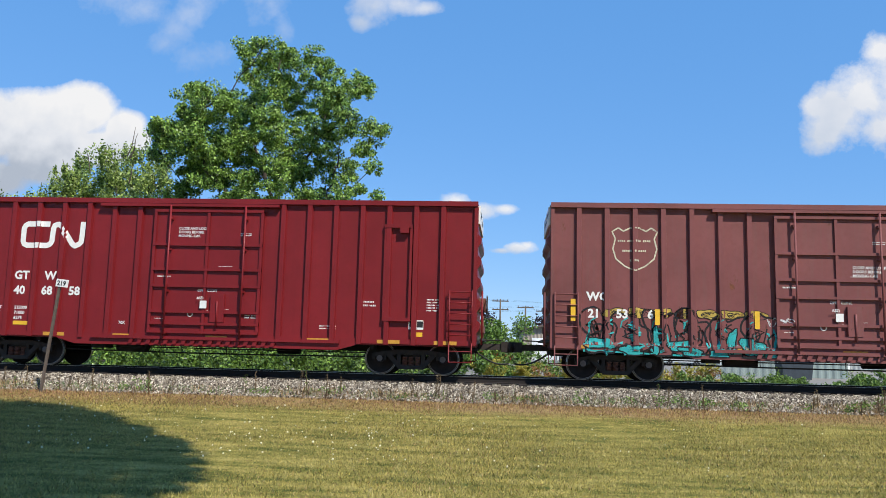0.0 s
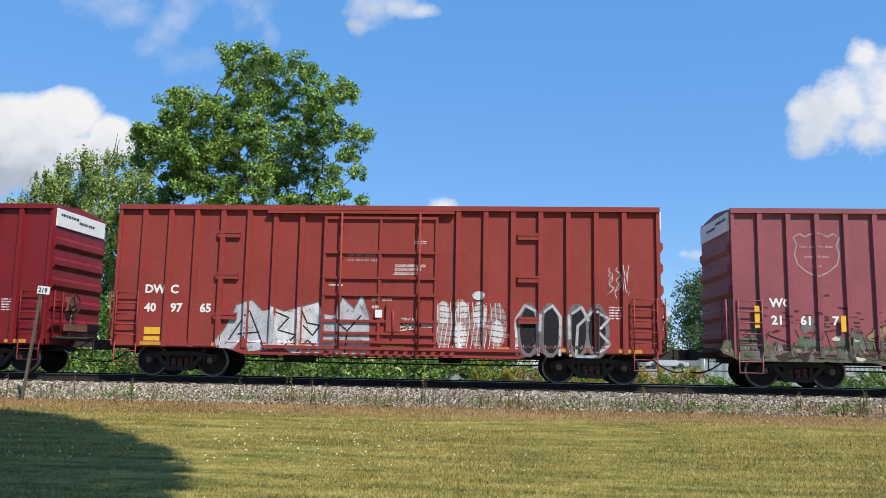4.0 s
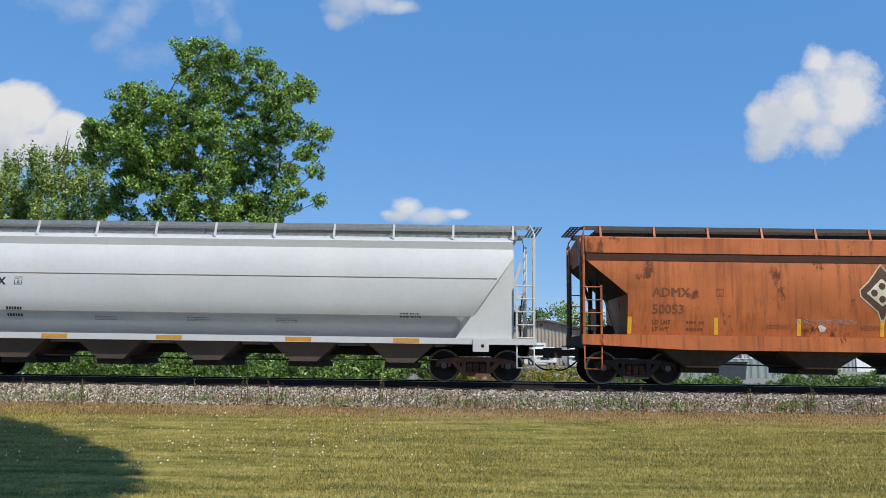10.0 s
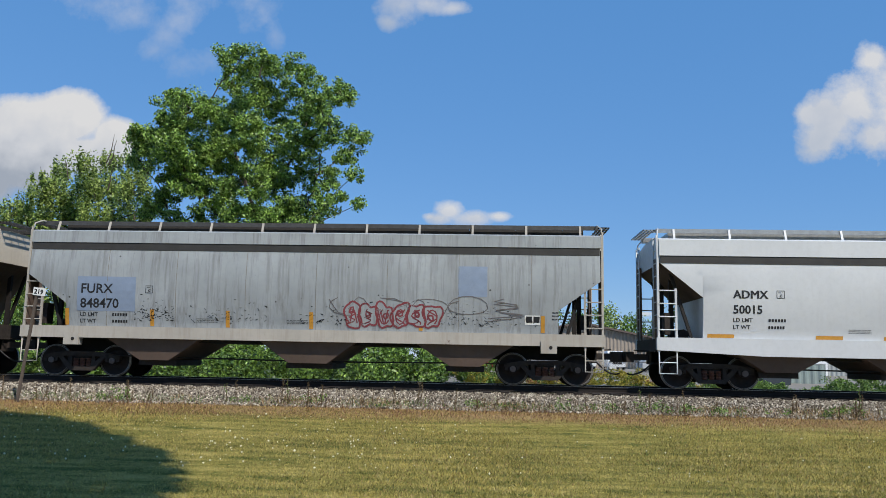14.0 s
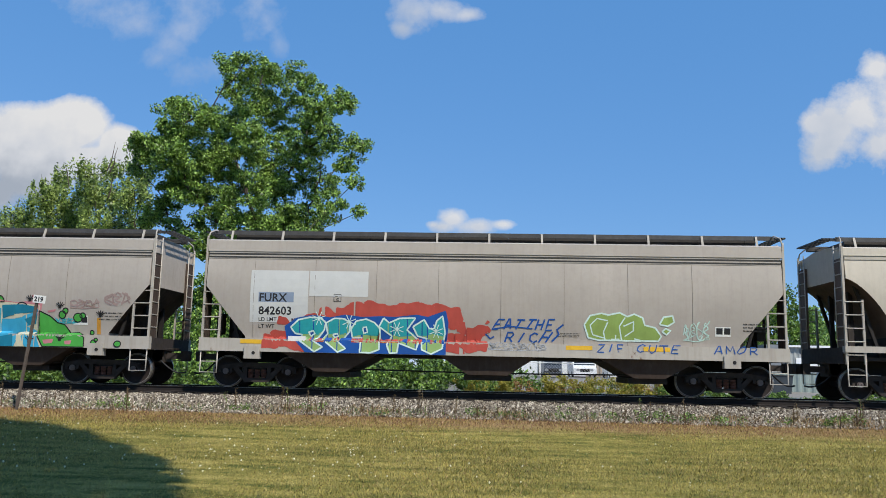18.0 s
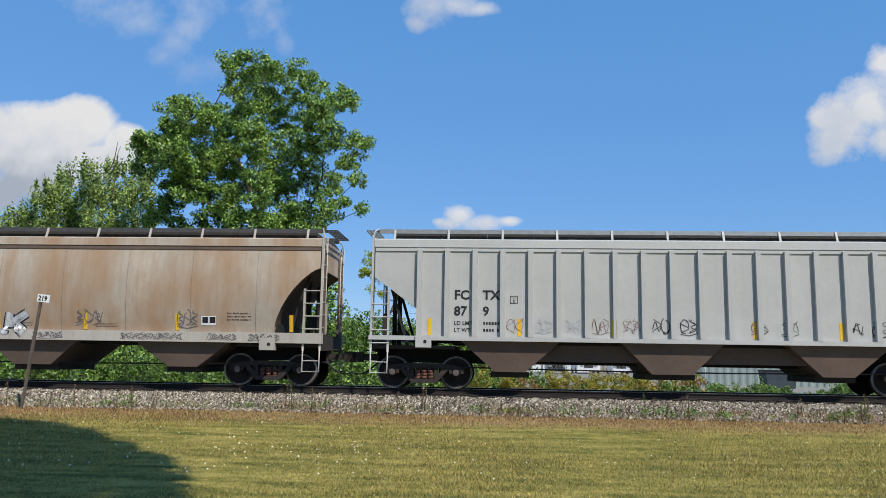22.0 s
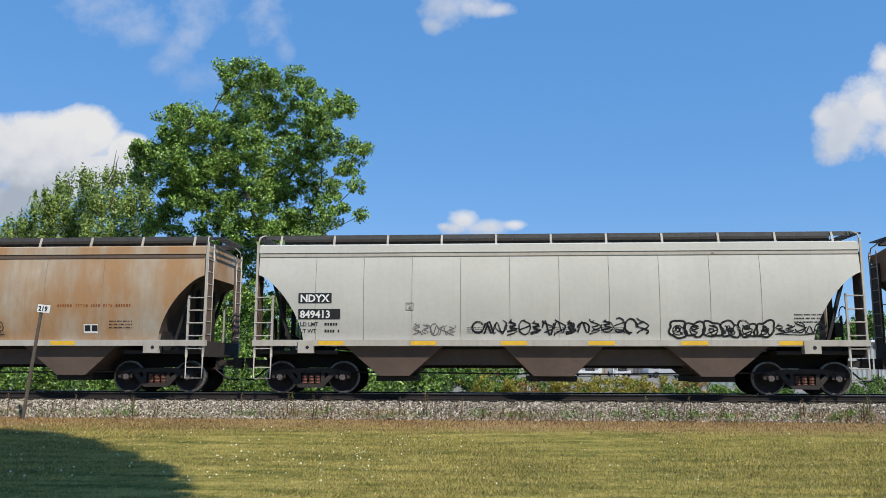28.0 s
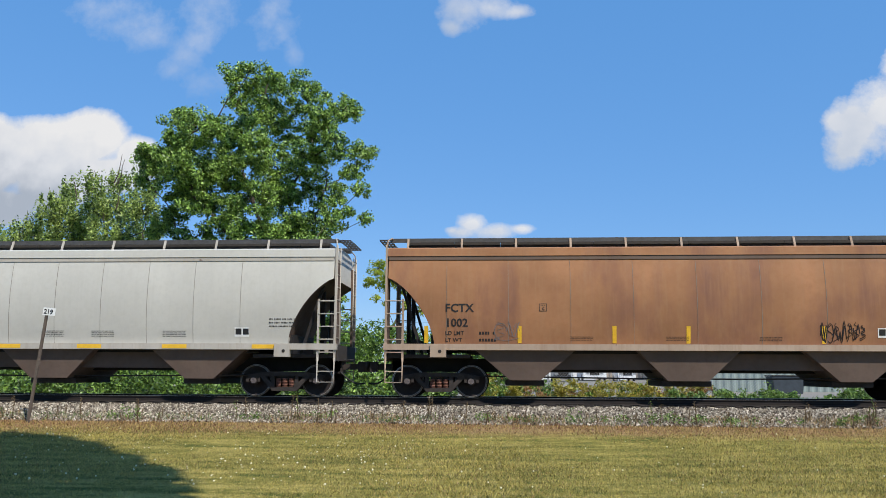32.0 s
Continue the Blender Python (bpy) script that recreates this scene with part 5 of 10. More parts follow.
def piece(car, surf, x0, x1, z0, z1, n, fills, line, seed, back=None, shine=None, lw=0.06, over=1.25, wob=0.28):
    """A sprayed row of n fat letter-like shapes with outlines; they spell nothing."""
    rng = random.Random(seed)
    mats = [back, line, shine] + fills
    mats = [m for m in dict.fromkeys(m for m in mats if m)]
    at = {m: i for i, m in enumerate(mats)}
    bm = bmesh.new()
    w = (x1 - x0) / n
    cz, rz = (z0 + z1) / 2, (z1 - z0) / 2
    lo = z0

    def keep(p):
        return [(x, max(lo, z)) for x, z in p]

    if back:
        for i in range(n + 1):
            fill_into(bm, keep(blob(x0 + w * i, cz + rng.uniform(-0.2, 0.3) * rz, w * 0.62, rz * rng.uniform(0.85, 1.15), rng, 22, 0.3)), surf, 0.0055 + 0.0002 * (i % 2), at[back])
    for i in range(n):
        cx = x0 + w * (i + 0.5)
        body = keep(blob(cx, cz, w * 0.5 * over * 0.82, rz * 0.86, rng, 28, wob))
        off = 0.0075 + 0.0004 * (i % 3)
        fill_into(bm, body, surf, off, at[fills[i % len(fills)]])
        # a second tone in the foot of the letter
        if len(fills) > 1:
            low_half = keep([(x, min(z, cz - 0.15 * rz)) for x, z in blob(cx, cz, w * 0.40, rz * 0.7, rng, 20, wob)])
            fill_into(bm, low_half, surf, off + 0.0008, at[fills[(i + 1) % len(fills)]])
        stroke_into(bm, body + body[:1], lw, surf, off + 0.0018, at[line])
        # inner counters and cuts
        hole = blob(cx + rng.uniform(-0.1, 0.1) * w, cz + rng.uniform(-0.15, 0.35) * rz, w * 0.13, rz * 0.2, rng, 12, 0.3)
        stroke_into(bm, hole + hole[:1], lw * 0.9, surf, off + 0.0019, at[line])
        for _ in range(2):
            stroke_into(bm, keep(swirl(cx, cz - 0.1 * rz, w * 0.3, rz * 0.55, rng, 8)), lw * 0.7, surf, off + 0.0020, at[line])
        if shine:
            stroke_into(bm, keep([(cx - w * 0.3, cz + rz * 0.2), (cx - w * 0.25, cz + rz * 0.5), (cx - w * 0.05, cz + rz * 0.66)]), lw * 0.6, surf, off + 0.0024, at[shine])
    return tagged(part("sprayed_piece", bm, mats, car, "sprayed letter shapes"), kind="stuff")


def tag(car, surf, x0, x1, z0, z1, n, mat, seed, w=0.035):
    """Quick sprayed scrawl."""
    rng = random.Random(seed)
    bm = bmesh.new()
    k = (x1 - x0) / n
    cz, rz = (z0 + z1) / 2, (z1 - z0) / 2
    for i in range(n):
        for _ in range(2):
            p = swirl(x0 + k * (i + 0.5), cz + rng.uniform(-0.2, 0.2) * rz, k * 0.5, rz * rng.uniform(0.6, 1.0), rng, 9)
            stroke_into(bm, p, w * rng.uniform(0.7, 1.2), surf, 0.0075, 0, 0.12)
    if rng.random() < 0.6:
        stroke_into(bm, [(x0, z0 + 0.1 * rz), ((x0 + x1) / 2, z0 - 0.08 * rz), (x1, z0 + 0.25 * rz)], w * 0.8, surf, 0.0076, 0, 0.2)
    return tagged(part("sprayed_tag", bm, mat, car), kind="stuff")


def dots(car, surf, x0, x1, z0, z1, n, mat, seed, r=(0.03, 0.12)):
    rng = random.Random(seed)
    bm = bmesh.new()
    for i in range(n):
        q = rng.uniform(*r)
        fill_into(bm, blob(rng.uniform(x0, x1), rng.uniform(z0, z1), q, q, rng, 12, 0.3), surf, 0.0065 + 0.0001 * (i % 5), 0, 0.05)
    return tagged(part("paint_spot", bm, mat, car), kind="stuff")


STROKES = {
    "A": [[(0.08, 0), (0.45, 1), (0.60, 1), (0.92, 0)], [(0.24, 0.36), (0.76, 0.36)]],
    "B": [[(0.15, 0), (0.15, 1), (0.65, 1), (0.8, 0.78), (0.6, 0.54), (0.15, 0.52)], [(0.6, 0.54), (0.88, 0.28), (0.65, 0), (0.15, 0)]],
    "C": [[(0.9, 0.82), (0.55, 1), (0.15, 0.72), (0.15, 0.28), (0.55, 0), (0.9, 0.2)]],
    "E": [[(0.9, 1), (0.15, 1), (0.15, 0), (0.9, 0)], [(0.15, 0.5), (0.7, 0.5)]],
    "F": [[(0.9, 1), (0.15, 1), (0.15, 0)], [(0.15, 0.5), (0.7, 0.5)]],
    "H": [[(0.12, 0), (0.14, 1)], [(0.86, 1), (0.84, 0)], [(0.14, 0.5), (0.86, 0.5)]],
    "I": [[(0.5, 0), (0.5, 1)]],
    "M": [[(0.04, 0), (0.12, 1), (0.5, 0.36), (0.88, 1), (0.96, 0)]],
    "O": [[(0.5, 1), (0.16, 0.74), (0.14, 0.3), (0.5, 0), (0.86, 0.3), (0.84, 0.74), (0.5, 1)]],
    "P": [[(0.2, 0), (0.2, 1), (0.7, 1), (0.88, 0.76), (0.68, 0.48), (0.2, 0.48)]],
    "R": [[(0.2, 0), (0.2, 1), (0.7, 1), (0.88, 0.76), (0.68, 0.48), (0.2, 0.48)], [(0.48, 0.48), (0.95, 0)]],
    "S": [[(0.88, 0.85), (0.5, 1), (0.15, 0.76), (0.5, 0.52), (0.86, 0.28), (0.5, 0), (0.12, 0.16)]],
    "T": [[(0.02, 1), (0.98, 1)], [(0.5, 1), (0.5, 0)]],
    "U": [[(0.14, 1), (0.14, 0.25), (0.5, 0), (0.86, 0.25), (0.86, 1)]],
    "d": [[(0.80, 1.10), (0.80, 0)], [(0.80, 0.52), (0.45, 0.66), (0.15, 0.36), (0.40, 0), (0.80, 0.14)]],
    "k": [[(0.18, 1), (0.18, 0)], [(0.92, 1), (0.25, 0.46)], [(0.42, 0.56), (1.02, 0)]],
    "o": [[(0.5, 0.78), (0.16, 0.55), (0.18, 0.18), (0.5, 0), (0.85, 0.2), (0.84, 0.58), (0.5, 0.78)]],
    "X": [[(0.06, 1), (0.94, 0)], [(0.94, 1), (0.06, 0)]],
    "Y": [[(0.06, 1), (0.46, 0.5), (0.96, 1)], [(0.46, 0.5), (0.30, 0)]],
    "Z": [[(0.1, 1), (0.92, 1), (0.1, 0), (0.95, 0)]]}


def word_art(car, surf, words, x0, x1, z0, z1, layers, seed, lean=0.0, foot=None, low=None, off=0.0085):
    """A sprayed word in fat strokes. layers: width, colour, shift in x and z; foot: a second tone below the middle."""
    rng = random.Random(seed)
    mats = list(dict.fromkeys([l[1] for l in layers] + ([foot[1]] if foot else [])))
    bm = bmesh.new()
    w = (x1 - x0) / len(words)
    low = z0 - 0.3 if low is None else low
    owned = []
    for i, ch in enumerate(words):
        a, b, c = rng.uniform(-0.06, 0.06), rng.uniform(-0.05, 0.05), rng.uniform(-0.10, 0.10)
        for line in STROKES[ch]:
            owned.append((i, [(x0 + w * (i + 0.5) + (u - 0.5) * w * 0.80 + (v - 0.5) * (lean + c), z0 + (z1 - z0) * (v * (1 + a) + b + rng.uniform(-0.02, 0.02))) for u, v in line]))
    lines = [q for k, q in owned]
    passes = [(layers[0], lines)]
    for i in range(len(words)):
        passes += [(l, [q for k, q in owned if k == i]) for l in layers[1:]]
    for (width, m, dx, dz), some in passes:
        for line in some:
            d = [(x + dx, max(low + width / 2, z + dz)) for x, z in line]
            # run the ends on a little, so that the strokes finish square past the joints
            stroke_into(bm, d, width, surf, off, mats.index(m), 0.09)
            for x, z in d[1:-1]:
                fill_into(bm, [(x + width / 2 * math.cos(q * 0.785), max(low, z + width / 2 * math.sin(q * 0.785))) for q in range(8)], surf, off, mats.index(m), 0.08)
            off += 0.00008
        off += 0.0003
    if foot:
        mid = z0 + (z1 - z0) * 0.42
        for line in lines:
            run = []
            for a, b in zip(line, line[1:]):
                for q in range(8):
                    pnt = (a[0] + (b[0] - a[0]) * q / 8, a[1] + (b[1] - a[1]) * q / 8)
                    if pnt[1] < mid:
                        run.append((pnt[0], max(low + foot[0] / 2, pnt[1])))
                    elif len(run) > 1:
                        stroke_into(bm, run, foot[0], surf, off, mats.index(foot[1]), 0.09)
                        run = []
                    else:
                        run = []
            if len(run) > 1:
                stroke_into(bm, run, foot[0], surf, off, mats.index(foot[1]), 0.09)
    return tagged(part("sprayed_piece", bm, mats, car, "sprayed word in fat outlined letters"), kind="stuff")


def clouds_of_paint(car, surf, spots, mat, seed, low, rim=None, off=0.0062):
    """Soft-edged sprayed patches. spots: x, z, half width, half height."""
    rng = random.Random(seed)
    bm = bmesh.new()
    for i, (x, z, a, b) in enumerate(spots):
        edge = [(u, max(low, v)) for u, v in blob(x, z, a, b, rng, 24, 0.35)]
        fill_into(bm, edge, surf, off + 0.00015 * (i % 6), 0, 0.05)
        if rim:
            stroke_into(bm, edge + edge[:1], 0.035, surf, off + 0.0012, 1, 0.06)
    return tagged(part("sprayed_ground", bm, [mat] + ([rim] if rim else []), car), kind="stuff")


def shapes(car, surf, at, fills, lines=(), low=1.14, off=0.0085, label="sprayed shapes with dark outlines"):
    """Sprayed areas and lines drawn on a sketch sheet; at maps the sheet to x and z on the side."""
    mats = list(dict.fromkeys([f[0] for f in fills] + [l[0] for l in lines]))
    bm = bmesh.new()
    for m, pts in fills:
        fill_into(bm, [(x, max(low, z)) for x, z in (at(*q) for q in pts)], surf, off, mats.index(m), 0.03)
        off += 0.0005
    for m, width, pts in lines:
        stroke_into(bm, [(x, max(low + width / 2, z)) for x, z in (at(*q) for q in pts)], width, surf, off, mats.index(m), 0.06)
        off += 0.0001
    return tagged(part("sprayed_piece", bm, mats, car, label), kind="stuff")


def ring(cx, cy, rx, ry, n=14, a0=0.0, sweep=6.2832):
    return [(cx + rx * math.cos(a0 + sweep * i / n), cy + ry * math.sin(a0 + sweep * i / n)) for i in range(n + 1)]


def torn(x0, x1, z0, z1, rng, rough=0.12):
    """An upright patch with ragged top and bottom edges."""
    n = max(4, int((x1 - x0) / 0.028))
    h = (z1 - z0) * rough + 0.03
    low = [(x0 + (x1 - x0) * i / n, z0 + rng.uniform(-h, h)) for i in range(n + 1)]
    top = [(x0 + (x1 - x0) * i / n, z1 + rng.uniform(-h, h)) for i in range(n + 1)]
    return low + top[::-1]


def rust_panels(car, surf, edges, z0, z1, seed):
    """Rust on the panels between the side posts: red oxide from the roof down, orange from the sill up, old ochre paint between."""
    rng = random.Random(seed)
    mats = [S["ochre"], S["rust_orange"], S["oxide"], M_FADED]
    bm = bmesh.new()
    for k, (a, b) in enumerate(zip(edges, edges[1:])):
        a, b = a + 0.075, b - 0.075
        mid = 4 <= k <= 8
        if rng.random() < 0.5:
            fill_into(bm, torn(a, b, z1 - rng.uniform(0.9, 1.3), z1 - 0.05, rng, 0.09), surf, 0.0046, 0, 0.05)
        top = rng.uniform(0.25, 1.1) if mid else rng.uniform(0.10, 0.42)
        fill_into(bm, torn(a, b, z1 - top * rng.uniform(1.0, 1.25), z1, rng, 0.08), surf, 0.0054, 1, 0.04)
        fill_into(bm, torn(a, b, z1 - top * 0.8, z1, rng, 0.06), surf, 0.0060, 2, 0.04)
        for q in range(3):
            w = rng.uniform(0.25, 1.0) * (b - a)
            u = rng.uniform(a, b - w)
            base = z0 + rng.uniform(0.02, 0.55 + 0.5 * mid)
            fill_into(bm, torn(u, u + w, base, base + rng.uniform(0.10, 0.42), rng, 0.25), surf, 0.0064 + 0.0003 * q, 1 if q < 2 else 2, 0.04)
        for q in range(5):
            u = rng.uniform(a, b - 0.04)
            top_z = rng.uniform(z0 + 0.4, z1 - 0.2)
            fill_into(bm, torn(u, u + rng.uniform(0.02, 0.05), top_z - rng.uniform(0.2, 0.9), top_z, rng, 0.1), surf, 0.0074, 1, 0.03)
        # the foot of every panel
        fill_into(bm, torn(a, b, z0, z0 + rng.uniform(0.05, 0.14), rng, 0.3), surf, 0.0078, 1 if k % 2 else 2, 0.04)
    return tagged(part("rust", bm, mats, car, "layers of rust and old paint"), kind="stuff")


def box_marks(car, surf, x, z, mat=M_BLACKLET, size=0.20):
    """A small stencilled square with a letter in it."""
    bm = bmesh.new()
    stroke_into(bm, [(x, z), (x + size, z), (x + size, z + size), (x, z + size), (x, z)], 0.018, surf, 0.006, 0, 0.3)
    part("stencil_frame", bm, mat, car)
    lettering("C", x + size * 0.35, z + size * 0.15, size * 0.5, mat, car, surf, 0.004)
    small_print(x + size * 0.2, z + size * 0.68, size * 0.6, 1, mat, car, surf, 0.025, 3)


def panel_box(car, surf, x, z, w=0.42, hh=0.26):
    """The black service panel with white print."""
    patch("service_panel", x, x + w, z, z + hh, M_WHITE, car, surf, 0.006)
    bm = bmesh.new()
    for i in range(2):
        patch_into(bm, x + 0.03 + i * w / 2, x + w / 2 - 0.01 + i * w / 2, z + 0.06, z + hh - 0.03, surf, 0.008)
    part("service_plate", bm, M_BLACKLET, car)


def load_lines(car, surf, x, z, mat, seed=1):
    """Load limit and light weight, words readable, figures as they stand."""
    lettering("LD LMT", x, z, 0.155, mat, car, surf, 0.002)
    lettering("LT WT", x, z - 0.19, 0.155, mat, car, surf, 0.002)


def emblem(car, surf, x0, x1, z0, z1, mat, w):
    """A bent white ribbon: a loop, then two slants, as one broad line."""
    xm, xn = x0 + (x1 - x0) * 0.47, x0 + (x1 - x0) * 0.93
    h_ = w / 2
    bm = bmesh.new()
    r = 0.13
    path = [(xm - 0.07, z1 - h_), (x0 + h_ + r, z1 - h_), (x0 + h_ + 0.04, z1 - h_ - 0.05), (x0 + h_, z1 - h_ - r), (x0 + h_, z0 + h_ + r), (x0 + h_ + 0.04, z0 + h_ + 0.04), (x0 + h_ + r, z0 + h_),
            (xm - r, z0 + h_), (xm - 0.03, z0 + h_ + 0.04), (xm + 0.02, z0 + h_ + r), (xm + 0.04, z1 - h_ - r), (xm + 0.08, z1 - h_ - 0.03), (xm + 0.2, z1 - h_), (xm + 0.29, z1 - h_ - 0.06),
            (xn - 0.28, z0 + h_ + 0.06), (xn - 0.18, z0 + h_), (xn - 0.06, z0 + h_ + 0.06), (xn, z0 + h_ + r), (xn + 0.02, z1)]
    stroke_into(bm, path, w, surf, 0.007, 0, 0.05)
    return part("emblem", bm, mat, car, "white painted emblem")


def shield(car, surf, cx, cz, a, b, mat):
    out = [(-0.72, 0.95), (-0.5, 0.80), (-0.2, 0.95), (0.2, 0.95), (0.5, 0.80), (0.72, 0.95), (1.0, 0.78), (0.86, 0.45), (0.97, 0.0), (0.84, -0.45), (0.45, -0.78), (0.0, -0.98), (-0.45, -0.78), (-0.84, -0.45), (-0.97, 0.0), (-0.86, 0.45), (-1.0, 0.78), (-0.72, 0.95)]
    bm = bmesh.new()
    stroke_into(bm, [(cx + x * a, cz + z * b) for x, z in out], 0.04, surf, 0.007, 0, 0.05)
    ob = part("shield_outline", bm, mat, car, "white painted shield outline")
    small_print(cx - a * 0.75, cz + b * 0.30, a * 1.5, 1, mat, car, surf, 0.07, 4)
    small_print(cx - a * 0.55, cz - b * 0.15, a * 1.1, 1, mat, car, surf, 0.07, 5)
    small_print(cx - a * 0.22, cz - b * 0.58, a * 0.45, 1, mat, car, surf, 0.07, 6)
    return ob


def box_stencils(car, surf, ribs, high=False):
    W = 1.47
    door = lambda x, z: -(W + 0.07)
    flat = lambda x, z: -(W + 0.075)
    for i, row in enumerate(("CLOSE AND LOCK", "DOORS BEFORE", "MOVING CAR")):
        lettering(row, -0.95 if high else 0.35, (4.02 if high else 3.18) - i * 0.11, 0.105, M_WHITE, car, door, 0.002)
    lettering("1", 0.02, 1.62, 0.1, M_WHITE, car, lambda x, z: -(W + 0.07), 0.004)
    small_print(-1.5, 2.62, 0.4, 1, M_WHITE, car, lambda x, z: -(W + 0.07), 0.05, 7)
    small_print(0.9, 3.9, 0.35, 2, M_WHITE, car, lambda x, z: -(W + 0.07), 0.03, 8)
    small_print(1.15, 1.6, 0.4, 3, M_WHITE, car, lambda x, z: -(W + 0.07), 0.035, 9)
    patch("card", -0.16, 0.04, 1.74, 1.96, M_WHITE, car, lambda x, z: -(W + 0.15), 0.004)
    lettering("OPEN CLOSE", -0.28, 2.22, 0.10, M_WHITE, car, door, 0.001)
    lettering("ASD", -0.26, 2.0, 0.11, M_WHITE, car, lambda x, z: -(W + 0.15), 0.002)
    bm = bmesh.new()
    stroke_into(bm, [(-0.46 + 0.075 * math.cos(q * 0.5236), 1.58 + 0.075 * math.sin(q * 0.5236)) for q in range(13)], 0.03, door, 0.006)
    part("door_mark", bm, M_WHITE, car)
    for q, (x, z, w) in enumerate(((0.3, 2.95, 0.4), (0.35, 1.72, 0.35), (-1.5, 1.42, 0.3), (0.15, 1.42, 0.25))):
        small_print(x, z, w, 1, M_WHITE, car, door, 0.022, 60 + q)
    small_print(4.55, 2.0, 0.35, 2, M_WHITE, car, lambda x, z: -W, 0.06, 10)
    small_print(3.3, 1.3, 0.5, 2, M_WHITE, car, lambda x, z: -W, 0.04, 11)
    small_print(6.35, 2.1, 0.45, 5, M_WHITE, car, lambda x, z: -W, 0.045, 12)
    panel_box(car, lambda x, z: -W, 5.85, 1.28)
    patch("date_plate", 5.9, 6.25, 1.08, 1.2, M_YELLOW, car, lambda x, z: -W, 0.006)


def placard_frame(car, paint, x, z0=1.5, z1=4.25):
    """The framed ladder panel on the side of a clean box car."""
    bm = bmesh.new()
    W = 1.47
    for a in (x - 0.40, x + 0.33):
        box(bm, a, a + 0.07, -(W + 0.09), -W + 0.01, z0, z1)
    box(bm, x - 0.40, x + 0.40, -(W + 0.11), -W + 0.01, z1 - 0.1, z1)
    box(bm, x - 0.40, x + 0.40, -(W + 0.11), -W + 0.01, z0, z0 + 0.1)
    box(bm, x + 0.05, x + 0.3, -(W + 0.16), -W + 0.01, z1 - 0.25, z1 - 0.05)
    part("panel_frame", bm, paint, car)


def side_rungs(car, paint, xs):
    W = 1.47
    for x in xs:
        for z in (4.1, 2.9, 1.75):
            bm = bmesh.new()
            box(bm, x - 0.33, x + 0.33, -(W + 0.10), -W + 0.01, z, z + 0.07)
            box(bm, x - 0.33, x + 0.33, -(W + 0.085), -W + 0.01, z - 0.12, z)
            part("grab_ledge", bm, paint, car)


def split_marks(car, surf, rows, mat, size=0.34):
    for z, bits in rows:
        for x, words in bits:
            lettering(words, x, z, size, mat, car, surf, 0.012)


for k, number in ((1, ("40", "68", "58")), (2, ("40", "68", "68")), (5, ("40", "68", ""))):
    car, surf, ribs = CARS[k]
    emblem(car, surf, -5.80, -3.78, 3.42, 4.22, M_WHITE, 0.16)
    split_marks(car, lambda x, z: -1.475, [(2.50, [(-5.88, "GT"), (-4.95, "W")]), (2.06, [(-5.86, number[0]), (-5.02, number[1]), (-4.18, number[2])])], M_WHITE)
    for i, (a, b) in enumerate((("LD LMT", "215000"), ("LT WT", "71000"), ("CU FT", "6275"))):
        lettering(a, -6.62, 1.62 - i * 0.15, 0.13, M_WHITE, car, lambda x, z: -1.475, 0.003)
        lettering(b, -5.80, 1.62 - i * 0.15, 0.13, M_WHITE, car, lambda x, z: -1.475, 0.003)
    patch("date_plate", -5.80, -5.35, 1.16, 1.27, M_YELLOW, car, lambda x, z: -1.475, 0.006)
    box_stencils(car, surf, ribs, True)
    placard_frame(car, P_CN, 5.5)
    lettering("70K", -2.6, 1.25, 0.12, M_WHITE, car, lambda x, z: -1.475, 0.003)

for k, number in ((0, ("21", "53", "6")), (3, ("21", "61", "7"))):
    car, surf, ribs = CARS[k]
    shield(car, surf, -5.43, 3.65, 0.62, 0.62, S["cream"] if k == 0 else S["faded"])
    split_marks(car, lambda x, z: -1.475, [(2.20, [(-6.75, "WC")]), (1.73, [(-6.72, number[0]), (-5.95, number[1]), (-5.10, number[2])])], M_WHITE, 0.33)
    box_stencils(car, surf, ribs)
    for x, z0, z1 in ((-7.13, 1.62, 2.22), (-4.85, 1.55, 1.98), (-2.2, 1.5, 1.98), (0.5, 1.5, 1.95), (2.35, 1.45, 1.9), (4.4, 1.45, 1.9), (7.1, 1.55, 2.2)):
        patch("reflector", x - 0.065, x + 0.065, z0, z1, M_YELLOW, car, lambda a, b: -1.58, 0.004)
car, surf, ribs = CARS[0]
piece(car, surf, -6.85, -1.75, 0.72, 1.95, 6, [P_WC0], S["black"], 101, None, S["teal"], 0.055, 1.35, 0.45)
clouds_of_paint(car, surf, [(-6.4, 1.02, 0.35, 0.16), (-5.55, 0.86, 0.32, 0.14), (-4.9, 1.1, 0.14, 0.34), (-4.25, 1.0, 0.28, 0.16), (-3.95, 0.84, 0.30, 0.12), (-3.2, 0.82, 0.28, 0.1), (-2.85, 1.15, 0.12, 0.3), (-2.3, 1.0, 0.30, 0.24), (-1.95, 0.82, 0.22, 0.1)], S["teal"], 109, 0.72, S["black"], 0.0125)
piece(car, surf, -6.3, -1.9, 1.72, 2.02, 7, [S["yellow"]], S["black"], 102, None, None, 0.02, 1.1)
tag(car, surf, -6.85, -1.7, 0.78, 1.7, 9, S["teal"], 103, 0.06)
tag(car, surf, -1.9, -1.2, 1.55, 1.8, 3, S["pale"], 104, 0.025)
dots(car, lambda x, z: -1.475, -1.4, 1.6, 1.2, 3.3, 26, S["dusty_pink"], 105, (0.06, 0.22))
car, surf, ribs = CARS[3]
rg = random.Random(111)
wall = lambda x, z: surf(x, z)
bands = [("olive", [(-7.7 + 0.40 * k, rg.uniform(0.85, 1.05), 0.34, rg.uniform(0.22, 0.40)) for k in range(38)])]
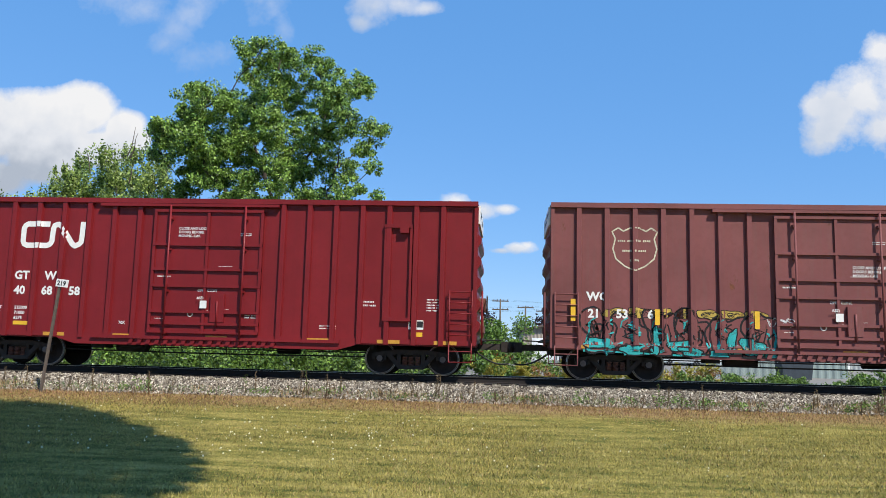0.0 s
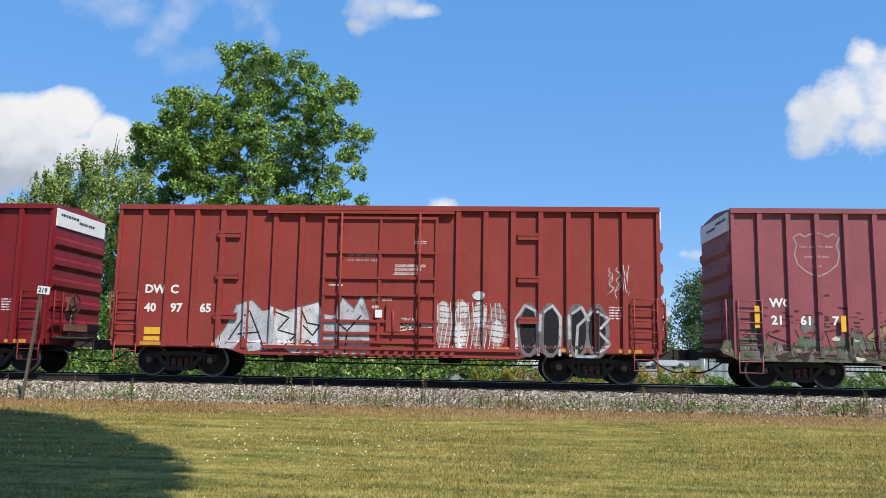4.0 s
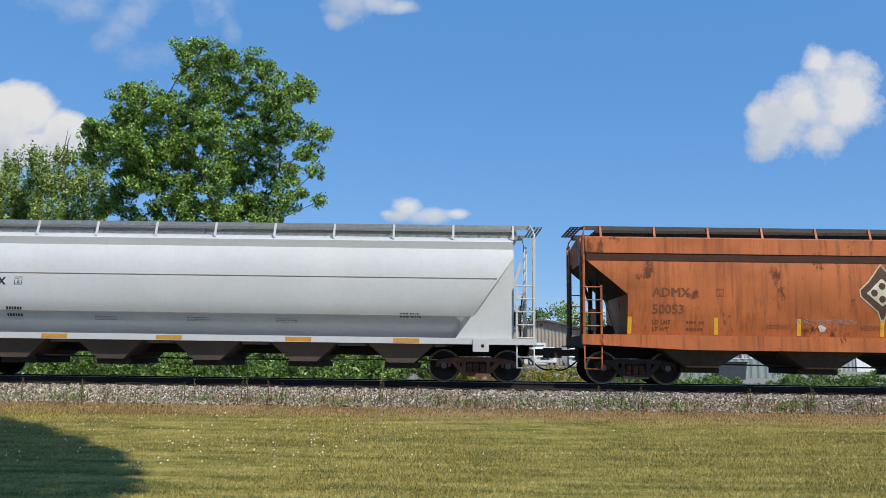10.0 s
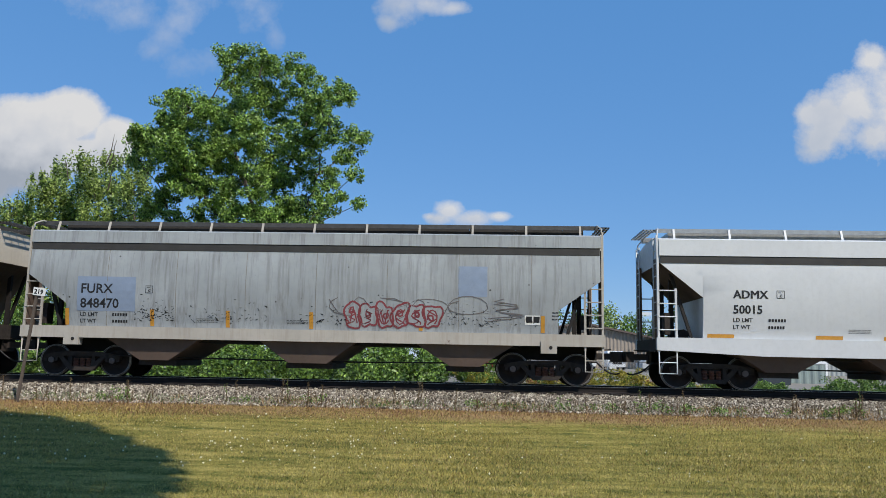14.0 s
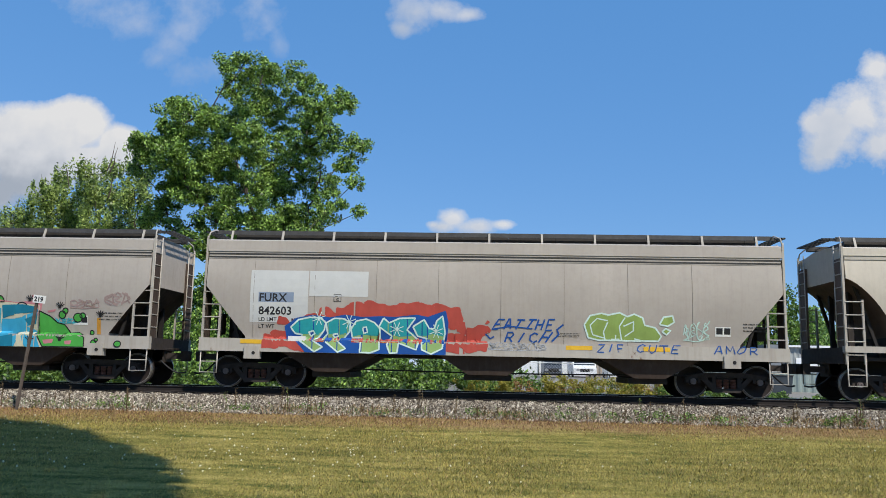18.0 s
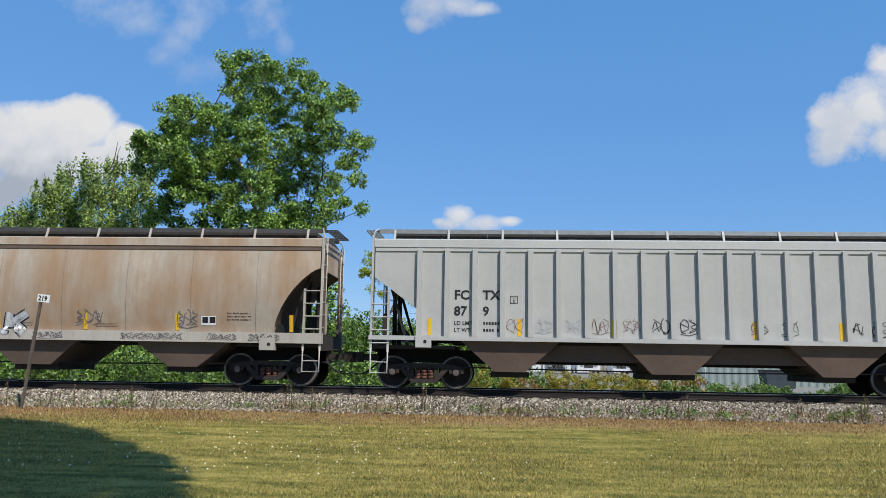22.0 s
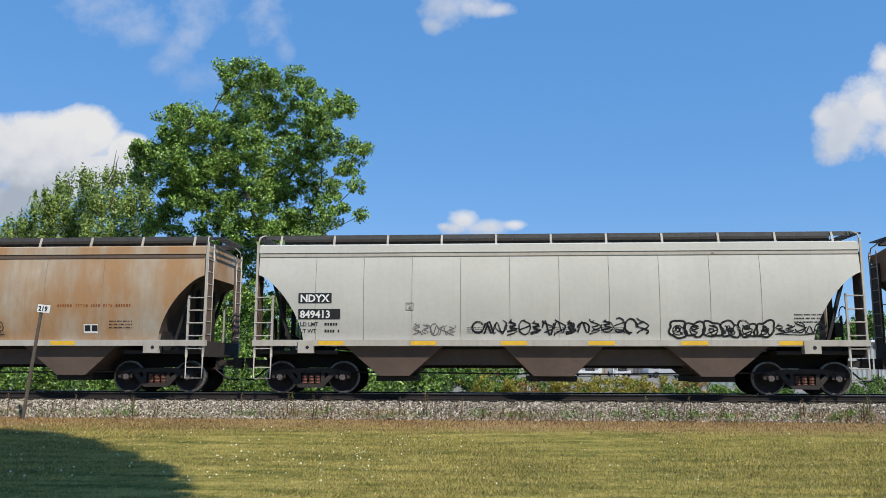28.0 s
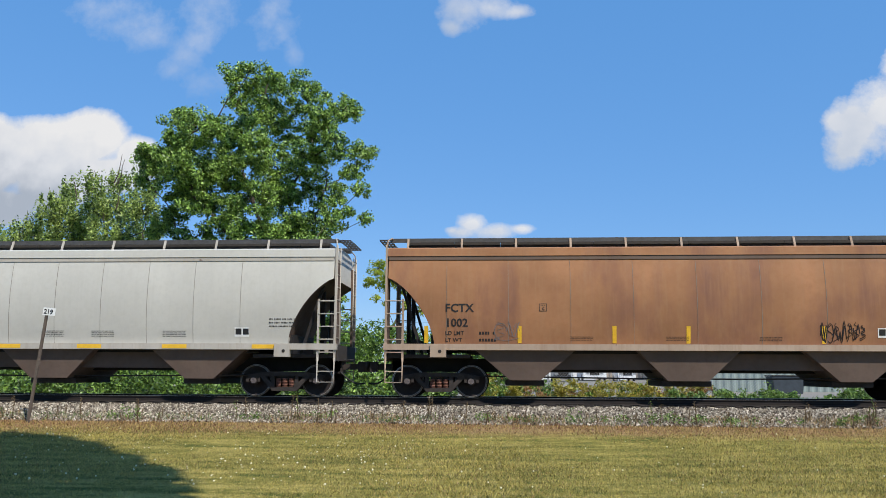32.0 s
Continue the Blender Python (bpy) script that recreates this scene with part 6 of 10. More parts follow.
for m, n, a, b in (("sage", 70, 0.18, 0.22), ("smoke", 60, 0.14, 0.18), ("umber", 70, 0.12, 0.10), ("sage", 40, 0.10, 0.10), ("cream", 10, 0.10, 0.05), ("umber", 60, 0.10, 0.03)):
    bands.append((m, [(rg.uniform(-7.6, 7.2), 0.80 + abs(rg.gauss(0, 0.38)), a * rg.uniform(0.4, 1.3), b * rg.uniform(0.4, 1.3)) for _ in range(n)]))
for k, (m, spots) in enumerate(bands):
    clouds_of_paint(car, wall, spots, S[m], 112 + k, 0.72, None, 0.0062 + 0.0009 * k)
tag(car, surf, -7.5, 7.0, 0.80, 1.65, 22, S["umber"], 113, 0.03)
clouds_of_paint(car, surf, [(2.9, 1.0, 0.16, 0.5), (3.4, 0.85, 0.4, 0.16), (3.9, 1.1, 0.14, 0.3), (5.3, 1.1, 0.14, 0.5), (4.7, 0.9, 0.3, 0.2)], S["moss"], 114, 0.72)
# chipped paint
clouds_of_paint(car, surf, [(rg.uniform(1.8, 7.1), 1.35 + abs(rg.gauss(0, 0.75)), rg.uniform(0.04, 0.20), rg.uniform(0.010, 0.045)) for _ in range(330)], S["chip"], 125, 0.72)
clouds_of_paint(car, surf, [(rg.uniform(-7.0, 1.6), 1.5 + abs(rg.gauss(0, 0.5)), rg.uniform(0.03, 0.13), rg.uniform(0.008, 0.035)) for _ in range(170)], S["chip"], 126, 0.72)
clouds_of_paint(car, surf, [(-3.9 + 0.42 * k, rg.uniform(0.95, 1.5), rg.uniform(0.12, 0.26), rg.uniform(0.15, 0.38)) for k in range(9)], S["tan_chip"], 127, 0.72, S["umber"])
clouds_of_paint(car, surf, [(2.6 + 0.46 * k, rg.uniform(0.85, 1.35), rg.uniform(0.10, 0.22), rg.uniform(0.15, 0.45)) for k in range(8)], S["moss"], 128, 0.72, S["deep_green"])
clouds_of_paint(car, surf, [(5.0, 1.35, 0.28, 0.40), (6.6, 1.0, 0.3, 0.25), (-5.9, 1.0, 0.5, 0.12)], S["tan_chip"], 129, 0.72, S["umber"])
# the spaced sign on the right half: plain bars of letter size
bm = bmesh.new()
for z0, xs_ in ((3.72, [2.05 + 0.575 * i for i in range(9)]), (3.13, [2.07 + 0.77 * i for i in range(7)])):
    for x in xs_:
        stroke_into(bm, [(x, z0), (x, z0 + 0.34), (x + 0.24, z0 + 0.34), (x + 0.24, z0), (x, z0)], 0.045, lambda a, b: -1.56, 0.003, 0, 0.05)
tagged(part("painted_sign", bm, S["faded"], car, "row of plain white marks"), kind="stuff")

car, surf, ribs = CARS[4]
split_marks(car, lambda x, z: -1.475, [(2.36, [(-6.87, "DW"), (-6.12, "C")]), (1.83, [(-6.85, "40"), (-6.09, "97"), (-5.23, "65")])], M_WHITE)
box_stencils(car, surf, ribs)
side_rungs(car, P_DWC, (-4.47, 4.15))
patch("date_plate", -6.82, -6.35, 1.18, 1.38, M_YELLOW, car, lambda x, z: -1.475, 0.006)
patch("date_plate", -6.82, -6.35, 0.98, 1.12, M_YELLOW, car, lambda x, z: -1.475, 0.006)
side = lambda x, z: (-4.72 + (x - 990) / 72.0, 0.83 + (338 - z) / 72.0)
shapes(car, surf, side, [
    (S["silver"], [(990, 325), (1010, 295), (1030, 250), (1062, 240), (1085, 262), (1108, 258), (1118, 300), (1130, 335), (1060, 345), (1050, 310), (1030, 340), (995, 338)]),
    (S["pale"], [(1098, 250), (1130, 262), (1165, 252), (1200, 242), (1215, 275), (1212, 345), (1150, 350), (1120, 330)]),
    (S["silver"], [(1195, 265), (1235, 270), (1245, 228), (1275, 255), (1290, 225), (1306, 270), (1310, 348), (1240, 350), (1205, 335)])],
    [(S["black"], 0.045, q) for q in ([(1012, 330), (1040, 285), (1058, 262), (1075, 300), (1092, 340)], [(1035, 310), (1080, 305)], [(1108, 262), (1140, 275), (1118, 300), (1155, 310), (1128, 340)], [(1165, 258), (1178, 285), (1205, 290), (1190, 310), (1170, 290)], [(1160, 345), (1180, 320), (1205, 338)], [(1232, 275), (1262, 300), (1290, 268)], [(1262, 300), (1258, 345)])]
    + [(S["smoke"], 0.035, q) for q in ([(990, 325), (1010, 295), (1030, 250), (1062, 240), (1085, 262)], [(1098, 250), (1130, 262), (1165, 252), (1200, 242), (1215, 275)], [(1235, 270), (1245, 228), (1275, 255), (1290, 225), (1306, 270), (1310, 345)])], 0.72)
side = lambda x, z: (1.52 + (x - 955) / 72.0, 0.83 + (345 - z) / 72.0)
shapes(car, surf, side, [(S["dusty_pink"], ring(x, 292, 19, h)) for x, h in ((972, 50), (1006, 54), (1044, 50), (1080, 46))]
    + [(S["pale"], ring(x, z, 13, h)) for x, z, h in ((970, 268, 24), (1006, 312, 28), (1046, 270, 26), (1080, 305, 24), (1010, 262, 18), (1042, 232, 9))],
    [(P_DWC, 0.028, [(958, 252 + 12 * k), (1000, 256 + 12 * k), (1050, 250 + 12 * k), (1098, 257 + 12 * k)]) for k in range(8)]
    + [(S["pale"], 0.022, [(958 + 9 * k, 246), (962 + 9 * k, 290), (955 + 9 * k, 340)]) for k in range(15)], 0.76)
shapes(car, surf, side, [(S["smoke"], ring(x, 300, 25, 56)) for x in (1142, 1185, 1238, 1278)]
    + [(S["black"], ring(x, 300, 17, 46)) for x in (1142, 1187, 1240, 1278)],
    [(S["silver"], 0.075, q) for q in ([(1120, 352), (1116, 280), (1135, 250), (1158, 262), (1162, 350)], [(1162, 350), (1166, 268), (1190, 250), (1206, 272), (1204, 350)], [(1225, 354), (1222, 270), (1248, 252), (1262, 280)], [(1236, 354), (1240, 290), (1272, 258), (1302, 275), (1280, 300), (1304, 325), (1270, 354), (1236, 354)])], 0.72)
tag(car, lambda x, z: -1.55, 0.2, 0.95, 1.4, 1.75, 4, S["pale"], 125, 0.03)
tag(car, surf, 6.3, 6.9, 2.4, 3.3, 3, S["pale"], 126, 0.02)
small_print(-1.0, 3.45, 1.0, 2, S["dusty_pink"], car, lambda x, z: -1.545, 0.08, 127)

# hoppers
M_FADED = simple("faded_black_lettering", (0.075, 0.040, 0.026), 0.7, 0, 0.3, 6)


def std_marks(k, rows, mat=M_BLACKLET, size=0.34, x=-6.66, z=2.39, pitch=0.43, box_x=None, load=True, panel=5.5):
    car, surf = CARS[k]
    for i, r in enumerate(rows):
        lettering(r, x, z - i * pitch, size, mat, car, surf, 0.0 if "M" in r else 0.007)
        if "M" in r:
            lettering(r, x + 0.022, z - i * pitch, size, mat, car, lambda a, b: surf(a, b) - 0.001, 0.0)
    if load:
        load_lines(car, surf, x, z - pitch * len(rows) + 0.18, mat)
        small_print(x + 0.95, z - pitch * len(rows) + 0.18, 0.5, 2, mat, car, surf, 0.1, k, 1.9)
    if box_x is not None:
        box_marks(car, surf, box_x, z + 0.02, mat)
    if panel is not None:
        panel_box(car, surf, panel, 1.68)
        small_print(panel + 0.75, 2.0, 0.7, 3, mat, car, surf, 0.045, k + 40, 2.0)
    for j, u in enumerate((-3.2, -0.6, 1.9)):
        small_print(u, 1.68, 0.62, 3, mat, car, surf, 0.022, k * 7 + j, 2.0)


def boxed_marks(k, number, x=-7.16, panel=5.5):
    car, surf = CARS[k]
    lettering("NDYX", x + 0.05, 2.56, 0.29, M_WHITE, car, lambda a, b: surf(a, b) - 0.004, 0.008)
    lettering(number, x + 0.05, 2.11, 0.29, M_WHITE, car, lambda a, b: surf(a, b) - 0.004, 0.008)
    patch("number_panel", x, x + 0.95, 2.52, 2.81, M_BLACKLET, car, surf, 0.006, 1, 3)
    patch("number_panel", x, x + 1.20, 2.07, 2.36, M_BLACKLET, car, surf, 0.006, 1, 3)
    load_lines(car, surf, x + 0.05, 1.88, M_BLACKLET)
    small_print(x + 0.75, 1.88, 0.45, 2, M_BLACKLET, car, surf, 0.1, k, 1.9)
    box_marks(car, surf, -4.1, 2.32)
    panel_box(car, surf, panel, 1.68)
    small_print(panel + 1.0, 2.15, 0.75, 3, M_BLACKLET, car, surf, 0.05, k + 40, 2.0)
    for j, u in enumerate((-2.4, -0.2, 1.3, 3.4)):
        small_print(u, 1.82, 0.68, 4, M_BLACKLET, car, surf, 0.024, k * 7 + j, 2.0)


car, surf = CARS[7]
for z, a, b in ((2.33, "OF", "OX"), (1.93, "30", "35")):
    patch("fresh_patch", -6.35, -5.72, z - 0.05, z + 0.30, simple("fresh_cream", (0.66, 0.58, 0.38), 0.6), car, lambda x, q: -1.50, 0.004)
    patch("fresh_patch", -5.48, -4.85, z - 0.05, z + 0.30, simple("fresh_cream", (0.66, 0.58, 0.38), 0.6), car, lambda x, q: -1.50, 0.004)
    lettering(a, -6.28, z, 0.34, M_BLACKLET, car, lambda x, q: -1.503, 0.012)
    lettering(b, -5.43, z, 0.34, M_BLACKLET, car, lambda x, q: -1.503, 0.012)
rust_panels(car, lambda x, z: -1.50, [-6.62 + 0.935 * i for i in range(2, 15)], 1.29, 3.40, 135)
load_lines(car, lambda x, z: -1.503, -6.30, 1.60, M_BLACKLET)
small_print(-5.45, 1.60, 0.5, 2, M_BLACKLET, car, lambda x, z: -1.503, 0.1, 2, 1.9)
panel_box(car, lambda x, z: -1.50, 5.15, 1.72)
tag(car, lambda x, z: -1.503, -2.6, -2.0, 2.1, 3.1, 2, S["smoke"], 131, 0.02)

std_marks(8, ("ADMX", "50053"), simple("ghost_lettering", (0.19, 0.062, 0.026), 0.7, 0, 0.25, 6), 0.36, -6.38, 2.45, 0.47, -4.6, True, None)
car, surf = CARS[8]
panel_box(car, surf, 6.35, 1.56)
bm = bmesh.new()
rim = [(0.0, 0.78), (0.36, 0.30), (0.62, 0.06), (0.60, -0.12), (0.12, -0.55), (0.05, -0.78), (-0.05, -0.78), (-0.12, -0.55), (-0.60, -0.12), (-0.62, 0.06), (-0.36, 0.30), (0.0, 0.78)]
fill_into(bm, [(x * 0.94, 2.64 + z * 0.94) for x, z in rim[:-1]], surf, 0.006, 1, 0.05)
stroke_into(bm, [(x, 2.64 + z) for x, z in rim], 0.03, surf, 0.0078, 0, 0.05)
fill_into(bm, [(-0.43, 2.61), (0.0, 2.61 - 0.36), (0.43, 2.61), (0.0, 2.61 + 0.42)], surf, 0.0075, 0, 0.04)
for dx, dz in ((0.22, 0.0), (-0.22, 0.0), (0.0, 0.19), (0.0, -0.17)):
    fill_into(bm, [(dx + 0.10 * math.cos(q * 0.5236), 2.62 + dz + 0.10 * math.sin(q * 0.5236)) for q in range(12)], surf, 0.009, 1, 0.03)
part("emblem", bm, [S["cream"], M_FADED], car, "cream and brown diamond emblem")
bm = bmesh.new()
for x in (0.96, 1.50, 2.02):
    patch_into(bm, x, x + 0.36, 2.40, 2.76, surf, 0.006, 2, 2, 1)
    stroke_into(bm, [(x, 2.40), (x + 0.36, 2.40), (x + 0.36, 2.76), (x, 2.76), (x, 2.40)], 0.025, surf, 0.008, 0)
part("brand_blocks", bm, [S["cream"], M_FADED], car, "three outlined brown blocks")
small_print(0.95, 2.22, 1.45, 1, S["cream"], car, surf, 0.07, 33)
tag(car, surf, -2.4, -0.7, 1.72, 1.88, 9, S["dusty_pink"], 132, 0.014)
clouds_of_paint(car, surf, [(-1.66, 1.62, 0.10, 0.09)], S["pale"], 134, 1.4)
tag(car, lambda x, z: -1.60, 3.4, 4.6, 1.10, 1.30, 5, S["cream"], 133, 0.02)
std_marks(9, ("ADMX", "51337"), M_BLACKLET, 0.31, -6.62, 2.54, 0.44, -5.45, True, None)
small_print(5.4, 1.85, 0.6, 2, M_BLACKLET, CARS[9][0], CARS[9][1], 0.05, 92)
std_marks(10, ("DMIX", "5045"), M_BLACKLET, 0.36, -6.85, 2.49, 0.38, -5.55, True, None)
car, surf = CARS[10]
side = lambda x, z: (-6.441 + x * 0.009613 - z * 0.000093, 4.576 + x * 0.000128 - z * 0.009728)
HAND = [[(150, 275), (185, 268)], [(168, 272), (180, 318)], [(168, 345), (192, 300), (214, 348)], [(176, 330), (208, 326)], [(240, 290), (268, 278), (272, 296), (248, 308), (282, 318), (286, 336), (262, 342)], [(236, 330), (242, 350)],
        [(486, 282), (532, 276)], [(505, 280), (514, 330)], [(510, 358), (545, 302), (576, 355)], [(520, 340), (565, 332)],
        [(768, 296), (738, 300), (716, 322), (722, 350), (760, 356)], [(790, 290), (786, 356)], [(788, 330), (804, 316), (814, 356)], [(836, 318), (840, 354)], [(886, 316), (862, 330), (866, 354), (894, 352)], [(934, 320), (908, 328), (910, 354), (934, 346), (932, 316), (944, 356)], [(984, 318), (962, 326), (966, 348), (986, 342), (984, 316), (988, 372), (960, 378)], [(1020, 306), (1002, 322), (1012, 346), (1044, 342), (1052, 312), (1020, 304), (1070, 290), (1088, 304)],
        [(1138, 286), (1160, 300), (1128, 356)], [(1140, 352), (1190, 340), (1196, 358)], [(1210, 294), (1266, 284)], [(1232, 290), (1220, 356)], [(1232, 318), (1262, 310), (1250, 354)], [(1290, 290), (1284, 340)], [(1310, 300), (1340, 296), (1334, 340), (1300, 346)], [(1268, 350), (1320, 360), (1370, 356), (1396, 326)]]
shapes(car, surf, side, [], [(S["ink"], 0.05, q) for q in HAND] + [(S["black"], 0.03, [(350, 222), (340, 256), (332, 274)])], 1.25, 0.0085, "blue sprayed handwriting")
rg = random.Random(145)
bm = bmesh.new()
for x, n in ((84, 9), (246, 4), (180, 6), (412, 5), (510, 6), (562, 8), (890, 6), (1076, 5), (1285, 3), (920, 3)):
    for _ in range(n):
        u, v = side(x + rg.gauss(0, 9), 78 + rg.uniform(0, 32))
        fill_into(bm, torn(u, u + rg.uniform(0.02, 0.06), v - rg.uniform(0.05, 0.22), v, rg, 0.2), surf, 0.0060 + 0.0003 * rg.random(), 0, 0.02)
tagged(part("rust_stain", bm, S["rust_orange"], car), kind="stuff")
std_marks(11, ("ADMX", "50015"), M_BLACKLET, 0.32, -6.28, 2.50, 0.41, -5.1, True, None)
patch("data_plate", -0.15, 0.28, 1.55, 1.72, S["smoke"], CARS[11][0], CARS[11][1], 0.006)
for x in (-6.6, -3.7, -1.9, 2.3, 4.6, 6.6):
    patch("reflector", x - 0.36, x + 0.36, 1.42, 1.52, M_ORANGE, CARS[11][0], CARS[11][1], 0.006)

M_FURPATCH = simple("repainted_patch_grey", (0.235, 0.29, 0.385), 0.55, 0, 0.1, 4)
M_PATCHW = simple("repainted_patch_white", (0.56, 0.56, 0.54), 0.5, 0, 0.06, 4)
car, surf = CARS[12]
patch("repainted_patch", -6.72, -5.0, 1.87, 2.85, M_FURPATCH, car, surf, 0.005, 1, 5)
patch("repainted_patch", 4.24, 5.05, 2.43, 3.28, M_FURPATCH, car, surf, 0.005, 1, 5)
std_marks(12, ("FURX", "848470"), M_BLACKLET, 0.38, -6.62, 2.38, 0.42, -4.7, True, 6.1)
piece(car, surf, 1.05, 3.75, 1.5, 2.25, 6, [P_FURG], S["crimson"], 151, None, None, 0.055, 1.25, 0.3)
tag(car, surf, 0.6, 6.2, 1.75, 2.4, 5, S["smoke"], 152, 0.02)
for k, (a, b, n) in enumerate(((-5.0, -3.9, 130), (-3.4, -1.2, 90), (-0.2, 3.0, 150), (3.0, 6.4, 130))):
    rg = random.Random(500 + k)
    clouds_of_paint(car, surf, [(min(max(rg.gauss((a + b) / 2, (b - a) / 3.2), a), b), 1.62 + abs(rg.gauss(0, 0.25)), rg.uniform(0.012, 0.035), rg.uniform(0.012, 0.06)) for _ in range(n)], S["black"], 510 + k, 1.5)
boxed_marks(13, "849432")
car, surf = CARS[13]
tag(car, surf, -5.6, -4.9, 1.6, 2.5, 4, S["purple"], 153, 0.035)
tag(car, surf, -1.75, -0.85, 2.02, 2.35, 4, S["purple"], 154, 0.035)
tag(car, surf, 4.65, 5.6, 1.58, 1.95, 4, S["black"], 155, 0.035)
tag(car, surf, 6.0, 7.1, 1.7, 2.1, 5, S["black"], 156, 0.03)
tag(car, surf, -6.6, -5.7, 1.55, 1.75, 4, S["black"], 157, 0.03)
boxed_marks(14, "849433")
tag(CARS[14][0], CARS[14][1], -3.9, -2.2, 1.6, 2.0, 3, S["rust_red"], 158, 0.025)
tag(CARS[14][0], CARS[14][1], -1.4, -0.6, 1.58, 1.85, 2, S["rust_red"], 159, 0.025)

car, surf = CARS[15]
SILL_FOOT = 1.025
patch("repainted_patch", -6.75, -5.09, 1.85, 3.32, M_PATCHW, car, surf, 0.005, 1, 6)
patch("repainted_patch", -5.06, -3.39, 2.60, 3.32, M_PATCHW, car, surf, 0.005, 1, 5)
patch("repainted_patch", -6.51, -5.5, 2.42, 2.70, M_FURPATCH, car, surf, 0.006, 1, 2)
std_marks(15, ("FURX", "842603"), M_BLACKLET, 0.32, -6.50, 2.44, 0.37, -4.35, True, 6.2)
rg = random.Random(161)
clouds_of_paint(car, surf, [(-6.05 + 0.42 * k, rg.uniform(1.25, 1.45), 0.33, 0.24) for k in range(14)] + [(-5.25 + 0.42 * k, 1.75 + 0.09 * min(k, 4) + rg.uniform(-0.06, 0.06), 0.34, 0.30) for k in range(11)] + [(-0.35, 1.62, 0.28, 0.24), (-0.75, 1.78, 0.16, 0.15), (-0.18, 1.30, 0.16, 0.16), (-0.02, 1.76, 0.09, 0.09), (-0.02, 1.95, 0.06, 0.06), (-5.80, 1.90, 0.15, 0.13), (-6.0, 1.55, 0.13, 0.1)], F["red"], 162, SILL_FOOT)
side = lambda x, z: (-7.028 + x * 0.0051028 - z * 0.000218, 3.699 + x * 0.0000895 - z * 0.0052058)
FIVE = [[(303, 385), (345, 345), (405, 332), (470, 335), (498, 362), (492, 400), (462, 440), (435, 458), (494, 492), (450, 526), (355, 452), (370, 425), (330, 418)],
        [(500, 362), (545, 338), (600, 340), (636, 365), (632, 410), (598, 452), (574, 462), (622, 500), (580, 528), (486, 448), (512, 420)],
        [(640, 395), (668, 352), (722, 342), (768, 360), (800, 392), (806, 505), (760, 534), (700, 520), (702, 440), (650, 442)],
        [(818, 336), (850, 362), (905, 338), (994, 336), (950, 400), (1022, 458), (1008, 506), (910, 470), (905, 522), (866, 540), (846, 480), (868, 432), (795, 382)],
        [(982, 382), (1042, 345), (1072, 392), (1100, 392), (1112, 350), (1142, 326), (1160, 412), (1150, 500), (1092, 534), (1040, 506), (1036, 470), (1062, 446), (1010, 432)]]
HOLES = [[(405, 412), (430, 404), (440, 418), (420, 434)], [(540, 424), (566, 420), (572, 434), (552, 440)], [(705, 388), (725, 384), (732, 412), (712, 418)]]
shapes(car, surf, side, [(F["blue"], [(268, 380), (330, 335), (420, 318), (520, 332), (600, 318), (700, 330), (800, 326), (880, 330), (1000, 318), (1060, 330), (1158, 296), (1176, 360), (1172, 540), (980, 536), (850, 546), (700, 532), (540, 545), (400, 540), (330, 450), (285, 452)])]
       + [(F["lime"], q) for q in FIVE] + [(F["aqua"], [(x, min(y, 428 + 8 * math.sin(x * 0.05))) for x, y in q]) for q in FIVE] + [(F["blue"], q) for q in HOLES],
       [(F["mint"], 0.045, q + q[:1]) for q in FIVE + HOLES], SILL_FOOT, 0.0088, "sprayed word shading from blue-green to lime on blue")
for x, z in ((-4.76, 1.98), (-3.90, 1.90), (-2.55, 1.72), (-1.45, 1.68)):
    bm = bmesh.new()
    for q in range(4):
        a = q * 0.785 + 0.4
        stroke_into(bm, [(x - 0.2 * math.cos(a), z - 0.2 * math.sin(a)), (x + 0.2 * math.cos(a), z + 0.2 * math.sin(a))], 0.022, surf, 0.0185)
    tagged(part("sprayed_glint", bm, F["mint"], car), kind="stuff")
side = lambda x, z: (-1.277 + x * 0.0076653 - z * 0.000118, 3.336 + x * 0.000142 - z * 0.0077306)
for q, (word, x0, x1, z0, z1) in enumerate((("EAT", 0.14, 0.98, 1.78, 2.06), ("THE", 1.02, 1.85, 1.78, 2.06), ("RICH", 0.42, 1.76, 1.42, 1.70))):
    word_art(car, surf, word, x0, x1, z0, z1, [(0.045, F["blue"], 0, 0)], 164 + q, 0.10, None, 1.40)
shapes(car, surf, side, [], [(F["blue"], 0.05, [(400, 250), (425, 225), (418, 208), (440, 190)]), (F["blue"], 0.04, [(160, 222), (178, 240), (192, 232)]), (F["blue"], 0.035, [(190, 205), (250, 196), (330, 205)])], 1.4, 0.0085, "blue flourish")
COBB = [(515, 190), (535, 158), (575, 150), (600, 156), (640, 148), (668, 162), (692, 153), (722, 166), (730, 192), (768, 202), (790, 232), (780, 268), (700, 270), (570, 270), (530, 236)]
DROPS = [[(782, 190), (796, 164), (828, 160), (834, 182), (812, 196)], [(792, 216), (804, 204), (822, 212), (808, 226)]]
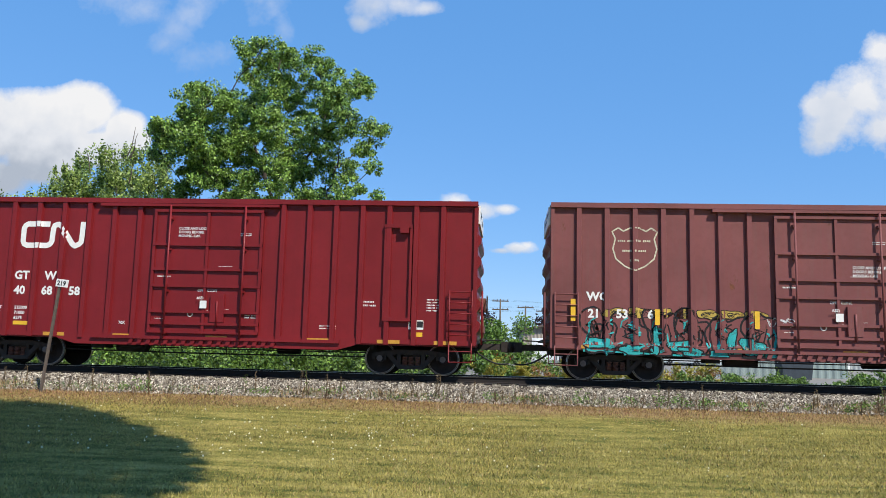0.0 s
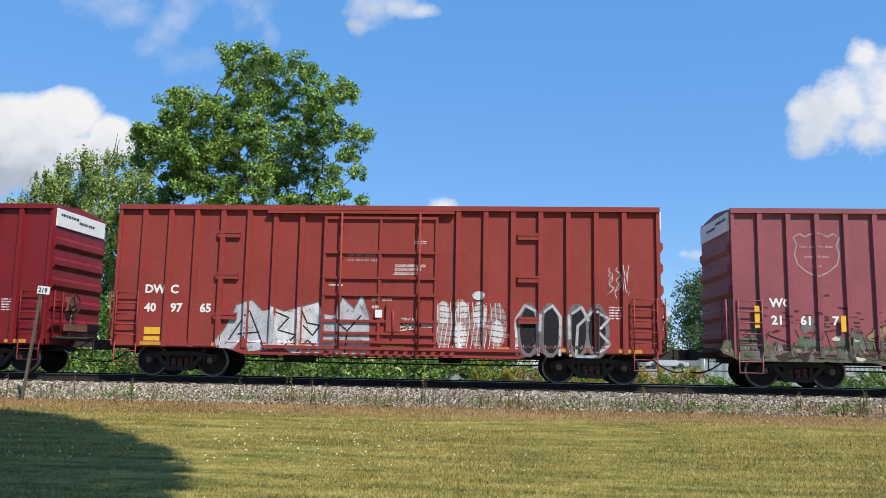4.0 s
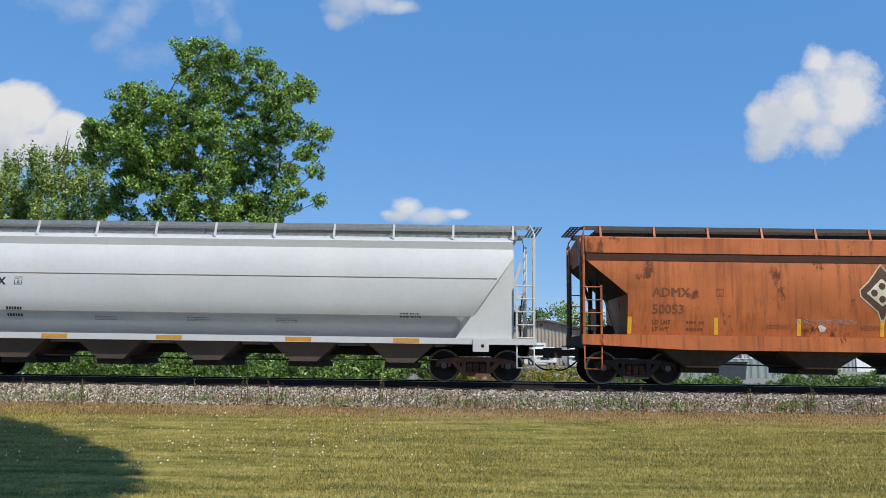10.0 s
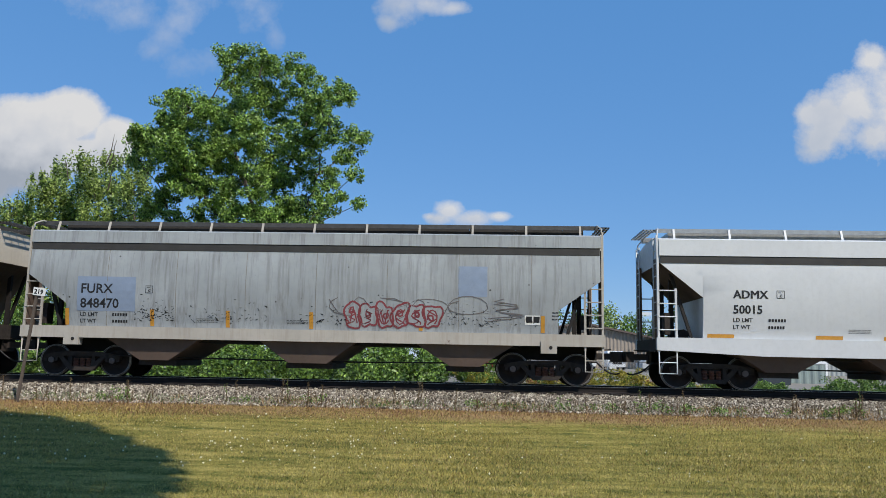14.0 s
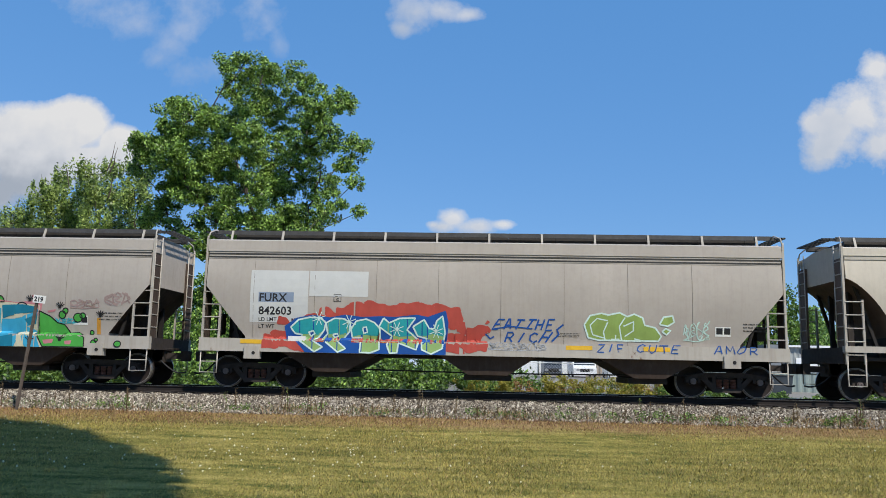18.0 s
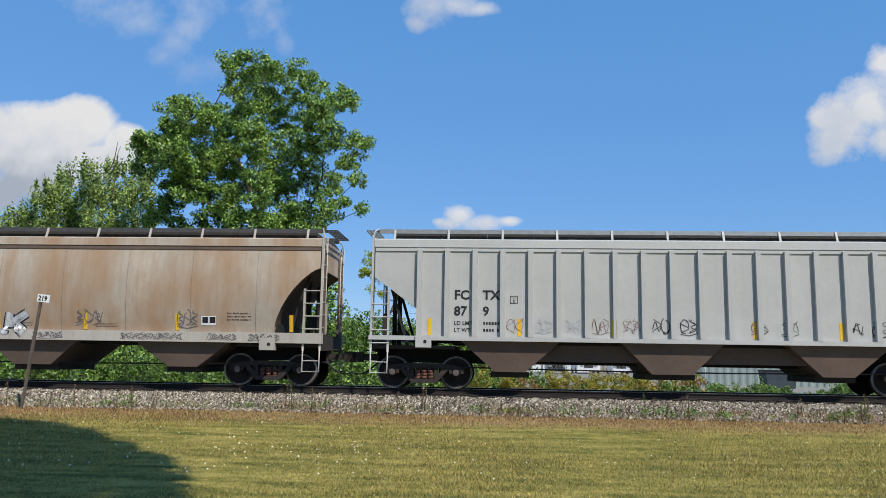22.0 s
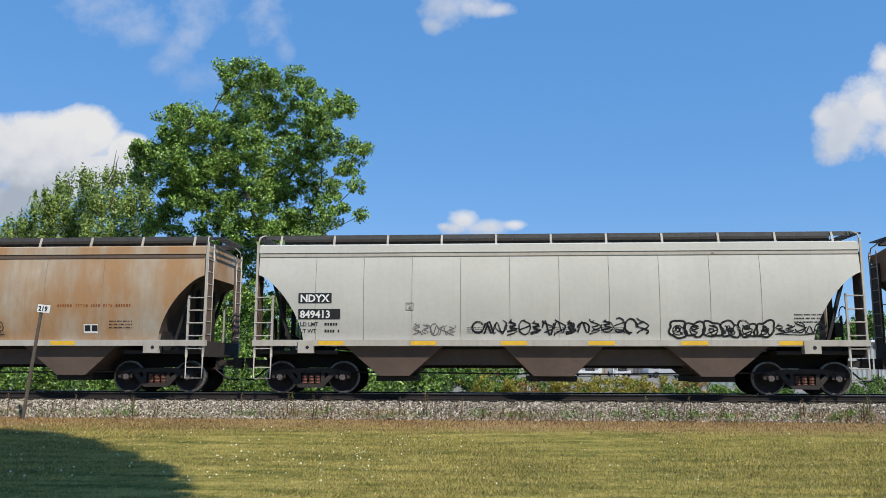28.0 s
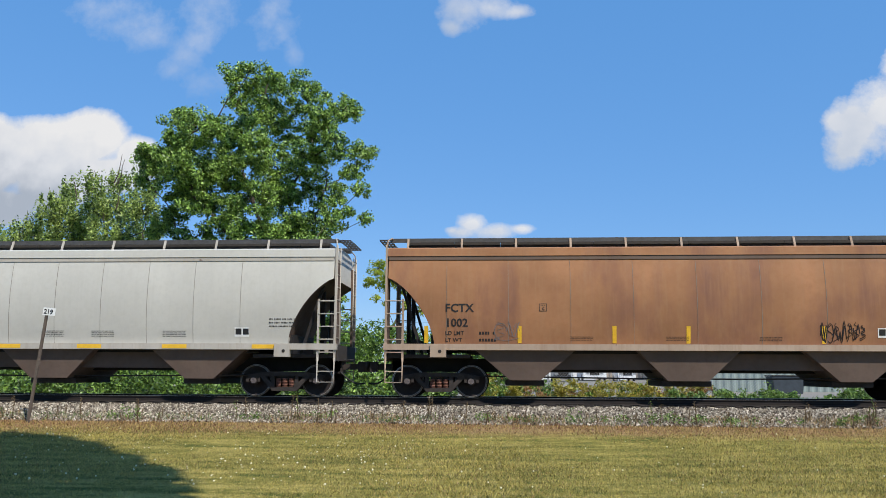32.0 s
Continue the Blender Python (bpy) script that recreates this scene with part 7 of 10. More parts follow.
shapes(car, surf, side, [(F["leaf"], COBB)] + [(F["leaf"], q) for q in DROPS],
       [(F["mint"], 0.045, q + q[:1]) for q in [COBB] + DROPS] + [(F["mint"], 0.035, q) for q in ([(598, 176), (560, 168), (536, 192), (546, 226), (590, 238)], [(598, 182), (584, 216), (592, 266)], ring(628, 240, 11, 11, 4, 0, 3.1), [(612, 242), (642, 242)], [(628, 226), (628, 260)], [(660, 165), (640, 196), (650, 262)], [(655, 196), (690, 180), (690, 212), (660, 232)], [(694, 240), (724, 248), (700, 252)])],
       1.5, 0.0085, "lime bubble letters with a pale outline")
tag(car, surf, 5.35, 6.05, 1.55, 2.05, 4, S["mint"], 166, 0.035)
word_art(car, lambda x, z: -1.60, "ZIF", 2.96, 3.76, 1.20, 1.41, [(0.035, S["blue"], 0, 0)], 167, 0.05)
word_art(car, lambda x, z: -1.60, "CUTE", 4.02, 5.26, 1.20, 1.41, [(0.035, S["blue"], 0, 0)], 170, 0.05)
word_art(car, lambda x, z: -1.60, "AMOR", 6.10, 7.33, 1.20, 1.41, [(0.035, S["blue"], 0, 0)], 168, 0.05)
tag(car, lambda x, z: -1.60, 0.0, 1.6, 1.2, 1.42, 6, S["silver"], 171, 0.03)
patch("data_plate", -5.6, -5.1, 1.33, 1.47, M_WHITE, car, lambda x, z: -1.60, 0.009)
car, surf = CARS[16]
patch("repainted_patch", -6.73, -5.06, 1.70, 2.60, M_PATCHW, car, surf, 0.004, 1, 4)
std_marks(16, ("FURX", "842142"), M_BLACKLET, 0.38, -6.36, 2.22, 0.43, None, True, 5.85)
patch("sprayed_band", -6.92, -6.80, 1.52, 2.32, S["orange"], car, surf, 0.007, 1, 4)
rg = random.Random(171)
for m, z0, z1, n, a in (("sage", 1.65, 2.22, 12, 0.22), ("haze_green", 1.6, 2.28, 16, 0.14), ("haze_teal", 1.6, 2.28, 14, 0.15), ("haze_pink", 1.8, 2.2, 8, 0.16), ("smoke", 1.7, 2.25, 10, 0.11), ("sky", 1.7, 2.2, 5, 0.11)):
    clouds_of_paint(car, surf, [(rg.uniform(-5.0, 0.2), rg.uniform(z0, z1), a * rg.uniform(0.3, 0.9), a * rg.uniform(0.3, 0.8)) for _ in range(2 * n)], S[m], 172 + n, 1.5, None, 0.0062 + 0.0001 * n)
# broad cream-edged swoosh along the sill
clouds_of_paint(car, surf, [(-4.9 + 0.62 * k, 1.38, 0.45, 0.27) for k in range(9)], S["sage"], 173, SILL_FOOT, S["cream"], 0.0088)
for m, n in (("haze_teal", 11), ("sky", 4), ("haze_green", 9), ("cream", 12), ("dusty_pink", 8), ("black", 8), ("orange", 3)):
    clouds_of_paint(car, surf, [(rg.uniform(-4.8, 0.3), rg.uniform(1.2, 1.44), rg.uniform(0.05, 0.18), rg.uniform(0.04, 0.09)) for _ in range(n)], S[m], 190 + n, SILL_FOOT, None, 0.0105 + 0.0001 * n)
clouds_of_paint(car, surf, [(-5.0, 1.34, 0.34, 0.20), (0.12, 1.34, 0.30, 0.22), (-0.4, 1.5, 0.5, 0.14)], S["deep_green"], 176, SILL_FOOT, S["cream"], 0.0120)
side = lambda x, z: (-9.676 + x * 0.007394 + z * 0.000513, 3.1278 + x * 0.000125 - z * 0.0072137)
INK = [[(708, 176), (722, 190), (720, 256)], [(716, 186), (752, 174), (770, 196), (746, 216), (722, 222)], [(790, 160), (800, 200), (796, 254)], [(792, 168), (838, 166), (850, 190), (804, 214)], [(806, 216), (862, 256)],
       [(1042, 190), (1078, 216), (1116, 262)], [(1122, 188), (1084, 224), (1050, 262)], [(1150, 180), (1166, 214), (1196, 186)], [(1166, 214), (1158, 260)], [(1210, 204), (1216, 264)]]
shapes(car, surf, side, [], [(S["cream"], 0.27, q) for q in INK] + [(S["umber"], 0.18, q) for q in INK] + [(S["cream"], 0.05, q) for q in ([(690, 262), (750, 286), (850, 306), (892, 276), (940, 294), (1020, 286), (1080, 300), (1160, 288), (1260, 296)], [(930, 170), (960, 150), (1000, 146), (1030, 160), (1020, 180), (960, 190)], [(540, 292), (556, 256), (610, 240), (690, 238)], [(1230, 238), (1300, 246), (1338, 272), (1334, 318)])]
       + [(S["black"], 0.03, q) for q in ([(600, 268), (690, 292), (750, 278), (850, 312), (900, 278), (930, 300)], [(930, 162), (970, 158), (1010, 164)], [(870, 200), (880, 222), (920, 212)])], SILL_FOOT, 0.0130, "dark sprayed letters edged in cream")
clouds_of_paint(car, surf, [(-2.35, 1.72, 0.36, 0.30), (-2.1, 2.02, 0.42, 0.13)], S["rust_red"], 177, 1.5, S["cream"], 0.0125)
for x, z in ((-3.3, 1.95), (-0.75, 1.9), (-1.5, 1.85)):
    clouds_of_paint(car, surf, [(x, z, 0.07, 0.05), (x + 0.16, z - 0.03, 0.05, 0.04)], S["sky"], 178, 1.5, None, 0.0135)
# the wide turquoise word with its pink bars and green bubbles
side = lambda x, z: (-1.336 + x * 0.0070847 + z * 0.000123, 3.239 + x * 0.00012 - z * 0.007067)
BUMPS = [ring(385, 140, 30, 32, 14, 3.14, 3.14), ring(523, 146, 30, 34, 14, 3.14, 3.14), ring(693, 146, 27, 28, 14, 3.14, 3.14), ring(795, 172, 24, 24, 14, 3.14, 3.14), ring(206, 172, 19, 20), ring(218, 160, 10, 9), [(215, 214), (238, 186), (276, 178), (272, 200), (240, 220)],
         [(868, 182), (915, 204), (945, 230), (975, 238), (1000, 272), (1035, 270), (1066, 290), (1066, 338), (895, 338), (866, 276)], ring(965, 198, 14, 15), ring(978, 182, 11, 11), ring(1030, 210, 18, 18), ring(1050, 202, 12, 11), ring(1106, 312, 11, 12), ring(1116, 300, 7, 7), ring(1205, 316, 14, 12), ring(1088, 270, 8, 9)]
shapes(car, surf, side, [(F["green"], q) for q in BUMPS], [(F["black"], 0.03, q + q[:1]) for q in BUMPS], SILL_FOOT, 0.0055, "green bubbles outlined in black")
shapes(car, surf, side, [(F["pink"], q) for q in ([(240, 134), (310, 121), (402, 128), (592, 138), (700, 136), (772, 148), (884, 136), (876, 182), (862, 200), (280, 200), (264, 160)], [(600, 122), (646, 121), (646, 131), (602, 132)], [(205, 198), (246, 196), (244, 214), (212, 220)], [(835, 118), (852, 122), (850, 130), (836, 128)], [(902, 182), (938, 176), (936, 184), (904, 190)], [(895, 300), (940, 296), (938, 312), (900, 316)], [(985, 304), (1016, 302), (1012, 318), (988, 318)])], (), SILL_FOOT, 0.0074, "pink bars behind the letters")
shapes(car, surf, side, [(F["cream"], [(238, 222), (272, 205), (284, 138), (470, 146), (592, 142), (722, 146), (872, 160), (864, 232), (860, 268), (900, 332), (226, 332), (246, 272)]),
    (F["azure"], [(305, 144), (390, 150), (455, 152), (442, 192), (428, 226), (422, 272), (408, 330), (352, 330), (346, 292), (330, 330), (258, 330), (246, 234), (330, 228), (388, 198), (318, 188)]),
    (F["lagoon"], [(306, 148), (344, 148), (340, 176), (402, 188), (392, 204), (350, 206), (312, 184)]), (F["lagoon"], [(330, 228), (398, 212), (436, 196), (424, 250), (352, 262)]), (F["lagoon"], [(256, 292), (326, 284), (338, 330), (262, 330)]), (F["cream"], [(334, 290), (352, 284), (360, 306), (346, 326)]),
    (F["lagoon"], [(460, 154), (498, 150), (530, 200), (576, 150), (596, 152), (606, 232), (576, 330), (546, 330), (532, 286), (500, 330), (430, 330), (426, 262), (446, 200)]),
    (F["azure"], [(428, 240), (470, 230), (492, 282), (474, 330), (432, 330)]), (F["azure"], [(562, 252), (602, 238), (586, 330), (558, 330)]), (F["cream"], [(492, 264), (502, 234), (526, 276), (522, 326), (502, 322)]),
    (F["lagoon"], [(598, 160), (690, 158), (708, 186), (702, 270), (690, 330), (598, 330), (592, 270), (602, 214)]), (F["azure"], [(602, 272), (660, 266), (654, 330), (600, 330)]), (F["azure"], [(690, 186), (709, 168), (706, 262), (692, 300), (680, 230)]), (F["cream"], [(630, 216), (654, 194), (666, 226), (656, 264), (634, 264)]),
    (F["azure"], [(710, 214), (768, 214), (862, 182), (856, 228), (816, 246), (858, 262), (884, 330), (822, 330), (794, 284), (776, 330), (702, 330), (706, 260)]),
    (F["lagoon"], [(712, 158), (800, 156), (862, 168), (864, 186), (790, 194), (746, 202), (712, 214)]), (F["lagoon"], [(806, 216), (860, 196), (856, 236), (822, 240)]), (F["lagoon"], [(704, 288), (770, 276), (772, 330), (704, 330)]), (F["cream"], [(764, 196), (802, 192), (800, 208), (764, 212)]), (F["cream"], [(776, 272), (798, 266), (816, 326), (792, 326)])],
    (), SILL_FOOT, 0.0082, "wide turquoise block letters edged in cream")
for k, (x, z) in enumerate(((0.95, 2.42), (2.15, 2.42), (3.25, 2.40), (4.55, 2.36), (0.58, 2.2), (5.45, 2.18), (0.6, 1.75), (1.35, 1.25), (2.45, 1.25), (3.45, 1.7), (4.65, 1.2), (5.55, 1.25), (6.65, 1.95), (0.0, 2.0))):
    # five short strokes fanning from one spot
    bm = bmesh.new()
    for q in range(5):
        a = 0.5 + q * 0.5
        stroke_into(bm, [(x, z), (x + 0.15 * math.cos(a), max(SILL_FOOT, z + 0.15 * math.sin(a)))], 0.025, surf, 0.0205)
    stroke_into(bm, [(x - 0.04, z), (x + 0.04, z)], 0.08, surf, 0.0206)
    tagged(part("sprayed_fan", bm, F["black"], car), kind="stuff")
tag(car, surf, 5.75, 6.6, 2.15, 2.4, 4, S["dusty_pink"], 183, 0.04)
tag(car, surf, 6.75, 7.5, 2.25, 2.65, 3, S["dusty_pink"], 184, 0.045)
tag(car, surf, 5.3, 6.0, 1.72, 1.86, 4, S["sky"], 185, 0.03)
tag(car, surf, -7.75, -7.0, 3.05, 3.55, 5, S["pale"], 186, 0.025)
tag(car, surf, -7.05, -6.6, 1.9, 2.3, 3, S["red"], 187, 0.03)
car, surf = CARS[17]
for i, row in enumerate(("FURX", "848432")):
    lettering(row, -6.68, 2.40 - i * 0.56, 0.46, M_BLACKLET, car, surf, 0.007)
load_lines(car, surf, -6.66, 1.71, M_BLACKLET)
box_marks(car, surf, -4.75, 2.12)
panel_box(car, surf, 5.9, 1.62)
small_print(4.9, 1.9, 0.7, 3, M_BLACKLET, car, surf, 0.045, 57, 2.0)
lettering("CH-100", 5.3, 1.36, 0.1, M_BLACKLET, car, lambda x, z: -1.601, 0.003)
small_print(-3.4, 1.75, 0.8, 3, M_BLACKLET, car, surf, 0.022, 58, 2.0)
car, surf = CARS[18]
flat18 = lambda x, z: -1.502
for z, a, b in ((2.50, "FC", "TX"), (2.05, "87", "9")):
    lettering(a, -6.02, z, 0.36, M_BLACKLET, car, flat18, 0.010)
    lettering(b, -5.22, z, 0.36, M_BLACKLET, car, flat18, 0.010)
load_lines(car, flat18, -6.02, 1.78, M_BLACKLET)
small_print(-5.2, 1.78, 0.5, 2, M_BLACKLET, car, flat18, 0.1, 5, 1.9)
box_marks(car, flat18, -4.45, 2.4)
for i, (x, m) in enumerate(((-4.55, "dusty_rose"), (-3.75, "silver"), (-2.95, "silver"), (-2.2, "dusty_rose"), (-1.35, "dusty_rose"), (-0.55, "black"), (0.2, "black"), (2.1, "smoke"), (2.9, "sage"), (4.6, "black"), (5.3, "black"))):
    tag(car, flat18, x, x + 0.46, 1.58, 2.02, 2, S[m], 190 + i, 0.02)
std_marks(19, ("FCTX", "135"), M_FADED, 0.34, -6.58, 2.50, 0.40, -4.6, True, 5.0)
car, surf = CARS[19]
word_art(car, surf, "Sdok", -3.50, -0.05, 1.34, 1.92, [(0.30, S["black"], 0, 0), (0.22, S["silver"], 0, 0), (0.10, S["pale"], -0.02, 0.02)], 201, 0.06, None, 1.22)
tag(car, lambda x, z: -1.60, -6.4, -5.2, 1.25, 1.44, 5, S["smoke"], 202, 0.03)
tag(car, lambda x, z: -1.60, -5.0, -4.2, 1.25, 1.46, 4, S["black"], 203, 0.03)
for i, x in enumerate((0.1, 2.7, 3.6, 5.2, 6.4)):
    tag(car, lambda a, b: -1.60, x, x + 0.9, 1.25, 1.45, 5, S["smoke"], 204 + i, 0.02)
tag(car, surf, 1.3, 2.1, 1.6, 2.1, 3, S["smoke"], 210, 0.03)
tag(car, surf, 4.3, 4.9, 1.6, 2.1, 3, S["smoke"], 211, 0.03)
tag(car, surf, -8.2, -6.9, 2.75, 3.6, 5, S["oxide"], 212, 0.014)
std_marks(20, ("FCTX", "1084"), M_BLACKLET, 0.32, -6.67, 2.39, 0.43, -4.05, True, 5.4)
car, surf = CARS[20]
side = lambda x, z: (0.819 + x * 0.008404, 3.9457 + x * 0.00008 - z * 0.0083896)
OUTLINE = [[(20, 300), (30, 262), (18, 238), (40, 228), (50, 214), (80, 216), (98, 232), (92, 246), (108, 250), (98, 282), (72, 280), (66, 300)], [(46, 276), (56, 240), (70, 232), (84, 250), (78, 274)],
           [(128, 236), (132, 216), (160, 218), (186, 214), (196, 226), (180, 246), (206, 256), (190, 272), (176, 300), (160, 300), (176, 262), (150, 262), (140, 240), (128, 236)], [(196, 296), (206, 246), (212, 222), (230, 218), (240, 250), (252, 298), (236, 300), (226, 268), (214, 298)], [(250, 244), (262, 222), (288, 220), (284, 238), (304, 244), (292, 262), (272, 250), (266, 278), (280, 292), (312, 294), (306, 304), (262, 302), (254, 276), (250, 244)]]
shapes(car, surf, side, [(S["haze_pink"], [(176, 270), (204, 262), (198, 302), (168, 303)]), (S["haze_pink"], [(222, 260), (240, 262), (252, 300), (230, 302)])], [(S["pale"], 0.030, q) for q in OUTLINE], 1.34, 0.0085, "sprayed letters in thin pale outline")
tag(car, surf, -4.5, -3.6, 1.6, 2.15, 4, S["black"], 222, 0.025)
boxed_marks(21, "849417")
std_marks(22, ("FCTX", "530"), M_BLACKLET, 0.32, -6.67, 2.39, 0.43, -4.0, True, 5.4)
boxed_marks(23, "849413")
car, surf = CARS[23]
tag(car, surf, -3.9, -2.7, 1.62, 1.95, 5, S["smoke"], 231, 0.025)
tag(car, surf, -2.25, 2.6, 1.64, 2.08, 15, S["black"], 232, 0.05)
piece(car, surf, 3.15, 5.95, 1.54, 2.02, 6, [P_NDYX], S["black"], 233, None, None, 0.06, 1.25, 0.3)
tag(car, surf, 6.0, 7.3, 1.64, 1.95, 5, S["black"], 234, 0.035)
std_marks(24, ("FCTX", "405"), M_BLACKLET, 0.30, -6.66, 2.39, 0.42, None, True, 4.85)
car, surf = CARS[24]
side = lambda x, z: (-6.66 + (x - 939) / 65.0, 1.49 + (268 - z) / 65.0)
edge = [(1046, 268), (1040, 240), (1042, 215), (1055, 192), (1080, 180), (1110, 183), (1132, 198), (1165, 178), (1192, 178), (1216, 188), (1262, 187), (1310, 181), (1345, 176), (1362, 190), (1376, 206), (1402, 216), (1412, 232), (1436, 225), (1460, 229), (1467, 246), (1452, 262), (1420, 268)]
shapes(car, surf, side, [(S["rose_grey"], edge + [(1300, 277), (1100, 279)]), (S["dusty_rose"], [(1050, 200), (1100, 184), (1080, 268), (1044, 250)]), (S["dusty_rose"], [(1290, 184), (1345, 178), (1376, 210), (1330, 262), (1300, 262)]), (S["smoke"], ring(1102, 226, 25, 26)), (S["sage"], ring(1196, 220, 19, 30)), (S["rose_grey"], ring(1100, 232, 13, 12))],
    [(S["umber"], 0.055, edge), (S["umber"], 0.045, ring(1102, 226, 26, 28, 14, 0.3, 5.2)), (S["umber"], 0.045, ring(1196, 220, 20, 31)), (S["umber"], 0.05, [(1132, 198), (1140, 230), (1152, 262)]), (S["umber"], 0.05, [(1216, 188), (1236, 215), (1226, 262)])]
    + [(S["umber"], 0.03, [(1245 + 12 * k, 236), (1249 + 12 * k, 256), (1242 + 12 * k, 268)]) for k in range(4)]
    + [(S["umber"], 0.03, q) for q in ([(1302, 184), (1306, 240), (1300, 266)], [(1330, 202), (1355, 206)], [(1342, 194), (1345, 220)], [(1335, 240), (1362, 232), (1395, 240)], [(1380, 216), (1410, 244), (1440, 240)])]
    + [(S["pale"], 0.022, q) for q in ([(1060, 195), (1085, 186)], [(1150, 190), (1172, 183)], [(1110, 205), (1122, 212)])], 1.33)
tag(car, surf, -2.4, 0.6, 1.55, 1.9, 8, S["black"], 242, 0.03)
tag(car, surf, 1.5, 2.45, 1.6, 2.0, 4, S["black"], 243, 0.025)
small_print(4.05, 2.42, 2.2, 1, P_OFOX_R, car, surf, 0.10, 244)
std_marks(25, ("FCTX", "585"), M_BLACKLET, 0.30, -6.67, 2.38, 0.43, -4.05, True, 4.4)
car, surf = CARS[25]
tag(car, surf, -6.2, -3.9, 1.6, 1.95, 9, S["dusty_pink"], 251, 0.016)
tag(car, surf, -4.4, 1.2, 1.6, 2.2, 13, S["dusty_pink"], 252, 0.028)
tag(car, surf, 1.4, 4.3, 1.6, 2.1, 8, S["dusty_pink"], 253, 0.02)
tag(car, surf, 7.3, 8.1, 2.85, 3.6, 4, S["pale"], 254, 0.02)
tag(car, surf, 5.2, 6.6, 1.6, 2.1, 4, S["smoke"], 255, 0.02)
std_marks(26, ("FCTX", "1002"), M_BLACKLET, 0.32, -6.67, 2.38, 0.41, -4.05, True, 5.0)
car, surf = CARS[26]
tag(car, surf, 3.5, 4.7, 1.55, 2.1, 7, S["black"], 261, 0.025)
tag(car, surf, 6.2, 7.1, 1.58, 2.05, 6, S["black"], 262, 0.02)
tag(car, surf, -5.3, -4.6, 1.6, 2.1, 2, S["smoke"], 263, 0.02)
boxed_marks(27, "849431")


# ---------------------------------------------------------------- the ground and the track
def lerp_table(x, table):
    for (a, b), (c, d) in zip(table, table[1:]):
        if x <= c:
            return b + (d - b) * max(0, (x - a)) / (c - a)
    return table[-1][1]


PROFILE = [(-400, 0.0), (8, 0.0), (14, 0.02), (19.0, 0.22), (20.2, 0.34), (20.9, 0.42), (22.2, 0.60), (22.5, 0.60), (24.9, 0.60), (26.3, 0.42), (28.0, 0.3), (32.0, 0.1), (60, 0.2), (4000, 0.2)]


def ground_z(y):
    return lerp_table(y, PROFILE)


def ground_mat():
    n = Nodes("lawn_ground")
    v = n.coords()
    a, b, c = n.noise(v, 0.35, 4), n.noise(v, 3.5, 5, 0.7), n.noise(v, 40, 3)
    mow = n.noise(n.coords(scale=(0.5, 2.4, 1)), 1.0, 6, 0.65)
    g = n.ramp(n.math("ADD", n.math("MULTIPLY", b, 0.4), n.math("MULTIPLY", mow, 0.6)), [(0.38, (0.080, 0.104, 0.022)), (0.5, (0.255, 0.222, 0.058)), (0.62, (0.44, 0.36, 0.12))])
    d = n.ramp(c, [(0.35, (0.42, 0.45, 0.45)), (0.65, (1.25, 1.2, 1.1))])
    col = n.mix(1.0, g, d, "MULTIPLY")
    # dry strip along the ballast
    sep = n.t.nodes.new("ShaderNodeSeparateXYZ")
    tc = n.t.nodes.new("ShaderNodeTexCoord")
    n.link(tc.outputs["Object"], sep.inputs[0])
    wob = n.math("ADD", sep.outputs["Y"], n.math("MULTIPLY", n.math("SUBTRACT", n.noise(v, 1.2, 4), 0.5), 2.2))
    mr = n.t.nodes.new("ShaderNodeMapRange")
    n.link(wob, mr.inputs[0])
    mr.inputs[1].default_value, mr.inputs[2].default_value = 17.9, 19.4
    dry = n.ramp(c, [(0.3, (0.14, 0.080, 0.038)), (0.7, (0.42, 0.28, 0.14))])
    far = n.t.nodes.new("ShaderNodeMapRange")
    n.link(sep.outputs["Y"], far.inputs[0])
    far.inputs[1].default_value, far.inputs[2].default_value = 29.0, 32.0
    col = n.mix(mr.outputs[0], col, dry)
    col = n.mix(far.outputs[0], col, n.ramp(a, [(0.35, (0.06, 0.09, 0.03)), (0.7, (0.14, 0.15, 0.06))]))
    n.bump(c, 0.5, 0.03)
    return n.done(col, 0.95, 0.0, 0.1)


bm = bmesh.new()
xs = [-3500, -900, -300, -120, -60] + [-40 + 2 * i for i in range(41)] + [60, 120, 300, 900, 3500]
ys = [-3000, -600, -150, -40, -10, 0, 4, 8, 11, 14, 16, 17.5, 19, 20, 20.2, 20.9, 22.2, 22.5, 24.9, 26.3, 28, 32, 45, 60, 100, 200, 500, 1500, 4500]
grid = [[bm.verts.new((x, y, ground_z(y) + (noise.noise((x * 0.3, y * 0.3, 0)) * 0.04 if -20 < y < 20 else 0))) for x in xs] for y in ys]
for r, q in zip(grid, grid[1:]):
    for i in range(len(xs) - 1):
        bm.faces.new((r[i], r[i + 1], q[i + 1], q[i])).smooth = True
tagged(part("ground", bm, ground_mat()), "mown summer lawn with dry patches beside the track", "ground", kind="structure")

# ballast bed, one mound under the track with loose stones on it
n_ = Nodes("ballast_stone")
vo = n_.node("ShaderNodeTexVoronoi", Scale=16.0)
n_.link(n_.coords(), vo.inputs["Vector"])
cc = n_.ramp(n_.math("FRACT", n_.math("MULTIPLY", n_.noise(n_.coords(), 30, 2), 5.0)), [(0.0, (0.05, 0.04, 0.034)), (0.5, (0.12, 0.098, 0.082)), (1.0, (0.24, 0.20, 0.165))])
n_.bump(vo.outputs["Distance"], 0.8, 0.05)
M_BED = n_.done(cc, 0.9, 0, 0.2)
n_ = Nodes("loose_ballast")
g_ = n_.t.nodes.new("ShaderNodeNewGeometry")
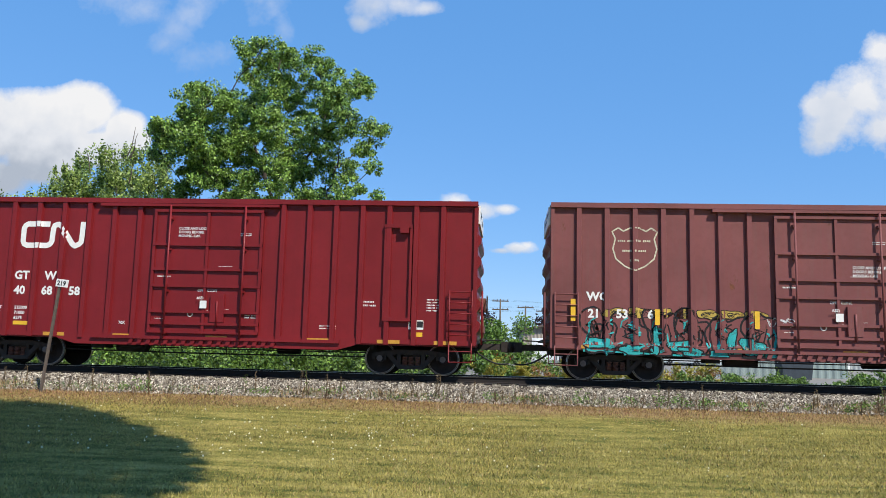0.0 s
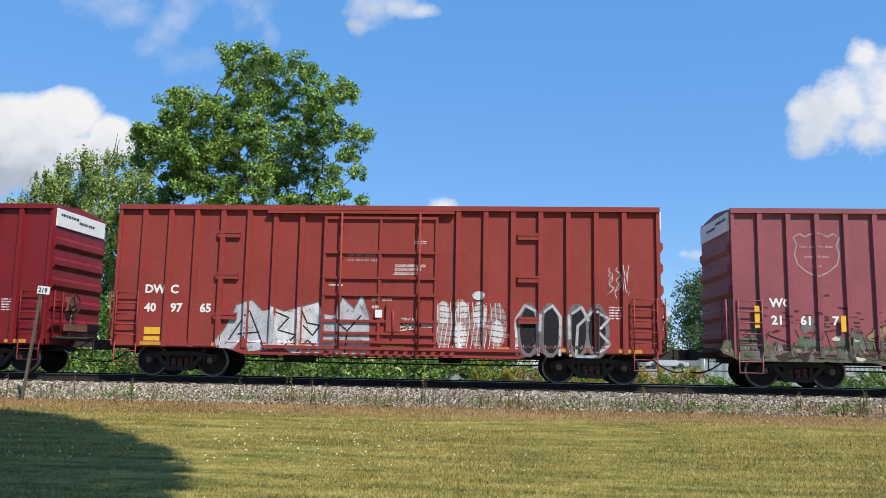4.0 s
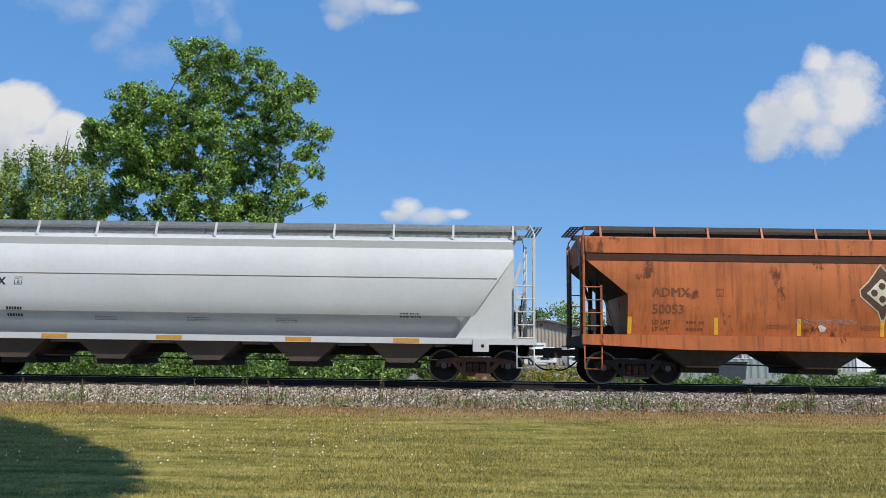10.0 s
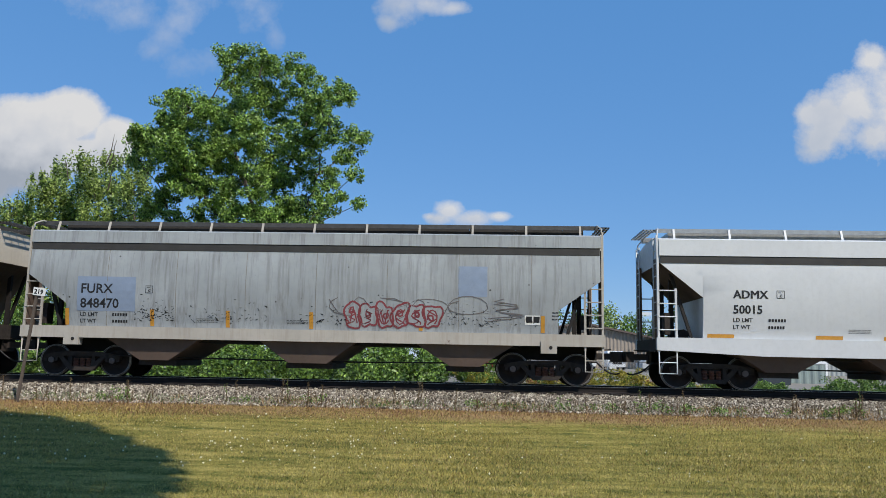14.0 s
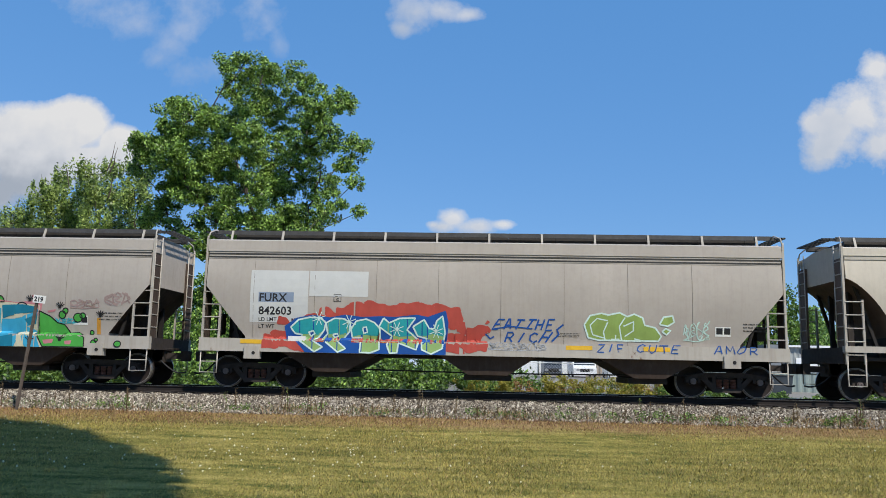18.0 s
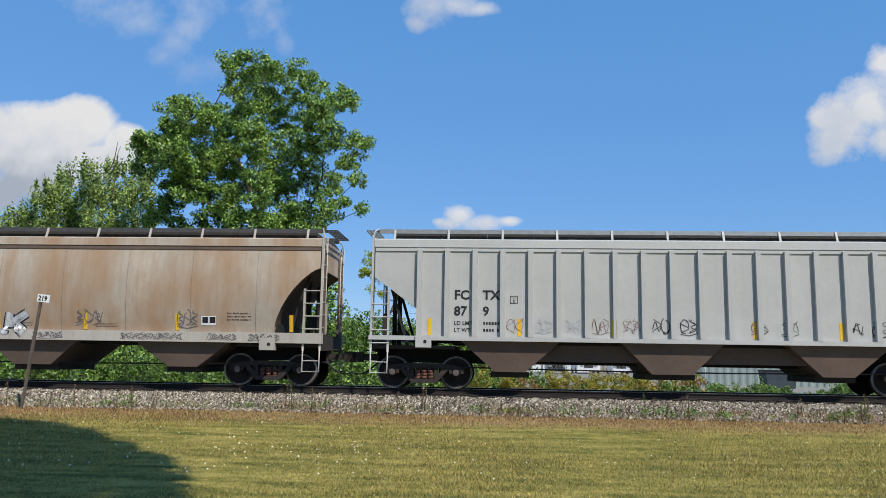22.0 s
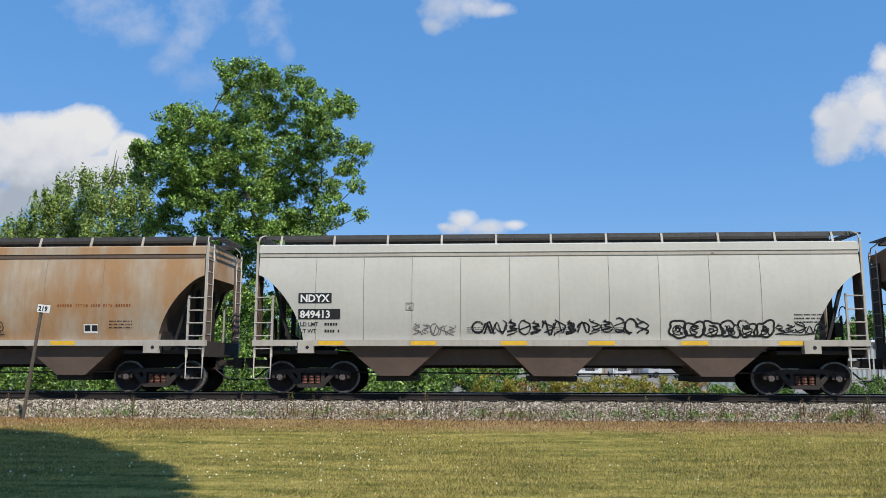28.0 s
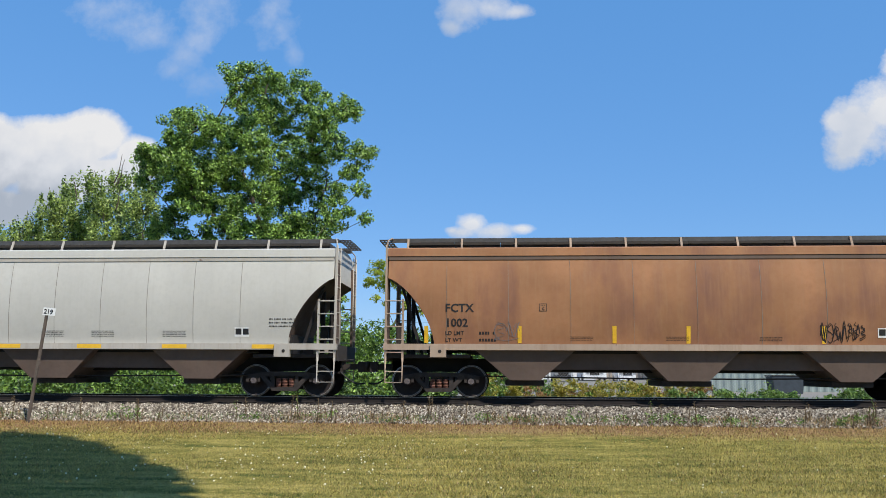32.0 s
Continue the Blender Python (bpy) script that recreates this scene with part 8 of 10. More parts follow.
cc = n_.ramp(g_.outputs["Random Per Island"], [(0.0, (0.045, 0.034, 0.025)), (0.3, (0.16, 0.130, 0.098)), (0.75, (0.35, 0.30, 0.23)), (1.0, (0.66, 0.60, 0.49))])
M_STONES = n_.done(cc, 0.88, 0, 0.2)
bm = bmesh.new()
prism(bm, [(20.02, 0.24), (20.3, 0.365), (22.15, 0.64), (22.5, 0.66), (24.8, 0.66), (25.15, 0.65), (26.3, 0.42), (26.5, 0.30)], "x", -700, 700)
bed = tagged(part("ballast_bed", bm, M_BED), "grey crushed stone ballast bed under the track", "ballast", kind="structure")


def stones(name, count, area, size, seed):
    """Loose broken stones as one mesh: squashed eight-faced lumps."""
    r = np.random.RandomState(seed)
    base = np.array([(1, 0, 0), (-1, 0, 0), (0, 1, 0), (0, -1, 0), (0, 0, 1), (0, 0, -1)], float)
    tri = np.array([(0, 2, 4), (2, 1, 4), (1, 3, 4), (3, 0, 4), (2, 0, 5), (1, 2, 5), (3, 1, 5), (0, 3, 5)])
    p = area(r, count)
    s = size * r.uniform(0.55, 1.25, (count, 1, 1)) * r.uniform(0.65, 1.2, (count, 6, 1))
    v = base[None] * s
    a = r.uniform(0, 6.28, count)
    b = r.uniform(-0.9, 0.9, count)
    ca, sa, cb, sb = np.cos(a), np.sin(a), np.cos(b), np.sin(b)
    x = v[:, :, 0] * ca[:, None] - v[:, :, 1] * sa[:, None]
    y = v[:, :, 0] * sa[:, None] + v[:, :, 1] * ca[:, None]
    z = v[:, :, 2]
    v = np.stack([x, y * cb[:, None] - z * sb[:, None], y * sb[:, None] + z * cb[:, None]], 2) + p[:, None, :]
    f = (tri[None] + 6 * np.arange(count)[:, None, None]).reshape(-1, 3)
    me = bpy.data.meshes.new(name)
    me.from_pydata(v.reshape(-1, 3), [], f)
    return me


def bed_area(x0, x1, y0, y1):
    def area(r, n):
        x, y = r.uniform(x0, x1, n), r.uniform(y0, y1, n)
        z = np.interp(y, [19.9, 20.3, 22.15, 22.5, 24.8], [0.315, 0.37, 0.645, 0.665, 0.665])
        return np.stack([x, y, z + r.uniform(-0.005, 0.02, n)], 1)
    return area


tagged(mesh_part("loose_ballast", stones("loose_ballast", 45000, bed_area(-19, 19, 19.98, 22.6), 0.036, 3), M_STONES), "loose grey and pinkish ballast stones on the shoulder", "stones", kind="stuff")
tagged(mesh_part("loose_ballast", stones("loose_ballast", 5000, bed_area(-22, 22, 22.6, 24.9), 0.036, 4), M_STONES), "loose ballast stones between the ties", "stones", kind="stuff")

M_TIE = simple("creosoted_tie", (0.026, 0.020, 0.017), 0.9, 0, 0.4, 5)
M_RAIL = simple("rail_side", (0.018, 0.013, 0.011), 0.85, 0.0, 0.35, 4)
M_RAILTOP = simple("rail_head", (0.40, 0.39, 0.38), 0.3, 0.95, 0.12, 4)
track = new("railway_track")
tagged(track, "single railway track, steel rails on dark wooden ties", "track", kind="structure")
for s in (-1, 1):
    bm = bmesh.new()
    y = TRACK_Y + s * 0.755
    z = RAIL
    prism(bm, [(y - 0.07, z - 0.172), (y + 0.07, z - 0.172), (y + 0.07, z - 0.158), (y + 0.012, z - 0.14), (y + 0.010, z - 0.05), (y + 0.036, z - 0.036), (y + 0.036, z - 0.006), (y - 0.036, z - 0.006), (y - 0.036, z - 0.036), (y - 0.010, z - 0.05), (y - 0.012, z - 0.14), (y - 0.07, z - 0.158)], "x", -700, 700)
    rail = part("rail", bm, M_RAIL, track)
    bm = bmesh.new()
    box(bm, -700, 700, y - 0.033, y + 0.033, z - 0.006, z - 0.001)
    part("rail_head", bm, M_RAILTOP, rail)
bm = bmesh.new()
box(bm, -0.115, 0.115, -1.30, 1.30, -0.18, 0)
tie_me = bpy.data.meshes.new("tie")
bm.to_mesh(tie_me)
bm.free()
tie_me.materials.append(M_TIE)
rng = random.Random(7)
k = -24.0
while k < 24:
    again("tie", tie_me, track, pose(k + rng.uniform(-0.03, 0.03), TRACK_Y + rng.uniform(-0.06, 0.06), RAIL - 0.172 + rng.uniform(-0.012, 0.004), 0, 0, rng.uniform(-1.2, 1.2)))
    k += 0.51
bm = bmesh.new()
for s in (-1, 1):
    for i in range(1200):
        x = s * (24.2 + i * 0.51)
        box(bm, x - 0.115, x + 0.115, TRACK_Y - 1.3, TRACK_Y + 1.3, 0.55, RAIL - 0.172)
tagged(part("far_ties", bm, M_TIE, track), kind="stuff")


# ---------------------------------------------------------------- plants
def quads_mesh(name, quads):
    """A mesh of loose four-cornered faces from an array (n, 4, 3)."""
    n = len(quads)
    me = bpy.data.meshes.new(name)
    me.vertices.add(4 * n)
    me.vertices.foreach_set("co", np.ascontiguousarray(quads, dtype=np.float32).ravel())
    me.loops.add(4 * n)
    me.loops.foreach_set("vertex_index", np.arange(4 * n, dtype=np.int32))
    me.polygons.add(n)
    me.polygons.foreach_set("loop_start", np.arange(0, 4 * n, 4, dtype=np.int32))
    me.update(calc_edges=True)
    return me


def leaf_quads(r, points, size, droop=0.0, narrow=0.62):
    """One small leaf at every point, turned by chance, with the face mostly outward and upward."""
    n = len(points)
    d = r.normal(size=(n, 3))
    d[:, 2] -= droop
    d /= np.linalg.norm(d, axis=1)[:, None]
    q = r.normal(size=(n, 3))
    s = np.cross(d, q)
    s /= np.linalg.norm(s, axis=1)[:, None] + 1e-9
    k = size * r.uniform(0.6, 1.3, (n, 1))
    d, s = d * k, s * k * narrow
    return np.stack([points - d, points + s * 0.9 - d * 0.1, points + d, points - s * 0.9 - d * 0.1], 1)


def clump_points(r, c, rad, count, hollow=0.45, flat=0.8):
    v = r.normal(size=(count, 3))
    v /= np.linalg.norm(v, axis=1)[:, None]
    u = hollow + (1 - hollow) * r.uniform(0, 1, (count, 1)) ** 0.6
    # lumpy outline
    lump = 1 + 0.28 * np.sin(v[:, :1] * 5 + c[0] * 3) * np.cos(v[:, 2:3] * 6 + c[2] * 2)
    v = v * u * rad * lump
    v[:, 2] *= flat
    return v + np.array(c)


def limb(bm, a, b, r0, r1, rng, n=4, sway=0.25):
    """A bent, tapered branch from a to b."""
    a, b = Vector(a), Vector(b)
    length = (b - a).length
    pts = [a]
    for i in range(1, n):
        u = i / n
        p = a.lerp(b, u)
        p += Vector((rng.uniform(-1, 1), rng.uniform(-1, 1), rng.uniform(-0.3, 0.6))) * sway * length * 0.16
        pts.append(p)
    pts.append(b)
    for i in range(n):
        q0, q1 = r0 + (r1 - r0) * i / n, r0 + (r1 - r0) * (i + 1) / n
        tube(bm, pts[i], pts[i + 1], q0, 7, q1, caps=False)
    return pts


def sprays(r, c, rad, total, size, rise):
    """Leaves gathered in small sprays through and around one clump."""
    ns = int(9 + 13 * rad * rad)
    v = r.normal(size=(ns, 3))
    v /= np.linalg.norm(v, axis=1)[:, None]
    v *= rad * (0.20 + 0.98 * r.uniform(0, 1, (ns, 1)) ** 0.6)
    v[:, 2] *= 0.85
    q = size * r.uniform(2.6, 6.6, ns) * (0.6 + 0.4 * min(1.5, rad))
    each = max(6, total // ns)
    p = r.normal(size=(ns, each, 3))
    p /= np.linalg.norm(p, axis=2)[:, :, None]
    p *= (r.uniform(0, 1, (ns, each, 1)) ** 0.45) * q[:, None, None]
    p[:, :, :2] /= 1 + 0.7 * rise
    p[:, :, 2] = p[:, :, 2] * (0.75 + rise) + rise * q[:, None] * 0.5
    return (p + v[:, None, :]).reshape(-1, 3) + np.array(c)


def tree(name, label, base, fork, clumps, leaf_size, per, bark, leaves, seed, trunk_r=0.4, twigs=0, group="", depth=1.0, rise=0.0, spread=1.0):
    """Trunk to the fork, limbs that branch from one clump on to the next, leaves in sprays. clumps: x from the base, height, radius."""
    rng, r = random.Random(seed), np.random.RandomState(seed)
    t = new(name)
    t.matrix_basis = pose(*base)
    tagged(t, label, "tree", group)
    f = Vector(fork)
    bm = bmesh.new()
    limb(bm, (0, 0, -0.3), fork, trunk_r, trunk_r * 0.72, rng, 5, 0.3)
    part("trunk", bm, bark, t)
    spots = []
    for x, z, rad in clumps:
        y = rng.uniform(-1, 1) * depth * min(3.4, abs(z - base[2] - f.z) * 0.22 + 1.0)
        k = 1 + y / base[1]
        spots.append((Vector(((base[0] + x) * k - base[0], y, (z - 1.6) * k + 1.6 - base[2])), rad))
    order = sorted(range(len(spots)), key=lambda i: (spots[i][0] - f).length)
    nodes, up, load = [f], {}, [0.0]
    for i in order:
        c, rad = spots[i]
        best = min(range(len(nodes)), key=lambda k: (nodes[k] - c).length + 0.35 * (nodes[k] - f).length + (3.0 if nodes[k].z > c.z + 0.5 else 0.0))
        up[len(nodes)] = best
        nodes.append(c)
        load.append(rad * rad)
    for k in range(len(nodes) - 1, 0, -1):
        load[up[k]] += load[k]
    whole = load[0] or 1.0
    bm = bmesh.new()
    for k in range(1, len(nodes)):
        r0 = trunk_r * 0.62 * (load[k] / whole) ** 0.5
        limb(bm, nodes[up[k]], nodes[k], max(0.025, r0), max(0.018, r0 * 0.72), rng, 4, 0.3)
    for k, (c, rad) in enumerate(spots):
        for _ in range(3 if rad > 0.3 else 1):
            q = c + Vector((rng.uniform(-1, 1), rng.uniform(-1, 1), rng.uniform(-0.4, 1))) * rad * 0.75
            limb(bm, c, q, 0.03, 0.01, rng, 2, 0.3)
    for _ in range(twigs):
        x, z, rad = rng.choice(clumps)
        a = Vector((x, rng.uniform(-1, 1), z - base[2]))
        limb(bm, a, a + Vector((rng.uniform(-0.8, 0.8), 0, rng.uniform(1.2, 2.4))), 0.055, 0.012, rng, 3, 0.4)
    tagged(part("branch_work", bm, bark, t), kind="stuff")
    p = np.concatenate([sprays(r, c, rad * spread, int(per * rad * rad) + 30, leaf_size, rise) for c, rad in spots])
    mesh_part("crown", quads_mesh("crown", leaf_quads(r, p, leaf_size, 0.2)), leaves, t)
    return t


M_BARK = simple("bark", (0.085, 0.065, 0.05), 0.95, 0, 0.4, 4)
M_LEAF = leaf_mat("cottonwood_leaf", (0.008, 0.040, 0.007), (0.41, 0.61, 0.12), 0.15)
M_LEAF_OLIVE = leaf_mat("olive_leaf", (0.022, 0.062, 0.012), (0.50, 0.62, 0.16), 0.26)
M_LEAF_YELLOW = leaf_mat("yellow_green_leaf", (0.22, 0.30, 0.028), (0.58, 0.62, 0.075), 0.45)
M_LEAF_DARK = leaf_mat("dark_leaf", (0.035, 0.078, 0.026), (0.16, 0.25, 0.085), 0.25)
M_LEAF_FAR = leaf_mat("far_leaf", (0.045, 0.105, 0.022), (0.26, 0.40, 0.09), 0.25)
M_LEAF_MID = leaf_mat("shrub_leaf", (0.016, 0.048, 0.009), (0.23, 0.37, 0.06), 0.20)
M_LEAF_PURPLE = leaf_mat("purple_leaf", (0.020, 0.012, 0.016), (0.055, 0.030, 0.035), 0.15)
M_LEAF_LOW = leaf_mat("bramble_leaf", (0.010, 0.030, 0.007), (0.19, 0.32, 0.055), 0.15)
M_WEED_Y = leaf_mat("yellow_weed", (0.18, 0.19, 0.03), (0.56, 0.46, 0.08), 0.35)
M_WEED_R = leaf_mat("russet_weed", (0.20, 0.09, 0.03), (0.34, 0.17, 0.06), 0.25)

COTTONWOOD = [(-1.5, 20.4, 1.15), (-0.1, 19.2, 1.44), (2.3, 19.3, 1.37), (3.5, 17.9, 1.1), (5.0, 17.9, 0.89), (0.9, 17.3, 1.65), (3.2, 16.6, 1.23), (-1.3, 17.6, 0.96), (-5.65, 17.65, 1.03), (-4.35, 17.05, 1.37), (-2.6, 15.4, 1.44), (-5.65, 16.25, 1.1), (-7.55, 15.25, 0.96), (-6.35, 14.35, 1.37), (-4.95, 14.65, 1.65), (-7.55, 13.65, 0.75), (-5.2, 12.5, 1.05), (-6.7, 10.4, 0.62), (-5.9, 11.5, 0.5), (-3.5, 12.3, 1.71), (-1.4, 14.1, 1.65), (0.7, 14.5, 1.65), (2.7, 14.9, 1.44), (4.6, 15.8, 1.03), (6.3, 15.0, 0.96), (5.6, 14.1, 0.75), (3.9, 12.9, 1.16), (1.5, 12.5, 1.54), (-0.6, 11.9, 1.78), (6.1, 12.8, 0.51), (4.7, 11.4, 0.92), (6.5, 11.0, 0.39), (3.3, 10.8, 1.38), (-2.1, 10.1, 1.45), (-3.6, 10.2, 0.62), (0.2, 9.8, 1.71), (2.2, 10.3, 1.17), (4.0, 8.8, 0.39), (3.0, 9.2, 0.95), (1.4, 8.2, 1.3), (-1.1, 8.0, 1.71), (-2.5, 8.2, 0.9), (-3.4, 5.8, 1.17), (-2.0, 5.4, 1.78), (0.1, 5.6, 1.58), (1.9, 5.9, 0.75), (2.3, 5.1, 0.69), (-4.0, 3.3, 1.44), (-1.9, 3.3, 1.78), (0.2, 3.5, 1.58), (2.0, 3.6, 0.96), (-2.5, 1.2, 1.71), (0.0, 1.3, 1.71), (-4.3, 1.2, 1.37), (-4.6, 12.6, 1.25), (-3.4, 17.3, 0.8), (-7.6, 15.3, 0.85), (5.1, 18.2, 0.75), (-1.9, 18.9, 0.8), (-3.0, 13.9, 1.2), (0.3, 20.3, 0.7), (-1.8, 16.6, 1.1), (-0.7, 15.9, 1.1), (-5.8, 11.2, 0.7), (-7.0, 10.9, 0.5), (-5.2, 9.7, 0.85), (-4.0, 9.0, 1.0), (-3.0, 8.4, 0.9)]
BUSHY = [(-10.6, 11.6, 1.08), (-11.4, 10.1, 1.41), (-9.0, 13.4, 1.08), (-7.4, 14.6, 0.99), (-5.6, 15.2, 0.91), (-3.8, 15.6, 0.83), (-2.2, 15.5, 0.75), (-1.1, 14.6, 0.83), (-8.0, 12.3, 1.66), (-5.8, 13.0, 1.66), (-3.6, 13.5, 1.66), (-1.6, 13.3, 1.33), (-0.3, 12.2, 0.66), (-9.2, 10.5, 1.91), (-6.5, 10.8, 1.91), (-3.8, 11.0, 1.91), (-1.4, 11.3, 1.49), (0.2, 9.6, 0.6), (-8.9, 8.1, 2.07), (-5.8, 8.2, 2.07), (-2.7, 8.2, 2.07), (-0.1, 7.8, 1.57), (1.4, 6.4, 1.0), (-13.1, 9.2, 2.28), (-15.1, 10.5, 2.49), (-8.6, 4.9, 2.49), (-4.2, 5.0, 2.49), (0.2, 5.0, 2.07)]
SLENDER = [(-1.3, 9.4, 0.56), (0.1, 9.3, 0.69), (1.5, 9.0, 0.6), (2.6, 8.4, 0.64), (3.4, 7.5, 0.6), (4.1, 6.7, 0.43), (2.3, 7.2, 0.51), (0.5, 8.4, 0.6), (-1.7, 8.5, 0.39), (-0.6, 8.5, 0.56), (1.2, 7.8, 0.47), (4.3, 5.8, 0.21), (3.2, 6.6, 0.39), (-2.2, 8.2, 0.17), (-1.4, 7.2, 0.21), (2.1, 6.2, 0.26), (-0.6, 6.8, 0.17), (0.8, 6.6, 0.26)]
tree("cottonwood_tree", "tall leafy cottonwood with an open broken crown", (-14.7, 48.0, 0.15), (0.5, 0.0, 4.6), COTTONWOOD, 0.088, 2150, M_BARK, M_LEAF, 11, 0.46, 2, spread=1.0, depth=0.9)
tree("bushy_tree", "light olive-green bushy tree with bare twigs on top", (-30.5, 58.0, 0.15), (-0.4, 0, 4.0), [(x + 4.9, z + 0.30, q * 0.92) for x, z, q in BUSHY], 0.105, 1500, M_BARK, M_LEAF_OLIVE, 12, 0.35, 26, rise=1.1, spread=1.0)
tree("slender_tree", "slender young tree with a yellow-green top", (-7.9, 60.0, 0.15), (0.0, 0, 5.0), SLENDER, 0.09, 2600, M_BARK, M_LEAF_YELLOW, 13, 0.16, 0, spread=1.3)
tree("sapling", "dark green sapling above the hedge", (-9.2, 45.0, 0.15), (0, 0, 2.5), [(0, 5.7, 0.45), (-0.3, 5.0, 0.6), (0.4, 4.7, 0.6), (-0.5, 4.0, 0.8), (0.5, 3.7, 0.8), (0, 3.0, 1.0)], 0.10, 800, M_BARK, M_LEAF, 14, 0.09)
tree("round_tree", "dense round-headed silvery green tree", (24.0, 90.0, 0.2), (0, 0, 2.6), [(0, 10.6, 1.5), (-1.2, 9.8, 1.5), (1.3, 9.7, 1.5), (-1.9, 8.2, 1.6), (1.9, 8.2, 1.6), (0, 8.6, 1.9), (-2.1, 6.4, 1.7), (2.0, 6.4, 1.7), (0, 6.4, 2.1), (-1.7, 4.5, 1.7), (1.6, 4.4, 1.7), (0, 4.2, 2.0), (-0.5, 2.6, 1.6), (1.2, 2.8, 1.4)], 0.17, 330, M_BARK, M_LEAF_DARK, 15, 0.25)
for i, (x, y, hgt, wid) in enumerate(((33.6, 95, 11.4, 3.4), (38.0, 97, 9.0, 3.0), (29.2, 99, 10.0, 2.6), (44.5, 110, 8.0, 3.5), (52.0, 115, 8.5, 4.5))):
    rr = random.Random(40 + i)
    tree("background_tree", "light green broadleaf tree beyond the buildings", (x, y, 0.2), (0, 0, hgt * 0.3), [(rr.uniform(-1, 1) * wid * (1.1 - q * 0.7), hgt * (0.3 + 0.68 * q), wid * (0.52 - 0.25 * q)) for q in [j / 11 for j in range(12)]], 0.2, 400, M_BARK, M_LEAF_FAR if i % 2 else M_LEAF_MID, 50 + i, 0.2, group="trees beyond the buildings")
for i, (x, y, hgt, wid, mt) in enumerate(((-3.5, 150, 8.8, 3.2, 2), (3.6, 150, 7.6, 2.2, 0), (6.5, 155, 8.5, 2.5, 2), (12.0, 150, 11.0, 4.0, 1), (16.5, 150, 10.6, 4.0, 1), (21.5, 152, 12.2, 4.4, 3), (27.0, 150, 10.2, 4.2, 1), (31.5, 150, 9.0, 3.6, 0), (60.0, 150, 9.8, 5.0, 1), (70.0, 155, 10.5, 5.5, 0), (80.0, 150, 10.0, 5.5, 1), (-52, 120, 12, 6, 1), (-64, 120, 13, 6, 0), (-44, 125, 12, 6, 1))):
    rr = random.Random(70 + i)
    tree("distant_tree", ("dark green", "mid green", "dark purple-leaved", "grey-green")[mt] + " tree on the skyline", (x, y, 0.2), (0, 0, hgt * 0.25), [(rr.uniform(-1, 1) * wid * (1.0 - q * 0.65), hgt * (0.2 + 0.74 * q), wid * (0.5 - 0.22 * q)) for q in [j / 11 for j in range(12)]], 0.27, 75, M_BARK, (M_LEAF_DARK, M_LEAF_MID, M_LEAF_PURPLE, M_LEAF_OLIVE)[mt], 90 + i, 0.25, 3 if mt == 3 else 0, group="trees on the skyline")
# the tree whose shade lies on the lawn, behind the viewer
SHADE_TREE = (-3.05, -1.7)


def shade_tree():
    r = np.random.RandomState(9)
    t = new("shade_tree")
    t.matrix_basis = pose(SHADE_TREE[0], SHADE_TREE[1] - 4.6, 0)
    tagged(t, "large dense shade tree standing on the lawn", "tree")
    bm = bmesh.new()
    limb(bm, (0, 0, -0.3), (0, 1.5, 7.0), 0.5, 0.38, rr, 5, 0.3)
    limb(bm, (0, 1.5, 7.0), (0, 4.6, 15.0), 0.36, 0.12, rr, 4, 0.3)
    part("trunk", bm, M_BARK, t)
    bm = bmesh.new()
    for i in range(9):
        a = 0.7 * i
        limb(bm, (0, 1.6 + i * 0.3, 7.2 + i * 0.7), (4.5 * math.cos(a), 4.6 + 4.5 * math.sin(a), 15 + 3 * math.sin(i)), 0.16, 0.03, rr, 4, 0.4)
    part("branch_work", bm, M_BARK, t)
    v = r.normal(size=(30000, 3))
    v /= np.linalg.norm(v, axis=1)[:, None]
    u = r.uniform(0.3, 1, (30000, 1)) ** 0.4
    lump = 1 + 0.05 * np.sin(v[:, :1] * 7) * np.cos(v[:, 2:3] * 6)
    p = v * u * lump * np.array([8.0, 8.0, 7.2]) + np.array([0, 4.6, 17.0])
    mesh_part("crown", quads_mesh("crown", leaf_quads(r, p, 0.27)), M_LEAF, t)


shade_tree()


# ---- hedge and shrubs behind the track
def shrub_band(name, label, spots, leaf, size, material, seed, category="shrubs"):
    """A run of shrubs as one body of leaves. spots: x, y, height, radius."""
    r = np.random.RandomState(seed)
    pts = []
    for x, y, hgt, rad in spots:
        for _ in range(int(5 + hgt * 2.2)):
            c = np.array([x + r.uniform(-1, 1) * rad, y + r.uniform(-1, 1) * rad * 0.8, ground_z(y) + hgt * r.uniform(0.12, 0.92)])
            q = rad * r.uniform(0.28, 0.5)
            pts.append(clump_points(r, c, q, int(leaf * q * q), 0.3))
    p = np.concatenate(pts)
    p[:, 2] = np.maximum(p[:, 2], 0.12)
    return tagged(mesh_part(name, quads_mesh(name, leaf_quads(r, p, size)), material), label, category, kind="stuff")


rr = random.Random(21)
shrub_band("verge_weeds", "bright green grassy weeds on the verge beyond the track", [(x + rr.uniform(-0.3, 0.3), rr.uniform(29.5, 32.0), rr.uniform(0.55, 0.85) + (0.35 if 12.8 < x < 17 else 0), 0.5) for x in np.arange(6.5, 30, 0.26)], 3000, 0.05, M_LEAF_FAR, 37, "weeds")
shrub_band("hedge", "thick green hedge of mixed shrubs behind the track", [(x + rr.uniform(-0.5, 0.5), rr.uniform(40, 46), rr.uniform(3.4, 4.5) * (1.0 if x < -3 else 0.85), 1.7) for x in np.arange(-42, 0.9, 1.0)], 520, 0.085, M_LEAF_MID, 31)
